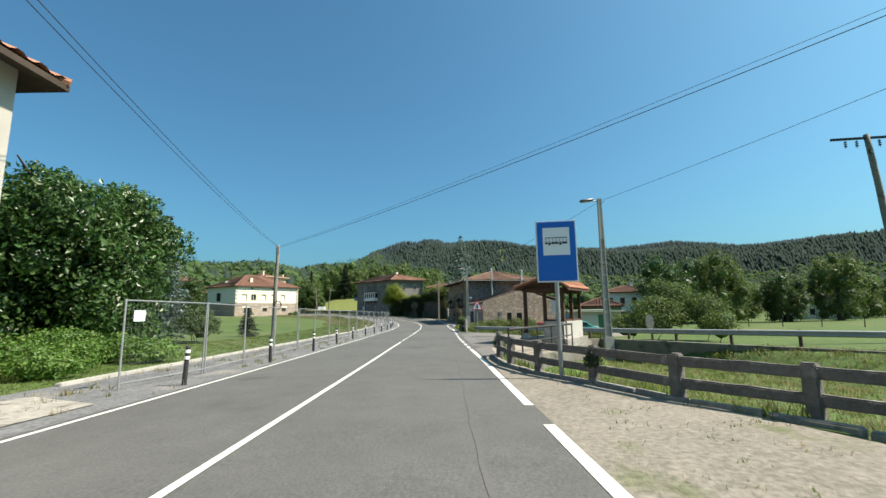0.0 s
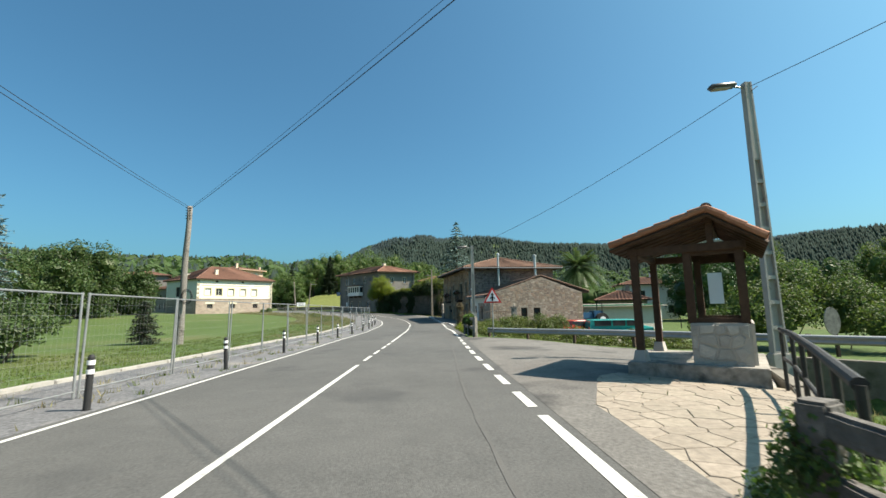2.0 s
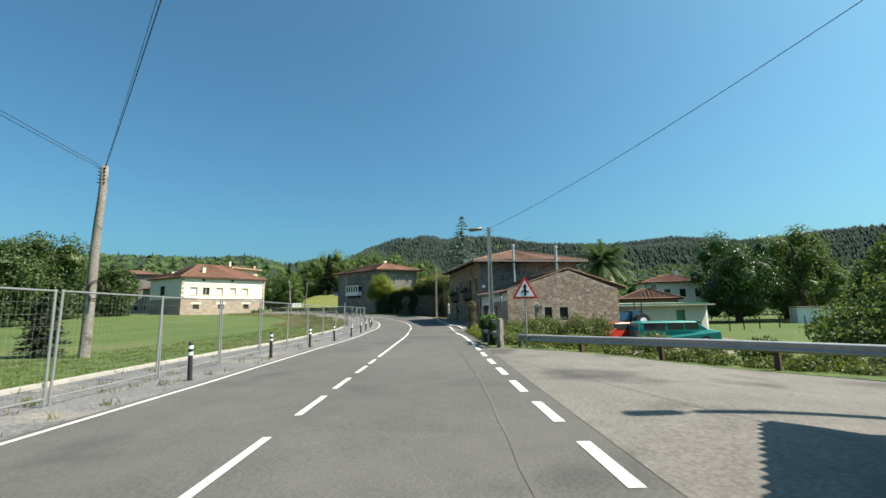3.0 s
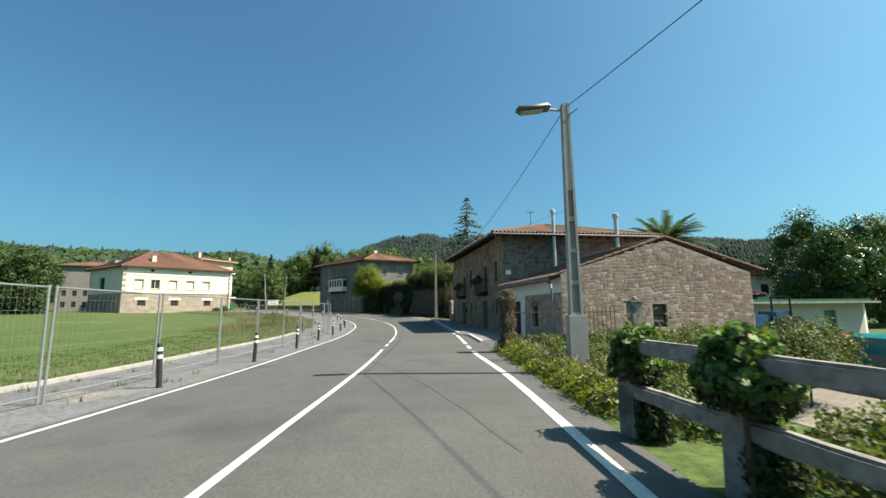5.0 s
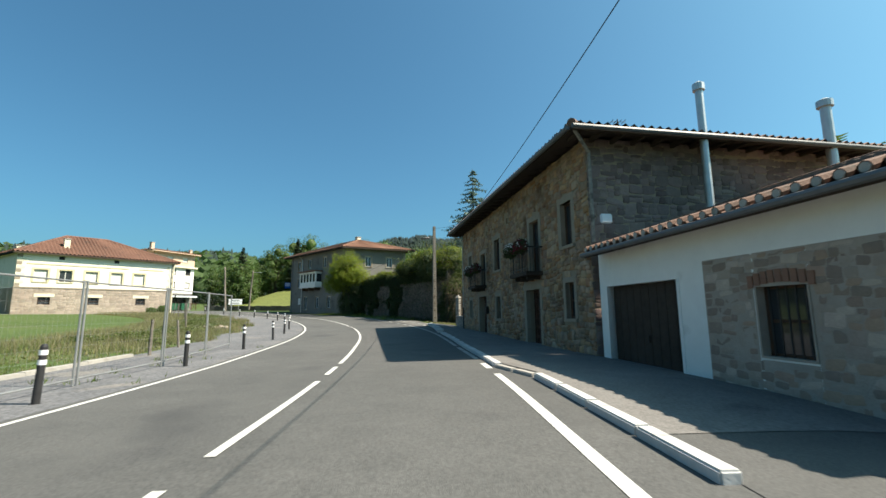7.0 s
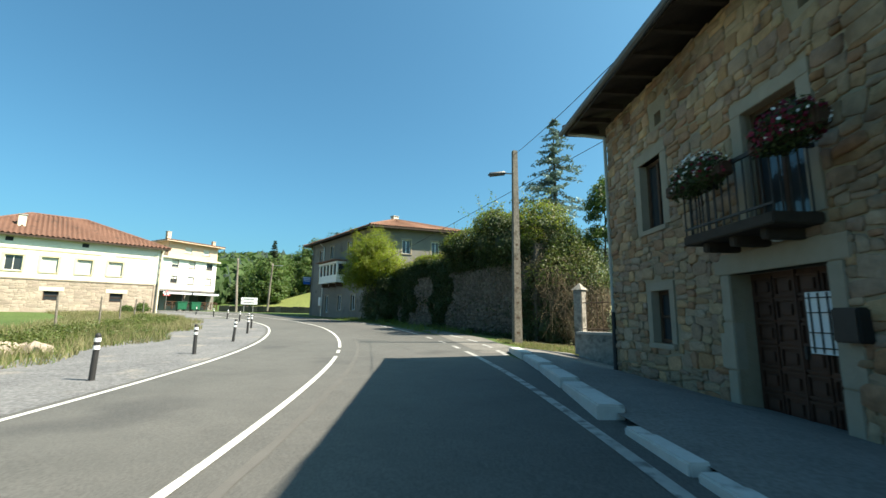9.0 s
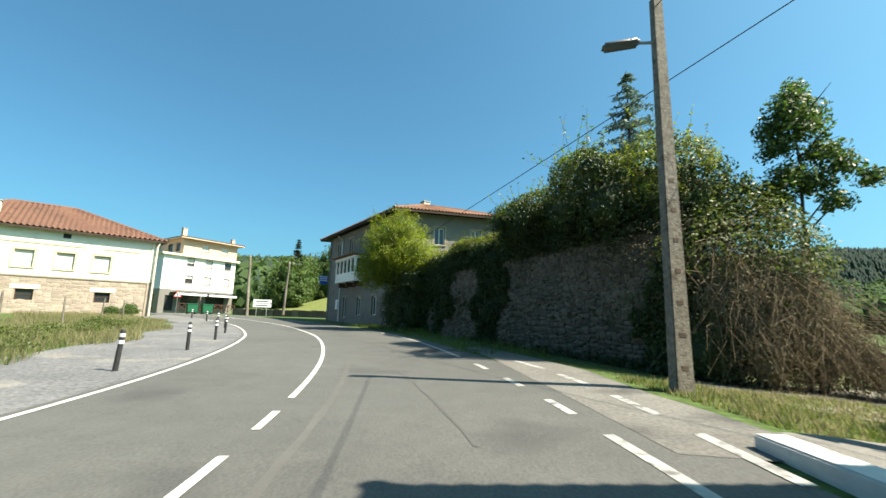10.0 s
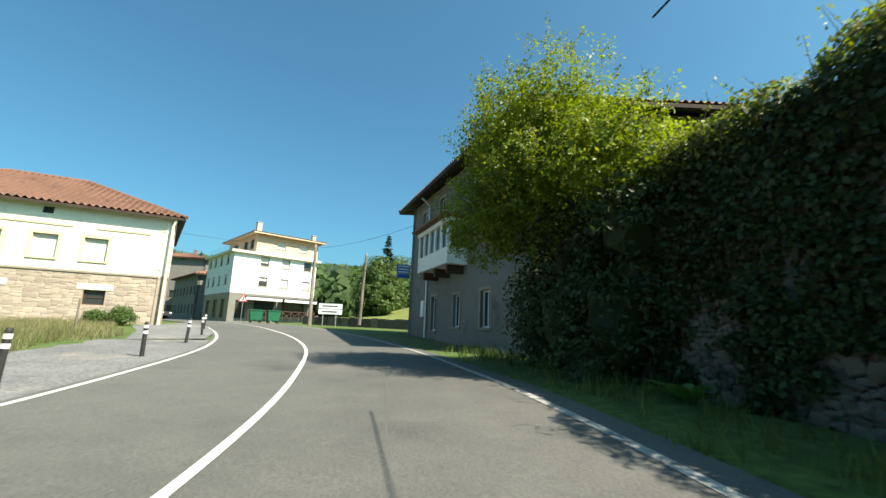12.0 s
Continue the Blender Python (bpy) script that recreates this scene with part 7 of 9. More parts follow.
# hedge bank before the barn, and ivy on the fences
hb = [((1.75 + 0.1 * (i % 2), 38.6 + i * 0.85, -0.46 + 0.05 * math.sin(i)), (0.52, 0.62, 0.54 + 0.08 * math.sin(i * 2.1))) for i in range(11)]
hedge = shrub("hedge", "low sprawling hedge of ivy and brambles at the road edge", hb + [((2.8 + 0.5 * (i % 2), 39.5 + i * 0.9, -0.35), (0.7, 0.7, 0.56 + 0.12 * math.sin(i * 1.7))) for i in range(10)], 17000, 0.085, L_HEDGE, inner=0.62)
P_, _n = shell_points(hb, 900, low=0.0)
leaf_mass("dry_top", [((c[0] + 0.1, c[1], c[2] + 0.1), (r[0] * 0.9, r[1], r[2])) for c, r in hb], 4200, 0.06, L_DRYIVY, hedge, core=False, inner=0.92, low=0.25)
# yellower leaves over the hedge top, sunlight put into their colour
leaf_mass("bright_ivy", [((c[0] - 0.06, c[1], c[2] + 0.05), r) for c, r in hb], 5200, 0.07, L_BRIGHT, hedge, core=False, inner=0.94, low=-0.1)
sprays(hedge, P_, 110, 0.45, L_HEDGE, size=0.075)
shrub("bramble_bush", "tangled brambles before the barn", [((4.6 + 0.8 * i, 42.2 + 0.5 * (i % 3), -0.15), (0.75, 0.75, 0.78 + 0.2 * (i % 2))) for i in range(6)] + [((3.9, 44.6, -0.2), (0.8, 0.9, 0.7)), ((5.6, 45.2, -0.25), (0.9, 0.9, 0.8)), ((3.6, 40.6, -0.3), (0.7, 0.7, 0.7))], 9000, 0.10, L_HEDGE)
ivy_f = shrub("ivy_clump", "ivy smothering the fence posts", [((1.6, 36.0, 0.5), (0.25, 0.36, 0.40)), ((1.5, 37.45, 0.5), (0.24, 0.28, 0.40)), ((1.66, 35.9, -0.1), (0.18, 0.24, 0.5)), ((1.6, 37.35, -0.1), (0.17, 0.22, 0.5))], 7000, 0.065, L_IVY, inner=0.66)
# upper leaves in a brighter green: the sun is painted into them
leaf_mass("sunlit_leaves", [((1.62, 36.0, 0.56), (0.28, 0.40, 0.42)), ((1.54, 37.45, 0.56), (0.27, 0.31, 0.42))], 900, 0.08, L_BRAMBLE, ivy_f, 0.75, core=False, inner=0.9, low=0.0)
P_, _n = shell_points([((1.6, 36.0, 0.5), (0.25, 0.36, 0.40)), ((1.5, 37.45, 0.5), (0.24, 0.28, 0.40))], 200, low=0.0)
sprays(ivy_f, P_, 26, 0.3, L_HEDGE, size=0.075)
shrub("ivy_clump", "ivy on the fence post", [((2.87, 8.45, 0.45), (0.17, 0.17, 0.34))], 500, 0.06, L_IVY, stems=1)
shrub("ivy_clump", "ivy at the end of the fence", [((1.86, 14.5, 0.35), (0.24, 0.26, 0.4)), ((2.1, 14.9, 0.0), (0.35, 0.35, 0.3))], 1500, 0.055, L_GREEN, stems=1)
shrub("rail_weeds", "weeds and low bushes along the guard rail", [((2.6 + i * 0.62, 34.9 - i * 0.68 + 0.1, -0.35), (0.5, 0.45, 0.22 + 0.12 * abs(math.sin(i * 1.9)))) for i in range(13)], 6000, 0.09, L_HEDGE, stems=2)
shrub("roadside_bush", "low leafy bushes behind the concrete fence", [((2.6, 36.0, -0.35), (0.6, 0.7, 0.5)), ((2.5, 37.6, -0.3), (0.7, 0.6, 0.5)), ((3.4, 35.4, -0.5), (0.7, 0.7, 0.45)), ((3.9, 37.2, -0.5), (0.8, 0.8, 0.6))], 4200, 0.09, L_HEDGE)

shrub("wall_ivy", "ivy and brambles heaped against the low railing wall", [((2.3 + 0.5 * i, 47.0 + 0.05 * i, -0.15), (0.45, 0.3, 0.42 + 0.08 * math.sin(i * 2.3))) for i in range(7)], 4200, 0.08, L_IVY)
shrub("rail_brambles", "brambles behind the guard rail above the field", [((3.4 + i * 0.95, 35.4 - i * 1.03, -0.25), (0.7, 0.6, 0.5 + 0.16 * math.sin(i * 2.7))) for i in range(8)], 6500, 0.1, L_HEDGE, stems=3)
shrub("bank_brambles", "tangled brambles down the bank below the guard rail", [((12.8 + i * 0.9, 19.4 - i * 1.12, -0.65), (0.8, 0.7, 0.42 + 0.18 * math.sin(i * 1.9))) for i in range(10)], 8000, 0.1, L_HEDGE, stems=3)

# dry ivy over the gate pillar
pil = thing("ivy_pillar", "gate pillar smothered in dry brown ivy", "pillar")
part("pillar", box(B(), (1.66, 46.9, 0.3), (0.3, 0.3, 2.0), 5, 0.02), CONCRETE_OLD, pil)
leaf_mass("ivy", [((1.66, 46.9, 1.42), (0.3, 0.3, 0.32)), ((1.66, 46.9, 0.75), (0.26, 0.26, 0.7)), ((1.68, 46.9, 0.0), (0.3, 0.32, 0.6))], 8500, 0.055, L_DRYIVY, pil, inner=0.66)

# ivy wall beside the bend
IW = [(0.3, 84.75), (-1.3, 86.8), (-3.0, 89.0), (-5.2, 92.1), (-7.6, 95.5), (-9.0, 97.5)]
ivy_wall = thing("garden_wall", "high old stone garden wall overgrown with ivy", "wall", kind="structure")
bm = B()
for a, b in zip(IW, IW[1:]):
    box(bm, ((a[0] + b[0]) / 2, (a[1] + b[1]) / 2, 1.9), (dist2(a, b) + 0.3, 0.6, 5.2), ang_of(a, b))
box(bm, (-10.3, 99.3, 1.6), (4.6, 0.6, 4.4), ang_of((-9.0, 97.5), (-11.6, 101.2)))
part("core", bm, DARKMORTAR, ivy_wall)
P_, N_, T_ = [], [], []
run0 = -2 * dist2(IW[0], IW[1])
for a, b in zip(IW, IW[1:]):
    L, an = dist2(a, b), radians(ang_of(a, b))
    run0 = run0 + dist2(IW[0], IW[1]) if a == IW[0] else run0 + seg
    seg = L
    out = np.array((-math.sin(an), math.cos(an), 0)) * 1.0
    for i in range(int(L * 5200)):
        u, h = RNG.uniform(0, L), RNG.uniform(0, 1)
        x, y = a[0] + math.cos(an) * u, a[1] + math.sin(an) * u
        z = -0.1 + 4.7 * h
        along_wall = run0 + u + 1.1 * noise.noise(Vector((z * 0.8, u * 0.5 + run0, 1.7))) + 0.5 * noise.noise(Vector((z * 2.7, u * 1.9, 4.1))) + 0.22 * (z - 2.0)
        bare = max(step01((along_wall + 2.3) / 0.4) * step01((5.0 - along_wall) / 0.6), 0.92 * step01((along_wall - 6.4) / 0.5) * step01((9.9 - along_wall) / 0.8), 0.8 * step01((along_wall - 10.7) / 0.4) * step01((12.0 - along_wall) / 0.5) * step01((3.0 - z) / 0.6))
        bare *= 1 - step01((z - 3.5) / 0.5)
        cover = 1.0 - 0.85 * bare + 0.35 * noise.noise(Vector((x * 1.3 + y, 5, z * 0.9))) + 0.25 * noise.noise(Vector((x * 4.1, y * 3.7, z * 3.3)))
        cover += 0.5 * step01((0.2 - h) / 0.16)
        if RNG.uniform() < 0.05 + 0.95 * step01((cover - 0.42) / 0.3):
            bulge = 0.5 + 0.5 * noise.noise(Vector((x * 1.6 + 3, y * 1.1, z * 1.5)))
            d_ = 0.33 + RNG.uniform(0, 1) ** 1.2 * (0.08 + 0.62 * bulge * min(1, cover - 0.4))
            P_.append(np.array((x, y, z)) + out * d_)
            N_.append(out * 0.7 + np.array((0, 0, 0.45)))
    for i in range(int(L / 0.6)):
        u = (i + 0.5) * 0.6
        x, y = a[0] + math.cos(an) * u, a[1] + math.sin(an) * u
        s = x * 0.6 + y
        T_.append(((x + 0.25 * math.sin(s * 3), y, 4.5 + 0.22 * math.sin(s * 1.7)), (0.7, 0.7, 0.5 + 0.2 * math.sin(s * 2.3))))
V, Q = leaf_quads(np.array(P_), np.array(N_), 0.105, 0.7, 1.1)
ob = new("ivy", fast_mesh("ivy", V, Q, L_IVY))
ob.parent = ivy_wall
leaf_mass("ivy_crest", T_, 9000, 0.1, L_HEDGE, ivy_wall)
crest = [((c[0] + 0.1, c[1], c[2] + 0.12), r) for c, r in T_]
# bright leaf layer on the crest's upper side paints in the sunlight
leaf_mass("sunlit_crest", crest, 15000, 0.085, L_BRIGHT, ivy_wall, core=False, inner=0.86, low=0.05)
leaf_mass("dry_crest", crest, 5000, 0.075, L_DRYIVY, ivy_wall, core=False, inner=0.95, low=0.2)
P_, _n = shell_points(T_, 800, low=0.2)
sprays(ivy_wall, P_, 260, 0.6, L_BRIGHT, size=0.08)
fern = thing("fern", "pale yellow-green fern at the foot of the garden wall", "fern")
fx, fy = -9.0, 95.6
V, Q = [], []
for i in range(13):
    az, el, L = i * 2.4, RNG.uniform(0.6, 1.2), RNG.uniform(0.55, 0.95)
    d0 = np.array((math.cos(az) * math.cos(el), math.sin(az) * math.cos(el), math.sin(el)))
    side = np.array((-math.sin(az), math.cos(az), 0))
    o_ = np.array((fx, fy, land1(fx, fy)))
    for j in range(1, 15):
        t = j / 15
        c = o_ + d0 * L * t - np.array((0, 0, 0.45 * L * t * t))
        for sg in (-1, 1):
            tip = c + (side * sg * 0.9 + d0 * 0.4) * 0.16 * (1.15 - t)
            k = len(V)
            V += [c - d0 * 0.018, c + d0 * 0.018, tip, tip - d0 * 0.01]
            Q.append((k, k + 1, k + 2, k + 3))
ob = tagged(new("fronds", fast_mesh("fronds", V, Q, L_BRAMBLE)), kind="stuff")
ob.parent = fern
shrub("wall_end_ivy", "dark ivy thicket under the bright tree", [((-9.9, 97.6, 1.6), (1.3, 1.3, 2.2)), ((-11.0, 99.0, 1.8), (1.3, 1.3, 2.2)), ((-11.8, 100.6, 1.8), (1.2, 1.3, 2.0)), ((-10.3, 97.7, 0.7), (1.0, 1.1, 1.3)), ((-11.6, 99.8, 0.8), (1.0, 1.2, 1.3)), ((-9.6, 97.2, 3.4), (1.1, 1.2, 1.2)), ((-10.8, 98.8, 3.6), (1.3, 1.3, 1.2))], 11000, 0.13, L_IVY)
MOUND = [((0.9, 86.1, 2.4), (1.8, 1.7, 2.4)), ((-0.9, 87.9, 3.9), (1.5, 1.5, 1.7)), ((1.6, 84.6, 1.6), (1.8, 1.5, 2.2)), ((0.0, 86.5, 4.4), (1.7, 1.7, 1.6)), ((-2.7, 89.5, 3.9), (1.3, 1.3, 1.5)), ((2.3, 85.6, 2.0), (1.3, 1.5, 1.7)), ((0.9, 84.2, 0.5), (1.3, 1.0, 1.4)), ((0.6, 85.9, 5.4), (1.5, 1.5, 1.1)), ((1.3, 85.2, 4.2), (1.2, 1.3, 1.4)), ((-0.9, 87.0, 5.2), (1.3, 1.3, 1.2)), ((-3.6, 88.9, 4.7), (0.9, 0.9, 0.8)), ((-1.9, 87.9, 5.3), (1.2, 1.2, 1.1)), ((-4.1, 89.1, 4.7), (0.6, 0.6, 0.55)), ((-3.0, 88.4, 5.2), (0.8, 0.8, 0.8)), ((-1.2, 85.4, 4.7), (1.0, 1.1, 1.4)), ((-2.1, 86.5, 4.9), (0.8, 0.9, 1.1)), ((-1.6, 84.9, 5.5), (0.7, 0.7, 0.7)), ((-3.4, 88.0, 5.0), (0.8, 0.8, 0.8)), ((-4.4, 88.9, 5.0), (0.6, 0.6, 0.6))]
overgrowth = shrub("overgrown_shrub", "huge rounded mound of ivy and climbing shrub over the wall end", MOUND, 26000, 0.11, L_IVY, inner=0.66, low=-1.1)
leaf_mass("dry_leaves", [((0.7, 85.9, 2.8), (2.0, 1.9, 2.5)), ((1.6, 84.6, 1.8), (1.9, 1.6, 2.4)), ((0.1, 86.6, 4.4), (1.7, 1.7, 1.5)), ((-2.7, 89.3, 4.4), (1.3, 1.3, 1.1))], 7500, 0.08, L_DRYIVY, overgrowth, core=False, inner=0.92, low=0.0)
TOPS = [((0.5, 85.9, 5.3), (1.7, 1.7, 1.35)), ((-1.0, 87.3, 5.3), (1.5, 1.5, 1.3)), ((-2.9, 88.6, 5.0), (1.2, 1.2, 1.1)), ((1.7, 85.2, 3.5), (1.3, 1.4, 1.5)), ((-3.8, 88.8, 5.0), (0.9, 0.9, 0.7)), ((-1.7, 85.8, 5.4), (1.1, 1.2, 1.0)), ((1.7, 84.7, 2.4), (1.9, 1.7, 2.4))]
# two lighter leaf colours on the mound's top stand for sunlight
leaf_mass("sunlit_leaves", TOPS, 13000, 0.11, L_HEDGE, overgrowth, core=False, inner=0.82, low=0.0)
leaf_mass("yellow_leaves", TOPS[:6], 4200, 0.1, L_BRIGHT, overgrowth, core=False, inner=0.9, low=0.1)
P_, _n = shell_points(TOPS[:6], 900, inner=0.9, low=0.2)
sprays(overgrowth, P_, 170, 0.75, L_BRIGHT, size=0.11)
P_, _n = shell_points([((-2.0, 85.2, 5.4), (0.5, 0.6, 0.4))], 60, low=0.3)
sprays(overgrowth, P_, 16, 1.7, L_BRAMBLE, name="tall_shoot", size=0.13)
# dry bramble stems hanging over the bank
bm = B()
for i in range(1500):
    a = Vector((RNG.uniform(0.5, 4.3), RNG.uniform(83.2, 85.0), 0))
    a.z = float(np.interp(a.x, [0.8, 2, 3.1, 3.6, 4.3], [3.3, 2.9, 2.2, 1.4, 0.5])) * RNG.uniform(0.35, 1.03)
    q = a + Vector((RNG.normal() * 0.45 + 0.15, -RNG.uniform(0.1, 0.9), -RNG.uniform(0.3, 1.6)))
    q.z = max(q.z, land1(q.x, q.y))
    m_ = a.lerp(q, 0.5) + Vector((0.15 * RNG.normal(), -0.2, 0.2))
    rod(bm, a, m_, 0.005, 0.0045, 3)
    rod(bm, m_, q, 0.0045, 0.0025, 3)
dry = solo("dry_brambles", bm, TWIG, "tangle of dry brown bramble stems below the overgrown wall", "brambles", kind="stuff")
shrub("bramble_bush", "brown and green brambles in the corner of the garden", [((2.9, 84.7, 1.1), (1.0, 1.0, 1.3)), ((3.5, 84.8, 0.6), (1.0, 1.0, 0.9)), ((2.0, 84.3, 1.5), (0.9, 0.8, 1.4)), ((4.2, 84.0, 0.3), (0.8, 0.7, 0.5)), ((1.7, 83.6, 0.5), (0.8, 0.6, 0.9))], 11000, 0.085, L_DRYIVY, inner=0.7, low=-1.1)
outline_ground("bramble_litter", EARTH, [(-0.2, 81.4), (1.5, 80.5), (4.5, 80.2), (7.5, 81.0), (7.5, 85.5), (0, 85.5)], 0.02, "brown leaf litter and dead stems under the brambles", "leaf litter")

# bright tree leaning over the wall
walnut = thing("walnut_tree", "bright yellow-green tree leaning over the garden wall", "tree")
part("trunk", limbs((-10.9, 98.6, 0.3), (-11.3, 98.4, 6.3), 0.13, 26, 1.6), BARK, walnut)
n_ = 100000
d_ = unit(n_)
q_ = RNG.uniform(0.0, 1.0, n_) ** 0.45
lobe = RNG.uniform(size=n_) < 0.3
C_ = np.where(lobe[:, None], np.where(RNG.uniform(size=(n_, 1)) < 0.55, (-9.9, 97.2, 4.9), (-12.9, 99.0, 4.3)), (-11.5, 98.5, 5.6))
R_ = np.where(lobe[:, None], (1.6, 1.6, 1.3), (2.3, 2.2, 2.5))
rim = np.array([0.82 + 0.34 * noise.noise(Vector(v) * 2.1 + Vector((3, 1, 7))) + 0.20 * noise.noise(Vector(v) * 5.3) for v in d_[:, :]])
P_ = C_ + d_ * R_ * (q_ * rim * 1.12)[:, None]
hole = np.array([noise.noise(Vector(p) * 2.3) + 0.5 * noise.noise(Vector(p) * 6.1) for p in P_])
keep = (hole > -0.16) & (q_ > 0.35)
V, Q = leaf_quads(P_[keep], d_[keep] + np.array((0, 0, 0.5)), 0.095, 0.6, 1.0)
ob = new("crown", fast_mesh("crown", V, Q, L_BRIGHT))
ob.parent = walnut
top_ = P_[keep & (q_ > 0.93) & (d_[:, 2] > 0.05)]
sprays(walnut, top_, 230, 0.5, L_BRIGHT, name="new_growth", size=0.085)

# yellow-green hydrangea behind the garden railing
hyd = shrub("hydrangea", "hydrangea bush with pale yellow flower heads", [((2.8, 79.3, 0.85), (0.85, 0.9, 0.8)), ((3.8, 78.9, 0.9), (0.8, 0.8, 0.8))], 2600, 0.12, L_GREEN)
P_, _n = shell_points([((2.8, 79.3, 0.85), (0.9, 0.95, 0.85)), ((3.8, 78.9, 0.9), (0.85, 0.85, 0.85))], 800, low=-0.4)
pp = np.repeat(P_, 22, axis=0) + RNG.normal(size=(len(P_) * 22, 3)) * 0.06
V, Q = leaf_quads(pp, unit(len(pp)), 0.05, 0.9)
ob = tagged(new("flower_heads", fast_mesh("flower_heads", V, Q, PETAL_Y)), kind="stuff")
ob.parent = hyd

# flowers in the balcony boxes
def flower_box(u, z, petals, w=0.9):
    c = Vector(wbox(fa_p, fa_a, u, z, 0, 0, 0.66, 0.66)[0])
    t = thing("flower_box", "balcony flower box with trailing blooms", "flower box")
    part("box", box(B(), c, (w, 0.18, 0.18), fa_a, 0.02), WOOD_DARK, t)
    P, N = shell_points([(tuple(c + Vector((0, 0, 0.05))), (0.26, w * 0.5, 0.26))], 2400, low=-1)
    V, Q = leaf_quads(P, N, 0.06)
    o = new("foliage", fast_mesh("foliage", V, Q, L_IVY))
    o.parent = t
    white = petals is PETAL_W
    for name, m_, n, ctr, sz in (("bloom", petals, 230 if white else 800, (0.0, 0.0, 0.12 if white else 0.04), 0.05), ("mixed_bloom", PETAL_R if white else PETAL_W, 110 if white else 50, (0.0, -0.1, 0.05), 0.045)):
        P, N = shell_points([(tuple(c + Vector(ctr)), (0.26, w * 0.48, 0.24))], n, inner=0.9, low=-0.6)
        V, Q = leaf_quads(P, N, sz, 0.9)
        o = new(name, fast_mesh(name, V, Q, m_))
        o.parent = t
        tagged(o, kind="stuff")


flower_box(b1[0] + 0.3, 3.1, PETAL_W, 1.2)
flower_box(b1[1] - 0.4, 3.15, PETAL_R)
flower_box(4.2, 2.98, PETAL_W, 1.25)
flower_box(5.72, 3.02, PETAL_R)


# ---- grass ----
def grass(name, places, height, material, label, lean=0.8, wide=0.009, category="grass"):
    n = len(places)
    P = np.column_stack([places, land(places[:, 0], places[:, 1])])
    a = RNG.uniform(0, 6.283, n)
    h = height * RNG.uniform(0.45, 1.2, n)
    w = wide * RNG.uniform(0.7, 1.5, n)
    s = np.stack([np.cos(a), np.sin(a), 0 * a], 1)
    b = RNG.uniform(0, 6.283, n)
    tip = np.stack([np.cos(b) * lean * h * RNG.uniform(0, 1, n), np.sin(b) * lean * h * RNG.uniform(0, 1, n), h], 1)
    V = np.stack([P - s * w[:, None], P + s * w[:, None], P + tip], 1).reshape(-1, 3)
    ob = new(name, fast_mesh(name, V, np.arange(3 * n).reshape(n, 3), material))
    return tagged(ob, label, category, kind="stuff")


def scatter(n, x0, x1, y0, y1, test, clump=0.0):
    P = np.column_stack([RNG.uniform(x0, x1, n), RNG.uniform(y0, y1, n)])
    if clump:
        k = max(1, n // 14)
        C = np.column_stack([RNG.uniform(x0, x1, k), RNG.uniform(y0, y1, k)])
        P = C[RNG.integers(0, k, n)] + RNG.normal(size=(n, 2)) * clump
    return P[test(P[:, 0], P[:, 1])]


in_field = lambda x, y: inside(x, y, FIELD) > 0.15
grass("field_grass", scatter(38000, 2, 16, -2, 25, in_field, 0.12), 0.15, L_GRASS, "tall green grass in the low field")
grass("dry_grass", scatter(34000, 2, 16, -2, 25, in_field, 0.15), 0.17, L_DRYGRASS, "dry yellow grass in the low field")
lat_in = lambda a, b: (lambda x, y: (side_of_way(x, y) > a) & (side_of_way(x, y) < b))
grass("meadow_grass", scatter(60000, -17, -8.5, 8, 66, lat_in(6.8, 13), 0.1), 0.075, L_GRASS, "short green meadow grass behind the kerb")
grass("meadow_dry_grass", scatter(12000, -17, -8.5, 40, 70, lat_in(6.75, 9.5), 0.1), 0.12, L_DRYGRASS, "dry grass along the kerb")
grass("shoulder_weeds", scatter(2200, -9, -5, 6, 64, lat_in(3.3, 6.4), 0.07), 0.14, L_GRASS, "weeds in the shoulder gravel")
grass("shoulder_dry_weeds", scatter(1000, -9, -5, 4, 30, lat_in(3.3, 6.4), 0.09), 0.16, L_DRYGRASS, "dry weeds on the shoulder")
bank = lambda x, y: (side_of_way(x, y) > 6.85 + 0.5 * np.sin(y)) & (side_of_way(x, y) < 14) & (inside(x, y, HOUSE_APRON) < 0)
grass("bank_grass", scatter(90000, -40, -9, 62, 108, bank, 0.4), 0.30, L_GRASS, "long grass beside the bend")
grass("bank_dry_grass", scatter(130000, -40, -9, 62, 108, bank, 0.5), 0.38, L_DRYGRASS, "long dry seeding grass beside the bend")
bw = []
for i in range(46):
    p_ = at_way(66 + i * 0.86, 7.9 + 2.2 * abs(math.sin(i * 1.7)) + 0.4 * (i % 3))
    bw.append(((p_.x, p_.y, p_.z + 0.12), (0.75 + 0.25 * math.sin(i * 2.3), 0.7, 0.30 + 0.14 * math.sin(i * 3.1))))
shrub("bank_weeds", "soft leafy weeds and nettles on the bank beside the bend", bw, 17000, 0.085, L_HEDGE, stems=2, core=False, inner=0.3, category="weeds")
verge_r = lambda x, y: (side_of_way(x, y) < -4.3 - 0.3 * np.sin(y * 2)) & (side_of_way(x, y) > -7.0) & (y > 86.0)
grass("wall_foot_grass", scatter(24000, -16, 3, 81, 106, verge_r, 0.12), 0.3, L_GRASS, "grass and nettles at the foot of the garden wall")
grass("verge_grass", scatter(16000, -1.6, 5, 78.0, 82.6, lambda x, y: (side_of_way(x, y) < -6.0), 0.1), 0.09, L_GRASS, "mown verge grass by the pole")
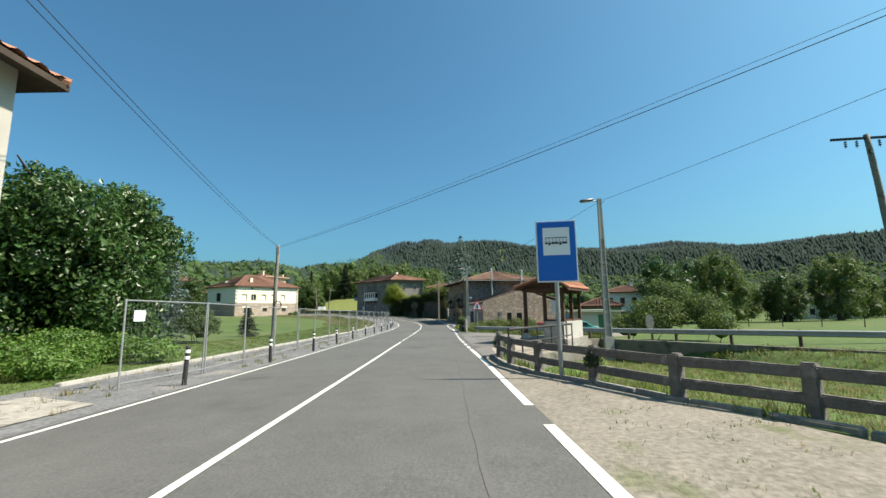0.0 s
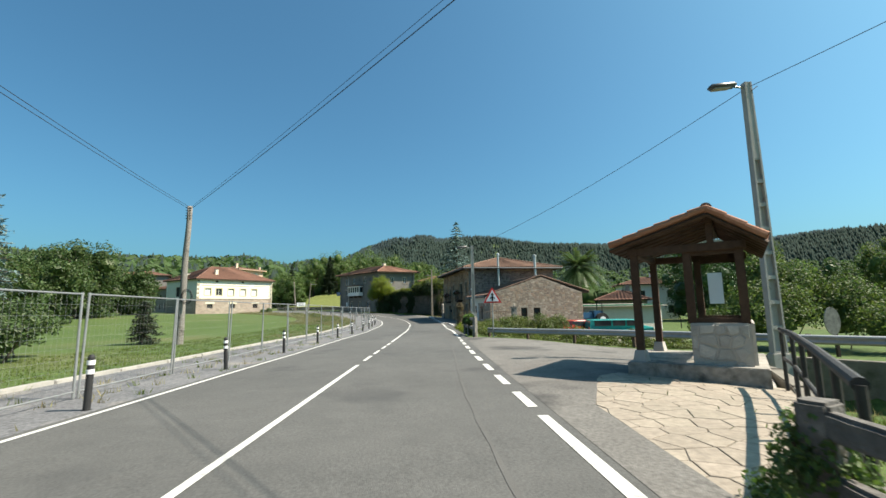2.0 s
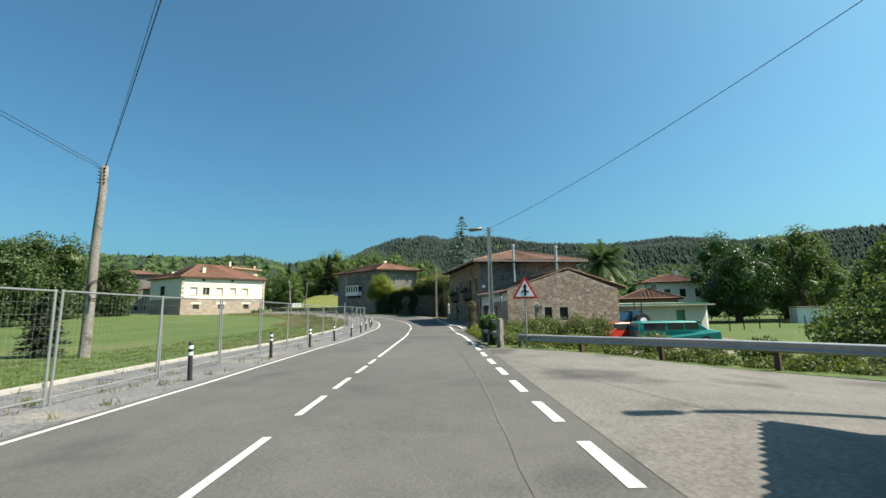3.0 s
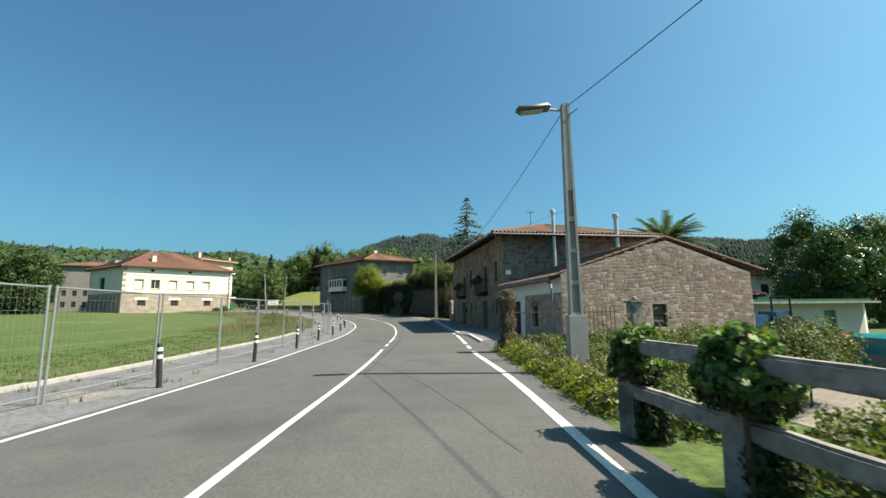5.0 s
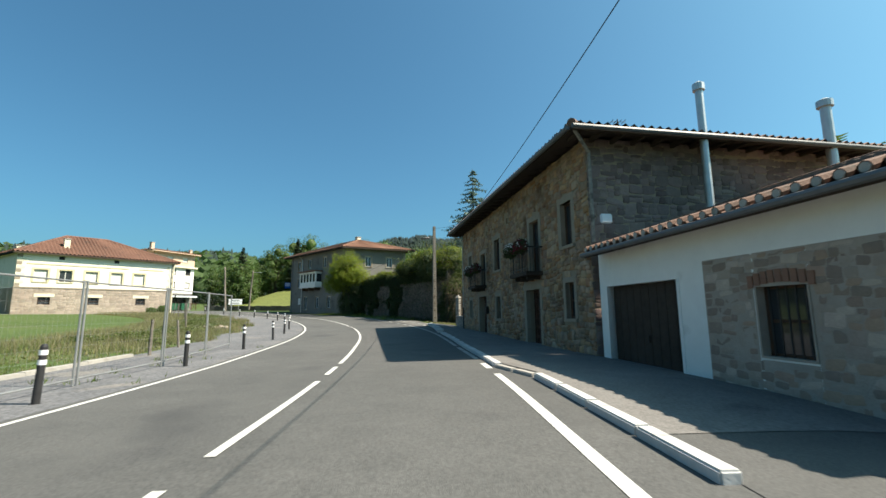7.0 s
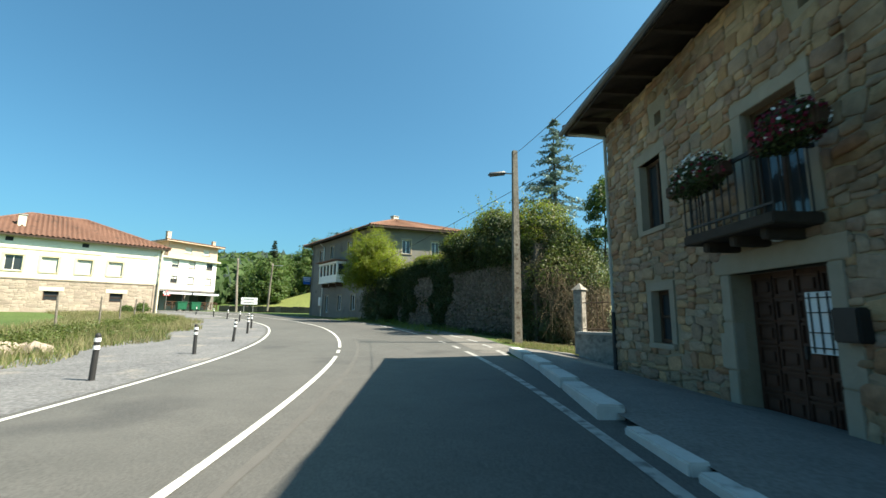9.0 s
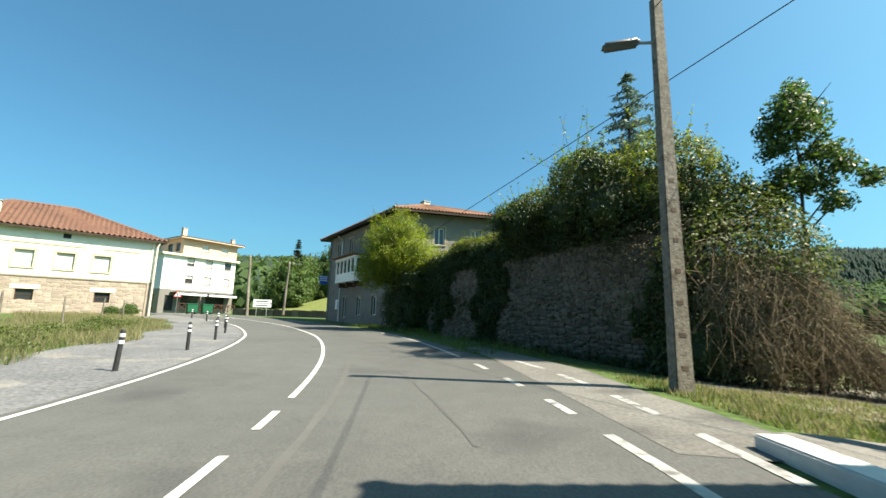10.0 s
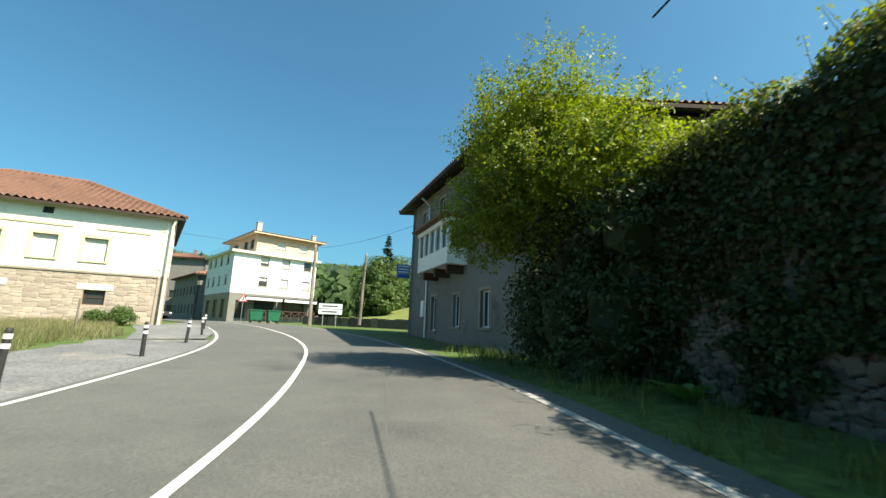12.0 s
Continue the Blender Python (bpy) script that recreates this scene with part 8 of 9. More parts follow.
grass("verge_dry_grass", scatter(9000, -1.6, 5, 78.0, 82.6, lambda x, y: (side_of_way(x, y) < -6.0), 0.12), 0.12, L_DRYGRASS, "dry yellow grass on the verge by the pole")
grass("fence_weeds", scatter(7000, 1.6, 7, 2, 15, lambda x, y: np.abs(inside(x, y, FIELD)) < 0.35, 0.06), 0.26, L_GRASS, "weeds under the fence rails")
grass("layby_weeds", scatter(6000, 1.5, 10, 24, 36.5, lambda x, y: np.abs(inside(x, y, YARD)) < 0.7, 0.08), 0.3, L_GRASS, "weeds along the lay-by edge")


verge_t = lambda x, y: (side_of_way(x, y) < -3.9) & (inside(x, y, FIELD) < 0.05)
grass("verge_tufts", scatter(600, 1.6, 5.0, -4, 9.5, verge_t, 0.12), 0.05, L_DRYGRASS, "sparse dry tufts on the gravel verge")
grass("verge_weeds", scatter(900, 1.6, 5.0, -4, 14, verge_t, 0.1), 0.05, L_GRASS, "sparse green weeds on the gravel verge")

# ---- woods on the hills ----
def wood(name, n, az0, az1, f0, f1, h0, h1, kind_, material, label, seed, power=0.5, clumps=60):
    r = np.random.default_rng(seed)
    az = np.radians(r.uniform(az0, az1, n))
    f = f0 + (f1 - f0) * r.uniform(0, 1, n) ** power
    far = np.interp(np.degrees(az), [-180, -24, -13, -7, 180], [400, 400, 620, 950, 950])
    x, y = np.sin(az) * f * far, 45 + np.cos(az) * f * far
    ok = (np.hypot(x + 45, y - 100) > 22) & (side_of_way(x, y) ** 2 > 24 ** 2) & ~((x > -56) & (x < 6) & (y < 168))
    x, y = x[ok], y[ok]
    n = len(x)
    z = land(x, y)
    h = r.uniform(h0, h1, n)
    if kind_ == "pine":
        ring, V, F = 5, [], []
        levels = [(0.12, 0.20), (0.5, 0.15), (0.52, 0.10), (1.0, 0.0)]
        a = np.arange(ring) * 2 * np.pi / ring
        tv = np.vstack([np.column_stack([np.cos(a + i) * rr, np.sin(a + i) * rr, np.full(ring, zz)]) for i, (zz, rr) in enumerate(levels[:3])] + [[[0, 0, 1.0]]])
        tf = [(i, (i + 1) % ring, ring + (i + 1) % ring) for i in range(ring)] + [(i, ring + (i + 1) % ring, ring + i) for i in range(ring)]
        tf += [(2 * ring + i, 2 * ring + (i + 1) % ring, 3 * ring) for i in range(ring)] + [(ring + i, ring + (i + 1) % ring, 3 * ring) for i in range(ring)]
    else:
        bm = B()
        bmesh.ops.create_icosphere(bm, subdivisions=1, radius=1.0)
        for v in bm.verts:
            v.co *= 1 + 0.35 * noise.noise(v.co * 2.2)
        bm.verts.index_update()
        tv = np.array([(v.co.x * 0.34, v.co.y * 0.34, 0.50 + v.co.z * 0.40) for v in bm.verts])
        tf = [tuple(v.index for v in f_.verts) for f_ in bm.faces]
        bm.free()
        dd = r.normal(size=(clumps, 3))
        dd /= np.linalg.norm(dd, axis=1)[:, None]
        cc = dd * np.array((0.40, 0.40, 0.46)) * r.uniform(0.82, 1.12, clumps)[:, None] + np.array((0, 0, 0.52))
        ta = np.cross(dd + 0.7 * r.normal(size=(clumps, 3)), r.normal(size=(clumps, 3)))
        ta /= np.linalg.norm(ta, axis=1)[:, None]
        tb = np.cross(dd, ta)
        sz = r.uniform(0.07, 0.15, clumps)[:, None] * (60 / clumps) ** 0.5
        k0 = len(tv)
        tv = np.vstack([tv] + [cc[j] + np.array((ta[j] * sz[j] + tb[j] * 0.1 * sz[j], tb[j] * sz[j], -ta[j] * sz[j], -tb[j] * sz[j])) for j in range(clumps)])
        for j in range(clumps):
            q = k0 + 4 * j
            tf += [(q, q + 1, q + 2), (q, q + 2, q + 3)]
    rot = r.uniform(0, 6.283, n)
    c, s = np.cos(rot), np.sin(rot)
    wid = h * r.uniform(0.8, 1.25, n)
    V = np.stack([x[:, None] + wid[:, None] * (tv[None, :, 0] * c[:, None] - tv[None, :, 1] * s[:, None]),
                  y[:, None] + wid[:, None] * (tv[None, :, 0] * s[:, None] + tv[None, :, 1] * c[:, None]),
                  z[:, None] - 0.5 + h[:, None] * tv[None, :, 2]], 2).reshape(-1, 3)
    F = (np.array(tf)[None] + (np.arange(n) * len(tv))[:, None, None]).reshape(-1, 3)
    ob = new(name, fast_mesh(name, V, F, material))
    return tagged(ob, label, "forest", kind="stuff")


# pines of the hills wear haze-tinted colours; the broadleaf woods do not
wood("pine_plantation", 13000, -12, 75, 0.80, 1.03, 9, 15, "pine", L_PINE_HAZED, "pine plantation over the ridge, tinted pale blue-green for haze", 3)
wood("pine_plantation", 4200, -80, -10, 0.72, 1.03, 9, 16, "pine", L_PINE_HAZED, "pines along the near ridge, tinted pale blue-green for haze", 4)
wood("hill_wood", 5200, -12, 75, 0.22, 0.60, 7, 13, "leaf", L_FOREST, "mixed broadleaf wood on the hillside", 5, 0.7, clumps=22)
wood("hill_pines", 2200, -12, 75, 0.30, 0.80, 8, 14, "pine", L_FARWOOD_HAZED, "scattered pines in the hillside wood", 9, 0.7)
wood("upper_wood", 15000, -12, 75, 0.48, 0.86, 7.5, 13, "pine", L_FARWOOD_HAZED, "conifer wood on the upper slopes, tinted blue-green for haze", 8, 0.8)
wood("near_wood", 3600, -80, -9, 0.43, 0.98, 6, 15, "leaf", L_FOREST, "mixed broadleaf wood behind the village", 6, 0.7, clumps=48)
wood("near_pines", 700, -80, -9, 0.45, 0.9, 10, 18, "pine", L_FARWOOD_HAZED, "conifers among the broadleaf wood, tinted blue-green for haze", 10, 0.7)


# ---- pavement, kerbs and garden wall by the farmhouse ----
def kerb_run(s0, s1, off, length, w, h, material, label, category="kerb", bury=0.15):
    """Kerb stones laid end to end along the way."""
    t = thing("kerb", label, category, kind="structure")
    n = int((s1 - s0) / length)
    for i in range(n):
        sm = s0 + (i + 0.5) * length
        o = off(sm) if callable(off) else off
        c = at_way(sm, o)
        bm = box(B(), (0, 0, 0), (w, length - 0.015, h + bury), 0, 0.018)
        ob = part("kerb_stone", bm, material, t)
        o2 = off(sm + 0.3) if callable(off) else off
        a, b = at_way(sm, o), at_way(sm + 0.3, o2)
        ob.matrix_basis = pose(c.x, c.y, c.z + (h - bury) / 2, 0, 0, ang_of(a, b) - 90 + random.uniform(-0.4, 0.4))
    return t


kerb_o = lambda s: -float(np.interp(s, [50, 56, 57.4, 63, 68.2, 69.4, 71.9, 74.4, 76.8, 80], [3.95, 3.97, 3.6, 3.75, 3.95, 4.02, 4.4, 4.8, 5.15, 5.5]))
kerb_run(51.0, 55.9, kerb_o, 1.2, 0.17, 0.11, KERBPAINT, "white painted kerb before the garage")
kerb_run(55.9, 57.4, kerb_o, 0.75, 0.22, 0.075, KERB_PALE, "low dropped kerb between garage and farmhouse")
kerb_run(57.4, 69.2, kerb_o, 1.15, 0.19, 0.10, KERBPAINT, "white painted kerb before the farmhouse")
kerb_run(69.3, 76.8, kerb_o, 1.85, 0.32, 0.16, KERBPAINT, "high white kerb at the end of the pavement")
kerb_run(10, 62, 6.52, 2.0, 0.18, 0.10, KERB_PALE, "pale concrete kerb at the meadow edge")
ribbon("pavement", PAVING, 52.2, 76.8, lambda s: -float(np.interp(s, [49, 60, 80], [8.05, 7.5, 6.9])), lambda s: kerb_o(s) - 0.05, lambda s: 0.025 + 0.068 * float(np.interp(s, [52.2, 54], [0, 1])), "grey concrete pavement along the farmhouse", "pavement")

outline_ground("forecourt", ASPHALT, [(1.2, 43.8), (1.45, 46.0), (2.2, 47.2), (4.4, 47.6), (4.35, 51.0), (3.95, 55.0), (3.5, 59.3), (1.2, 60.4), (1.3, 52)], 0.018, "grey asphalt forecourt before the garage", "pavement")
outline_ground("house_apron", GRAVEL, HOUSE_APRON, 0.018, "grey gravel apron before the corner of the white house", "shoulder")
outline_ground("kerb_end_apron", APRON, [(-0.6, 77.2), (-1.2, 79.4), (-1.55, 80.4), (-2.2, 83.4), (-3.6, 86.2), (-5.2, 88.2), (-5.6, 88.0), (-4.4, 85.0), (-3.0, 80.4), (-2.2, 77.4)], 0.016, "worn pale asphalt edge by the pole", "pavement")
outline_ground("concrete_strip", CONCRETE_OLD, [(-6.1, 2.0), (-6.0, 7.6), (-8.0, 8.6), (-9.2, 5.0), (-9.0, 2.0)], 0.03, "pale broken concrete strip by the fence end", "pavement")
gw_ = thing("garden_boundary", "low stained concrete wall with an iron railing and pier", "wall", kind="structure")
ga, gb = (0.75, 77.7), (2.9, 75.6)
part("low_wall", box(B(), ((ga[0] + gb[0]) / 2, (ga[1] + gb[1]) / 2, 0.1), (dist2(ga, gb) + 0.2, 0.3, 1.0), ang_of(ga, gb), 0.02), CONCRETE_OLD, gw_)
part("coping", box(B(), ((ga[0] + gb[0]) / 2, (ga[1] + gb[1]) / 2, 0.63), (dist2(ga, gb) + 0.3, 0.38, 0.08), ang_of(ga, gb), 0.02), CONCRETE, gw_)
pier = part("pier", box(B(), (0.72, 77.9, 0.95), (0.28, 0.28, 1.9), ang_of(ga, gb), 0.02), CONCRETE_OLD, gw_)
bm = B()
bmesh.ops.create_cone(bm, cap_ends=True, segments=4, radius1=0.25, radius2=0.02, depth=0.2, matrix=pose(0.72, 77.9, 1.99, 0, 0, ang_of(ga, gb) + 45))
part("pier_cap", bm, CONCRETE_OLD, pier)
for i in range(17):
    t = (i + 0.7) / 17.5
    x, y = ga[0] + (gb[0] - ga[0]) * t, ga[1] + (gb[1] - ga[1]) * t
    bm = B()
    rod(bm, (x, y, 0.65), (x, y, 1.62), 0.011, 0.011, 6)
    rod(bm, (x, y, 1.62), (x, y, 1.72), 0.02, 0.002, 6)
    part("bar", bm, RUST, gw_)
for z in (0.75, 1.5):
    part("rail", tube(B(), [(ga[0], ga[1], z), (gb[0], gb[1], z)], 0.014, 6), RUST, gw_)

# iron railing before the barn
br = thing("iron_railing", "tall rusty iron railing on a low wall before the barn", "fence")
ra, rb = (1.95, 47.3), (5.55, 47.65)
part("low_wall", box(B(), ((ra[0] + rb[0]) / 2, 47.45, -0.25), (dist2(ra, rb), 0.25, 0.8), ang_of(ra, rb), 0.02), CONCRETE_OLD, br)
for i in range(24):
    t = (i + 0.5) / 24
    x, y = ra[0] + (rb[0] - ra[0]) * t, ra[1] + (rb[1] - ra[1]) * t
    bm = B()
    rod(bm, (x, y, 0.1), (x, y, 1.18 + 0.03 * math.sin(i * 3)), 0.012, 0.010, 6)
    part("bar", bm, RUST, br)
for z in (0.25, 1.0):
    part("rail", tube(B(), [(ra[0], ra[1], z), (rb[0], rb[1], z)], 0.014, 6), RUST, br)
gp = thing("gate_pillar", "grey gate pillar with a sagging cap stone", "pillar")
part("shaft", box(B(), (6.2, 47.7, 0.3), (0.40, 0.40, 2.0), 4, 0.03), CONCRETE_OLD, gp)
part("cap", box(B(), (6.2, 47.7, 1.33), (0.5, 0.5, 0.07), 4, 0.02), CONCRETE_OLD, gp)
bm = B()
bmesh.ops.create_icosphere(bm, subdivisions=2, radius=0.09, matrix=Matrix.Translation((6.2, 47.65, 1.43)))
part("finial", bm, CONCRETE_OLD, gp)

# shed, cars and tractor in the yard
shed = thing("open_shed", "low cream shed with a green corrugated roof edge", "shed")
sa, sb = (14.0, 53.5), (23.2, 56.7)
s_an = ang_of(sa, sb)
wall("wall", (sa[0] + 0.0, sa[1] + 0.0), s_an, dist2(sa, sb), -1.4, 1.25, 0.2, [(6.2, 7.2, -1.2, 0.85)], GREYCREAM, shed)
wpart("door", [(6.7, -0.2, 1.0, 2.05, -0.16, -0.1)], sa, s_an, GREENBIN, shed, "green metal door")
ux, uy = math.cos(radians(s_an)), math.sin(radians(s_an))
part("side_wall", box(B(), (sb[0] - uy * 1.6, sb[1] + ux * 1.6, -0.1), (0.2, 3.2, 2.6), s_an), WHITEWASH, shed)
part("roof", box(B(), ((sa[0] + sb[0]) / 2 - uy * 1.4, (sa[1] + sb[1]) / 2 + ux * 1.4, 1.36), (dist2(sa, sb) + 0.8, 4.0, 0.1), s_an, 0.01, 3), CONCRETE_OLD, shed)
wpart("fascia", [(4.2, 1.36, dist2(sa, sb) + 0.8, 0.16, 0.42, 0.5)], sa, s_an, GREENBIN, shed, "faded green roof edge")
hut = thing("field_hut", "small white flat-roofed field hut", "shed")
hz = land1(46.1, 72.6)
part("body", box(B(), (46.1, 72.6, hz + 0.9), (3.4, 2.4, 2.0), -20, 0.02), WHITEWASH, hut)
part("roof", box(B(), (46.1, 72.6, hz + 1.95), (3.7, 2.7, 0.12), -20, 0.02), CONCRETE_OLD, hut)


def car(name, label, x, y, yaw, paint, L=4.1, W=1.68, H=1.42, van=False):
    """A parked car from its side profile, with glass, lights and wheels."""
    g = land1(x, y)
    t = thing(name, label, "car", (x, y, g), yaw)
    if van:
        prof = [(-L / 2, 0.35), (-L / 2, 0.95), (-L / 2 + 0.08, H - 0.08), (-L / 2 + 0.25, H), (L * 0.22, H), (L * 0.36, 1.0), (L / 2 - 0.05, 0.85), (L / 2, 0.35)]
    else:
        prof = [(-L / 2, 0.38), (-L / 2, 0.82), (-L / 2 + 0.25, 0.95), (-L / 2 + 0.55, H - 0.06), (-L * 0.25, H), (L * 0.08, H - 0.02), (L * 0.25, 0.93), (L / 2 - 0.12, 0.75), (L / 2, 0.38)]
    bm = B()
    rows = []
    for yy, k in ((-W / 2, 0.94), (-W / 2 + 0.08, 1.0), (W / 2 - 0.08, 1.0), (W / 2, 0.94)):
        rows.append([bm.verts.new((px_ * (1 if 0.3 < pz_ < 0.9 else 0.99), yy * (1.0 if pz_ < 1.0 else 0.88), 0.22 + (pz_ - 0.22) * k if pz_ > 0.5 else pz_)) for px_, pz_ in prof])
    n = len(prof)
    for a, b in zip(rows, rows[1:]):
        for i in range(n):
            bm.faces.new((a[i], a[(i + 1) % n], b[(i + 1) % n], b[i]))
    bm.faces.new(rows[0][::-1])
    bm.faces.new(rows[-1])
    bmesh.ops.recalc_face_normals(bm, faces=bm.faces[:])
    body = part("body", bm, paint, t)
    for sy in (-1, 1):
        for a, b in (((-L * 0.40, -L * 0.13), (-L * 0.11, L * 0.14)) if not van else ((-L * 0.42, -L * 0.16), (-L * 0.13, L * 0.06), (L * 0.09, L * 0.24))):
            part("side_window", box(B(), ((a + b) / 2, sy * (W / 2 * 0.93), (H + 0.9) / 2), (b - a, 0.03, (H - 0.9) * 0.72), 0, 0.01), GLASS, body)
        part("side_light", box(B(), (L / 2 - 0.08, sy * W * 0.36, 0.68), (0.1, 0.3, 0.16), 0, 0.02), SIGNWHITE, body)
        part("tail_light", box(B(), (-L / 2 + 0.02, sy * W * 0.38, 0.78), (0.06, 0.22, 0.2), 0, 0.02), SIGNRED, body)
    part("windscreen", box(B(), (L * 0.2 if not van else L * 0.3, 0, (H + 0.95) / 2), (0.03, W * 0.78, 0.5), 0, 0, 0, -55 if not van else -35), GLASS, body)
    for sx in (-0.3, 0.31):
        for sy in (-1, 1):
            bm = B()
            rod(bm, (sx * L, sy * (W / 2 - 0.16), 0.3), (sx * L, sy * (W / 2 + 0.01), 0.3), 0.3, 0.3, 18)
            wh = part("wheel", bm, TYRE, t)
            bm = B()
            rod(bm, (sx * L, sy * (W / 2), 0.3), (sx * L, sy * (W / 2 + 0.02), 0.3), 0.18, 0.17, 14)
            part("rim", bm, GALV, wh)
    return t


car("parked_van", "teal green van parked in the barn yard", 13.4, 44.4, -5, TEAL, 4.6, 1.75, 1.45, van=True)
car("parked_car", "old red hatchback parked in the barn yard", 11.5, 46.3, 18, REDCAR)
car("parked_car", "dark parked car far down the side street", -56.5, 117.5, 20, BLACK)
tr = thing("tractor", "small blue tractor by the shed", "tractor", (14.4, 52.4, land1(14.4, 52.4)), 10)
part("bonnet", box(B(), (-0.7, 0, 1.0), (1.3, 0.55, 0.6), 0, 0.05), BLUETRACTOR, tr)
part("cab", box(B(), (0.45, 0, 1.1), (1.0, 0.9, 0.7), 0, 0.05), BLUETRACTOR, tr)
part("roll_bar", tube(B(), [(0.8, -0.45, 1.2), (0.8, -0.45, 2.1), (0.8, 0.45, 2.1), (0.8, 0.45, 1.2)], 0.04, 8), BLACK, tr)
for x_, r_ in ((0.6, 0.62), (-1.1, 0.36)):
    for sy in (-1, 1):
        bm = B()
        rod(bm, (x_, sy * 0.5, r_), (x_, sy * 0.85, r_), r_, r_, 20)
        wh = part("wheel", bm, TYRE, tr)
        bm = B()
        rod(bm, (x_, sy * 0.86, r_), (x_, sy * 0.88, r_), r_ * 0.5, r_ * 0.5, 14)
        part("rim", bm, SIGNWHITE, wh)


def bin_(x, y, yaw):
    t = thing("waste_container", "green wheeled waste container at the roadside", "waste container", (x, y, land1(x, y)), yaw)
    bm = box(B(), (0, 0, 0.72), (1.3, 0.95, 1.0), 0, 0.05)
    for v in bm.verts:
        if v.co.z < 0.5:
            v.co.x *= 0.86
            v.co.y *= 0.8
    part("body", bm, GREENBIN, t)
    part("lid", box(B(), (0, 0, 1.27), (1.36, 1.0, 0.14), 0, 0.05), GREENBIN, t)
    for sx in (-1, 1):
        for sy in (-1, 1):
            part("wheel", rod(B(), (sx * 0.45, sy * 0.3 - 0.03, 0.12), (sx * 0.45, sy * 0.3 + 0.03, 0.12), 0.12, 0.12, 12), TYRE, t)
    return t


bin_(-45.6, 121.6, 55)
bin_(-44.4, 122.8, 58)

# low stone wall beyond the junction
lw = thing("low_wall", "low mossy stone wall beyond the junction", "wall", kind="structure")
bm = B()
for i in range(22):
    x, y = -41 + i * 0.95, 124.2 - i * 0.16
    box(bm, (x, y, land1(x, y) + 0.35 + 0.04 * math.sin(i * 2)), (0.97, 0.45, 1.0), -9, 0.04)
part("stonework", bm, MOSSSTONE, lw)

# stakes of the old meadow fence, and a heap of stones by the bend
for x, y, h in ((-9.6, 61.5, 1.1), (-10.3, 64.2, 1.0), (-12.4, 66.5, 1.0), (-16.6, 75.5, 1.7), (-19.5, 80.5, 1.6), (-22.5, 85.5, 1.6), (-26.0, 90.5, 1.5), (-29.5, 95.5, 1.5), (-32.2, 99.5, 1.4)):
    g = land1(x, y)
    bm = B()
    rod(bm, (x, y, g - 0.2), (x + random.uniform(-0.12, 0.12), y, g + h), 0.05, 0.04, 7)
    solo("fence_stake", bm, WOOD_POLE, "grey weathered fence stake in long grass", "fence stake", group="meadow fence stakes")
heap = thing("stone_heap", "heap of pale broken stones in the grass", "stones")
for i in range(9):
    x, y = -14.6 + random.uniform(-0.8, 0.8), 75.2 + random.uniform(-0.7, 0.7)
    bm = B()
    bmesh.ops.create_icosphere(bm, subdivisions=1, radius=random.uniform(0.15, 0.34))
    for v in bm.verts:
        v.co *= 1 + 0.35 * noise.noise(v.co * 4 + Vector((i, 0, 0)))
        v.co.z *= 0.7
    bmesh.ops.translate(bm, verts=bm.verts[:], vec=(x, y, land1(x, y) + 0.15))
    part("stone", bm, PINKSTONE, heap)
# posts and wire along the far field
for i in range(26):
    x, y = 26 + i * 2.6, 58 + 6 * math.sin(i * 0.4) - i * 0.5
    g = land1(x, y)
    solo("field_post", rod(B(), (x, y, g - 0.2), (x + random.uniform(-0.15, 0.15), y, g + 1.15), 0.06, 0.05, 6), WOOD_EAVE, "dark wooden post of the field fence", "fence post", group="field fence posts")
outline_ground("field_lane", APRON, [(8.6, 33.5), (11.2, 30.0), (13.2, 26.8), (15.2, 23.6), (19.5, 18.2), (28, 9), (31, 11), (22, 20.5), (17.6, 25.6), (15.6, 29), (13.0, 33), (10.5, 37), (8, 40), (6.5, 38)], 0.02, "narrow grey lane behind the guard rail", "road", 0.8)
outline_ground("barn_yard", EARTH, [(6.5, 38.4), (8.0, 40.4), (10.5, 37.4), (18, 42), (20, 50), (14, 53), (6, 50.5), (6, 46)], 0.015, "trodden earth yard by the barn", "yard", 0.8)


# ---- stones, flags and other single pieces ----
def stone_block(seed):
    """One rough-faced stone of unit size, its face at -y: an uneven eight-sided outline, split face."""
    r = np.random.default_rng(seed)
    cut = r.uniform(0.04, 0.24, 8) * np.where(r.uniform(size=8) < 0.3, 1.7, 1.0)
    ring = [(-0.5 + cut[0], -0.5), (0.5 - cut[1], -0.5), (0.5, -0.5 + cut[2]), (0.5, 0.5 - cut[3]), (0.5 - cut[4], 0.5), (-0.5 + cut[5], 0.5), (-0.5, 0.5 - cut[6]), (-0.5, -0.5 + cut[7])]
    ring = [(a + r.uniform(-0.06, 0.06), b + r.uniform(-0.10, 0.10)) for a, b in ring]
    k = [r.uniform(0.84, 0.95) for _ in ring]
    V = [(a, 0.0, b) for a, b in ring] + [(a * 0.97, -0.7, b * 0.96) for a, b in ring] + [(a * q, -1 + r.uniform(-0.25, 0.25), b * q * 0.95) for (a, b), q in zip(ring, k)]
    F = []
    for s in (0, 8):
        for i in range(8):
            F.append((s + i, s + (i + 1) % 8, s + 8 + (i + 1) % 8, s + 8 + i))
    for i in (1, 3, 5):
        F.append((16, 16 + i, 17 + i, 18 + i))
    return np.array(V), np.array(F)


BLOCKS = [stone_block(s) for s in range(14)]


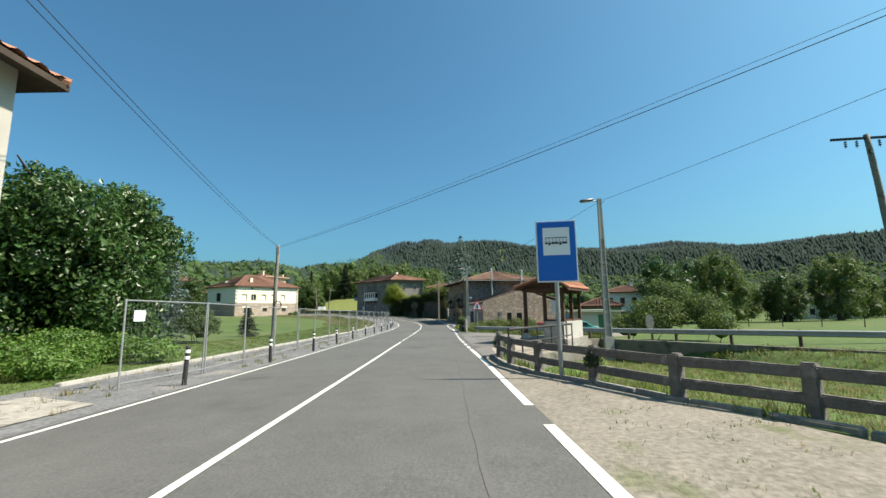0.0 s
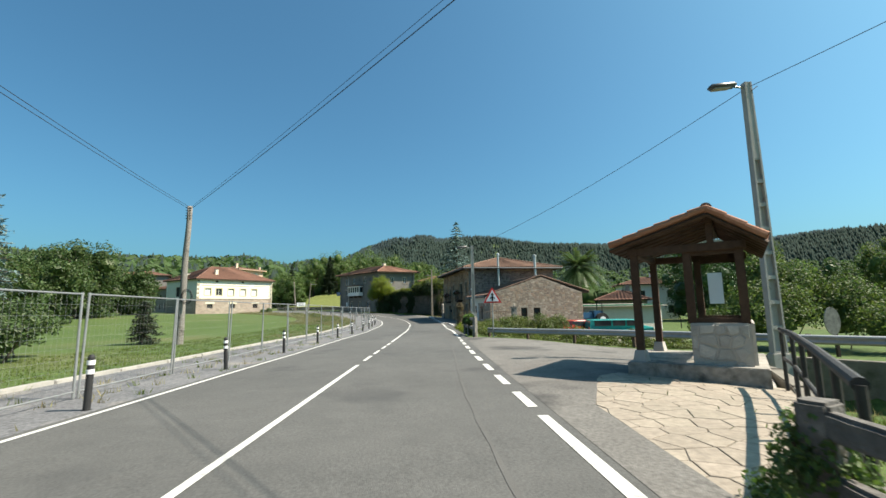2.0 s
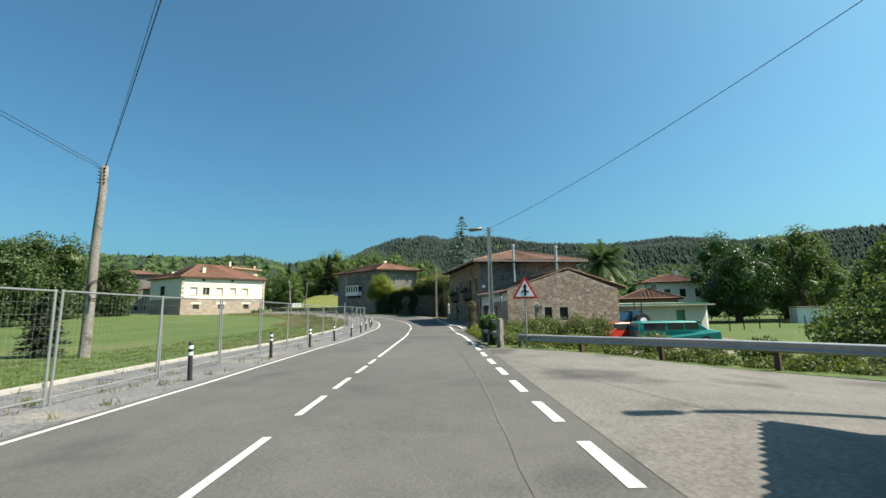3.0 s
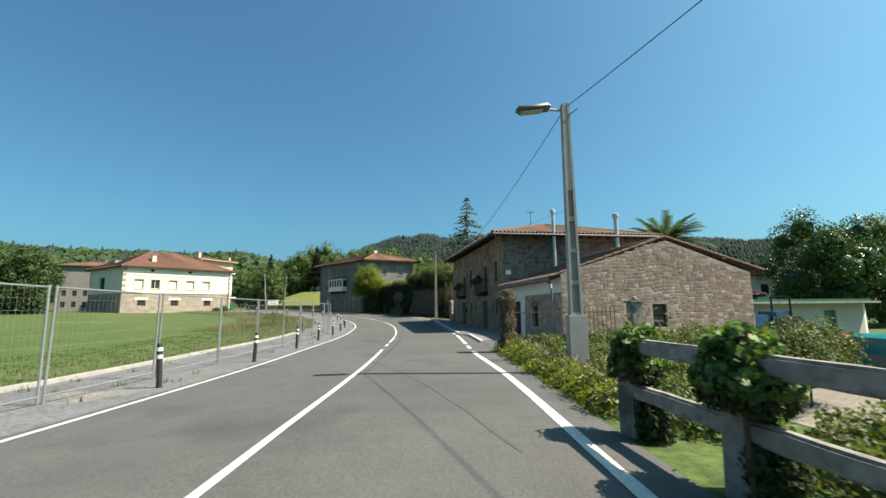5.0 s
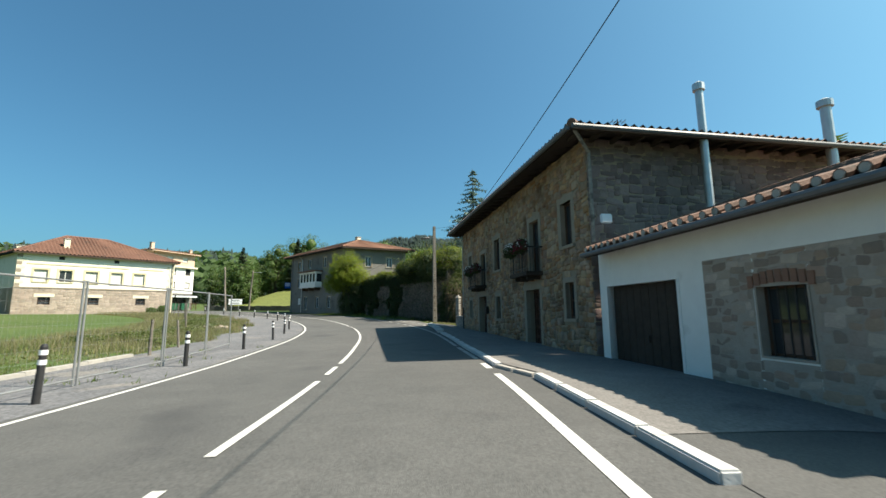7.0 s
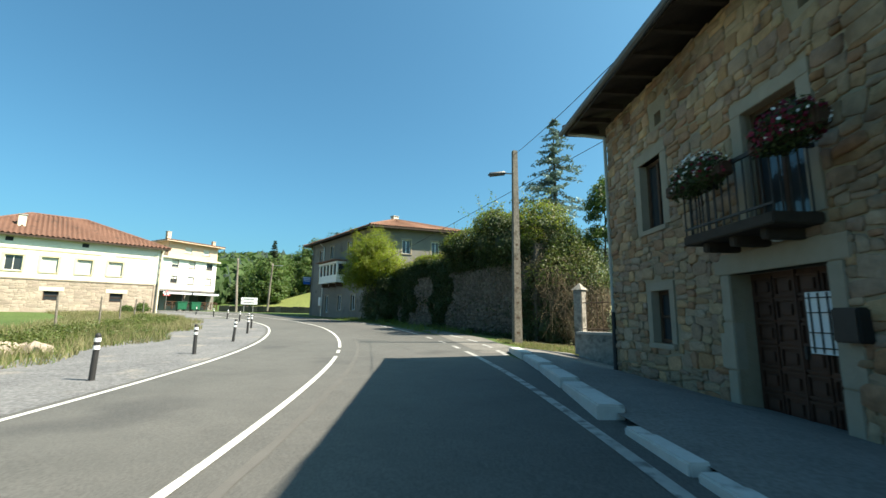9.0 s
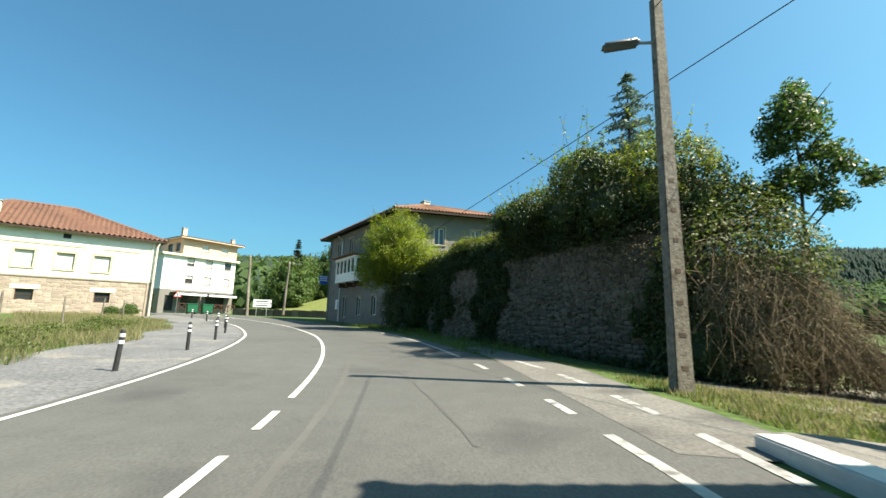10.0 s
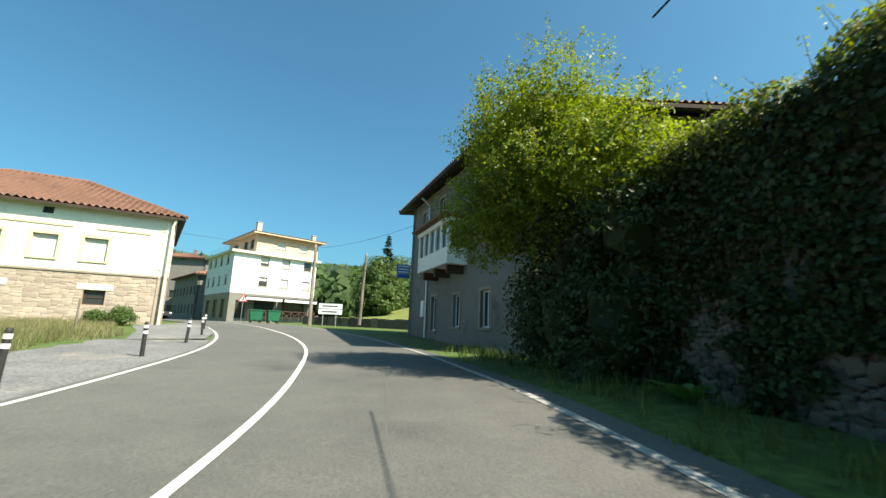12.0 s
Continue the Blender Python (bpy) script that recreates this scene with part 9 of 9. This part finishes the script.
def stonework(parent, p, ang, z0, z1, span, holes, mat_piece, mat_rest, seed, rows=(0.2, 0.38), widths=(0.2, 0.62), single=lambda u, z: False, limit=300, grow=0.2, proud=0.032, name="stone", joint=0.012, split=0.5, tilt=8.0, wavy=1.0):
    """Rubble of mixed sizes over a wall's face, in wavering courses; those that single() picks are objects of their own."""
    r = np.random.default_rng(seed)
    meshes = [fast_mesh(name, V, F, mat_piece) for V, F in BLOCKS]
    a = radians(ang)
    ex, ey = np.array((math.cos(a), math.sin(a), 0)), np.array((-math.sin(a), math.cos(a), 0))
    o = np.array((p[0], p[1], 0.0))
    RV, RF, total, count = [], [], 0, 0
    turn = Euler((0, 0, a)).to_matrix().to_4x4()
    inv = parent.matrix_basis.inverted()
    wave = lambda u, z: wavy * 0.075 * math.sin(u * 0.9 + z * 1.3 + seed) + wavy * 0.05 * math.sin(u * 2.6 + z * 1.1)

    def free(u, w, z, h):
        """What of the stretch u..u+w the openings leave at this height."""
        for b in holes:
            if b[2] - 0.1 < z + h / 2 < b[3] + grow + 0.05 and u < b[1] + grow and u + w > b[0] - grow:
                if u < b[0] - grow:
                    w = b[0] - grow - u
                elif u + w > b[1] + grow:
                    u, w = b[1] + grow, u + w - b[1] - grow
                else:
                    return u, 0.0
        return u, w

    def lay(u, w, z, h):
        nonlocal count, total
        u, w = free(u, w, z, h)
        if w < 0.06 or h < 0.045:
            return
        k = r.integers(0, len(BLOCKS))
        d_ = proud * r.uniform(0.45, 1.5)
        c = o + ex * (u + w / 2) + np.array((0, 0, z + h / 2))
        size = np.array((w - joint, d_, h - joint))
        if count < limit and single(u, z):
            ob = new(name, meshes[k])
            ob.parent = parent
            ob.matrix_basis = inv @ Matrix.Translation(c) @ turn @ pose(0, 0, 0, 0, r.uniform(-tilt, tilt), 0) @ Matrix.Diagonal((*size, 1))
            count += 1
        else:
            V, F = BLOCKS[k]
            t = math.radians(r.uniform(-tilt, tilt))
            V = V * size
            V = np.column_stack([V[:, 0] * math.cos(t) - V[:, 2] * math.sin(t), V[:, 1], V[:, 0] * math.sin(t) + V[:, 2] * math.cos(t)])
            RF.append(F + total)
            total += len(V)
            RV.append(c + V[:, :1] * ex + V[:, 1:2] * ey + V[:, 2:] * np.array((0, 0, 1)))
    z = z0
    while z < z1 - 0.06:
        h = min(r.uniform(*rows), z1 - z)
        lo, hi = span(z + h / 2)
        u = lo
        while u < hi - 0.06:
            w = min(r.uniform(*widths), hi - u)
            lift = wave(u, z) if z + h < z1 - 0.1 and z > z0 else 0.0
            if r.uniform() < split and h > 0.17:
                f = r.uniform(0.35, 0.65)
                for zz, hh in ((z, h * f), (z + h * f, h * (1 - f))):
                    if w > 0.42 and r.uniform() < 0.5:
                        q = r.uniform(0.35, 0.65)
                        lay(u, w * q, zz + lift, hh)
                        lay(u + w * q, w * (1 - q), zz + lift, hh)
                    else:
                        lay(u, w, zz + lift, hh)
            else:
                lay(u, w, z + lift, h * r.uniform(0.95, 1.05))
            u += w
        z += h
    if RV:
        ob = new("stonework", fast_mesh("stonework", np.vstack(RV), np.vstack(RF), mat_rest))
        ob.parent = parent
        ob.matrix_basis = inv
        tagged(ob, kind="stuff")


stonework(sh_walls[2], fa_p, fa_a, -0.6, 5.75, lambda z: (0.0, fa_l), sh_holes, STONE, STONE_I, 11, rows=(0.11, 0.27), widths=(0.12, 0.44), split=0.5, proud=0.032, joint=0.008, tilt=11.0, single=lambda u, z: u < 5.2 and z < 4.6)
stonework(sh_walls[3], SH[3], ang_of(SH[3], SH[0]), -0.6, 5.75, lambda z: (0.0, dist2(SH[3], SH[0])), [], PURPLESTONE, PURPLESTONE, 12, rows=(0.18, 0.34), widths=(0.16, 0.55), proud=0.016, joint=0.004, single=lambda u, z: False)
barn_gable_wall = [c for c in barn.children if c.name.startswith("wall")][0]
stonework(barn_gable_wall, BN[0], g_a, -1.2, 4.0, lambda z: (0.0, g_l) if z < 2.6 else ((z - 2.6) / 1.45 * 4.87 + 0.05, g_l - (z - 2.6) / 1.45 * 3.86 - 0.05), gw, GREYSTONE, GREYSTONE_I, 13, rows=(0.09, 0.20), widths=(0.10, 0.34), split=0.35, single=lambda u, z: z < 2.4 and u < 5.5, grow=0.08, proud=0.003, joint=0.006)
garage_side = [c for c in barn.children if c.name.startswith("wall")][2]
stonework(garage_side, BN[3], s_a, -0.7, 1.78, lambda z: (3.62, s_l), sw_holes, GREYSTONE, GREYSTONE_I, 14, rows=(0.09, 0.20), widths=(0.10, 0.34), split=0.3, single=lambda u, z: u > 3.6, grow=0.06, proud=0.010, joint=0.008)
iw_core = [c for c in ivy_wall.children if c.name.startswith("core")][0]
for i, (a, b) in enumerate(zip(IW[::-1], IW[::-1][1:])):
    an = ang_of(a, b)
    q = (a[0] + math.sin(radians(an)) * 0.33, a[1] - math.cos(radians(an)) * 0.31)
    stonework(iw_core, q, an, -0.1, 4.4, lambda z, L=dist2(a, b): (0.0, L), [], MOSSPIECE, MOSSSTONE, 20 + i, rows=(0.07, 0.24), widths=(0.07, 0.30), split=0.55, single=lambda u, z, i=i: i in (1, 2) and z < 2.6, limit=75, proud=0.04, joint=0.002, tilt=24.0, wavy=2.2)
# stones of the white house's base, seen at a distance
stonework(base[0], WH[0], w_a, 0.9, 3.9, lambda z: (0.0, w_l), WL, PINKSTONE, PINKPIECE, 30, rows=(0.2, 0.36), widths=(0.25, 0.75), single=lambda u, z: False, grow=0.1, proud=0.01, joint=0.004)

# crazy paving: irregular flags from a jittered grid clipped to the terrace
def flags(parent, poly, z, cell, gap, material, seed, flat=None, thick=0.03, name="flagstone"):
    """Irregular flat stones: the cells of scattered points, each clipped to the outline and drawn in by half a joint."""
    r = np.random.default_rng(seed)
    P = np.array(poly, float)
    lo, hi = P.min(0), P.max(0)
    pts = []
    y = lo[1] - cell
    while y < hi[1] + cell:
        x = lo[0] - cell
        while x < hi[0] + cell:
            pts.append((x + r.uniform(-0.42, 0.42) * cell, y + r.uniform(-0.42, 0.42) * cell))
            x += cell
        y += cell
    pts = np.array(pts)

    def clip(cellp, n, d_):
        out = []
        for i in range(len(cellp)):
            a, b = cellp[i], cellp[(i + 1) % len(cellp)]
            da, db = np.dot(a, n) - d_, np.dot(b, n) - d_
            if da <= 0:
                out.append(a)
            if da * db < 0:
                out.append(a + (b - a) * da / (da - db))
        return out
    for c in pts:
        cp = [np.array(v) for v in ((c[0] - cell * 2, c[1] - cell * 2), (c[0] + cell * 2, c[1] - cell * 2), (c[0] + cell * 2, c[1] + cell * 2), (c[0] - cell * 2, c[1] + cell * 2))]
        for q in pts:
            v = q - c
            L = np.linalg.norm(v)
            if 1e-6 < L < cell * 3.2:
                n = v / L
                cp = clip(cp, n, np.dot((q + c) / 2, n) - gap / 2)
                if len(cp) < 3:
                    break
        if len(cp) < 3:
            continue
        for i in range(len(P)):
            a, b = P[i], P[(i + 1) % len(P)]
            n = np.array((b[1] - a[1], -(b[0] - a[0])))
            n /= np.linalg.norm(n)
            if len(cp) >= 3:
                cp = clip(cp, n, np.dot(a, n) - gap / 2)
        if len(cp) < 3:
            continue
        area = 0.5 * abs(sum(cp[i][0] * cp[(i + 1) % len(cp)][1] - cp[(i + 1) % len(cp)][0] * cp[i][1] for i in range(len(cp))))
        if area < 0.012:
            continue
        bm = B()
        cen = sum(cp) / len(cp)
        t = thick * r.uniform(0.6, 1.3)
        place = flat or (lambda a, b, h: (a, b, z + h))
        lo_ = [bm.verts.new(place(v[0], v[1], 0)) for v in cp]
        mi = [bm.verts.new(place(*(v + (cen - v) * 0.01), t * 0.7)) for v in cp]
        hi_ = [bm.verts.new(place(*(v + (cen - v) * 0.06), t)) for v in cp]
        n = len(cp)
        for a_, b_ in ((lo_, mi), (mi, hi_)):
            for i in range(n):
                bm.faces.new((a_[i], a_[(i + 1) % n], b_[(i + 1) % n], b_[i]))
        bm.faces.new(hi_)
        bmesh.ops.recalc_face_normals(bm, faces=bm.faces[:])
        part(name, bm, material, parent)


flags(terrace, [(1.75, 14.6), (2.3, 14.6), (3.3, 15.9), (6.0, 19.6), (5.6, 20.1), (4.5, 20.75), (3.6, 21.3), (2.9, 20.7), (1.95, 18.2)], 0, 0.36, 0.012, FLAG, 41, flat=lambda a, b, h: (a, b, road_z(a, b) + 0.008 + h), thick=0.01)
flags(half, [(0.95, -0.12), (1.89, -0.12), (1.89, 0.96), (0.95, 0.96)], 0, 0.25, 0.035, PALEPIECE, 42, flat=lambda a, b, h: tuple(sp(a, -0.072 - h, b)), thick=0.02, name="stone")
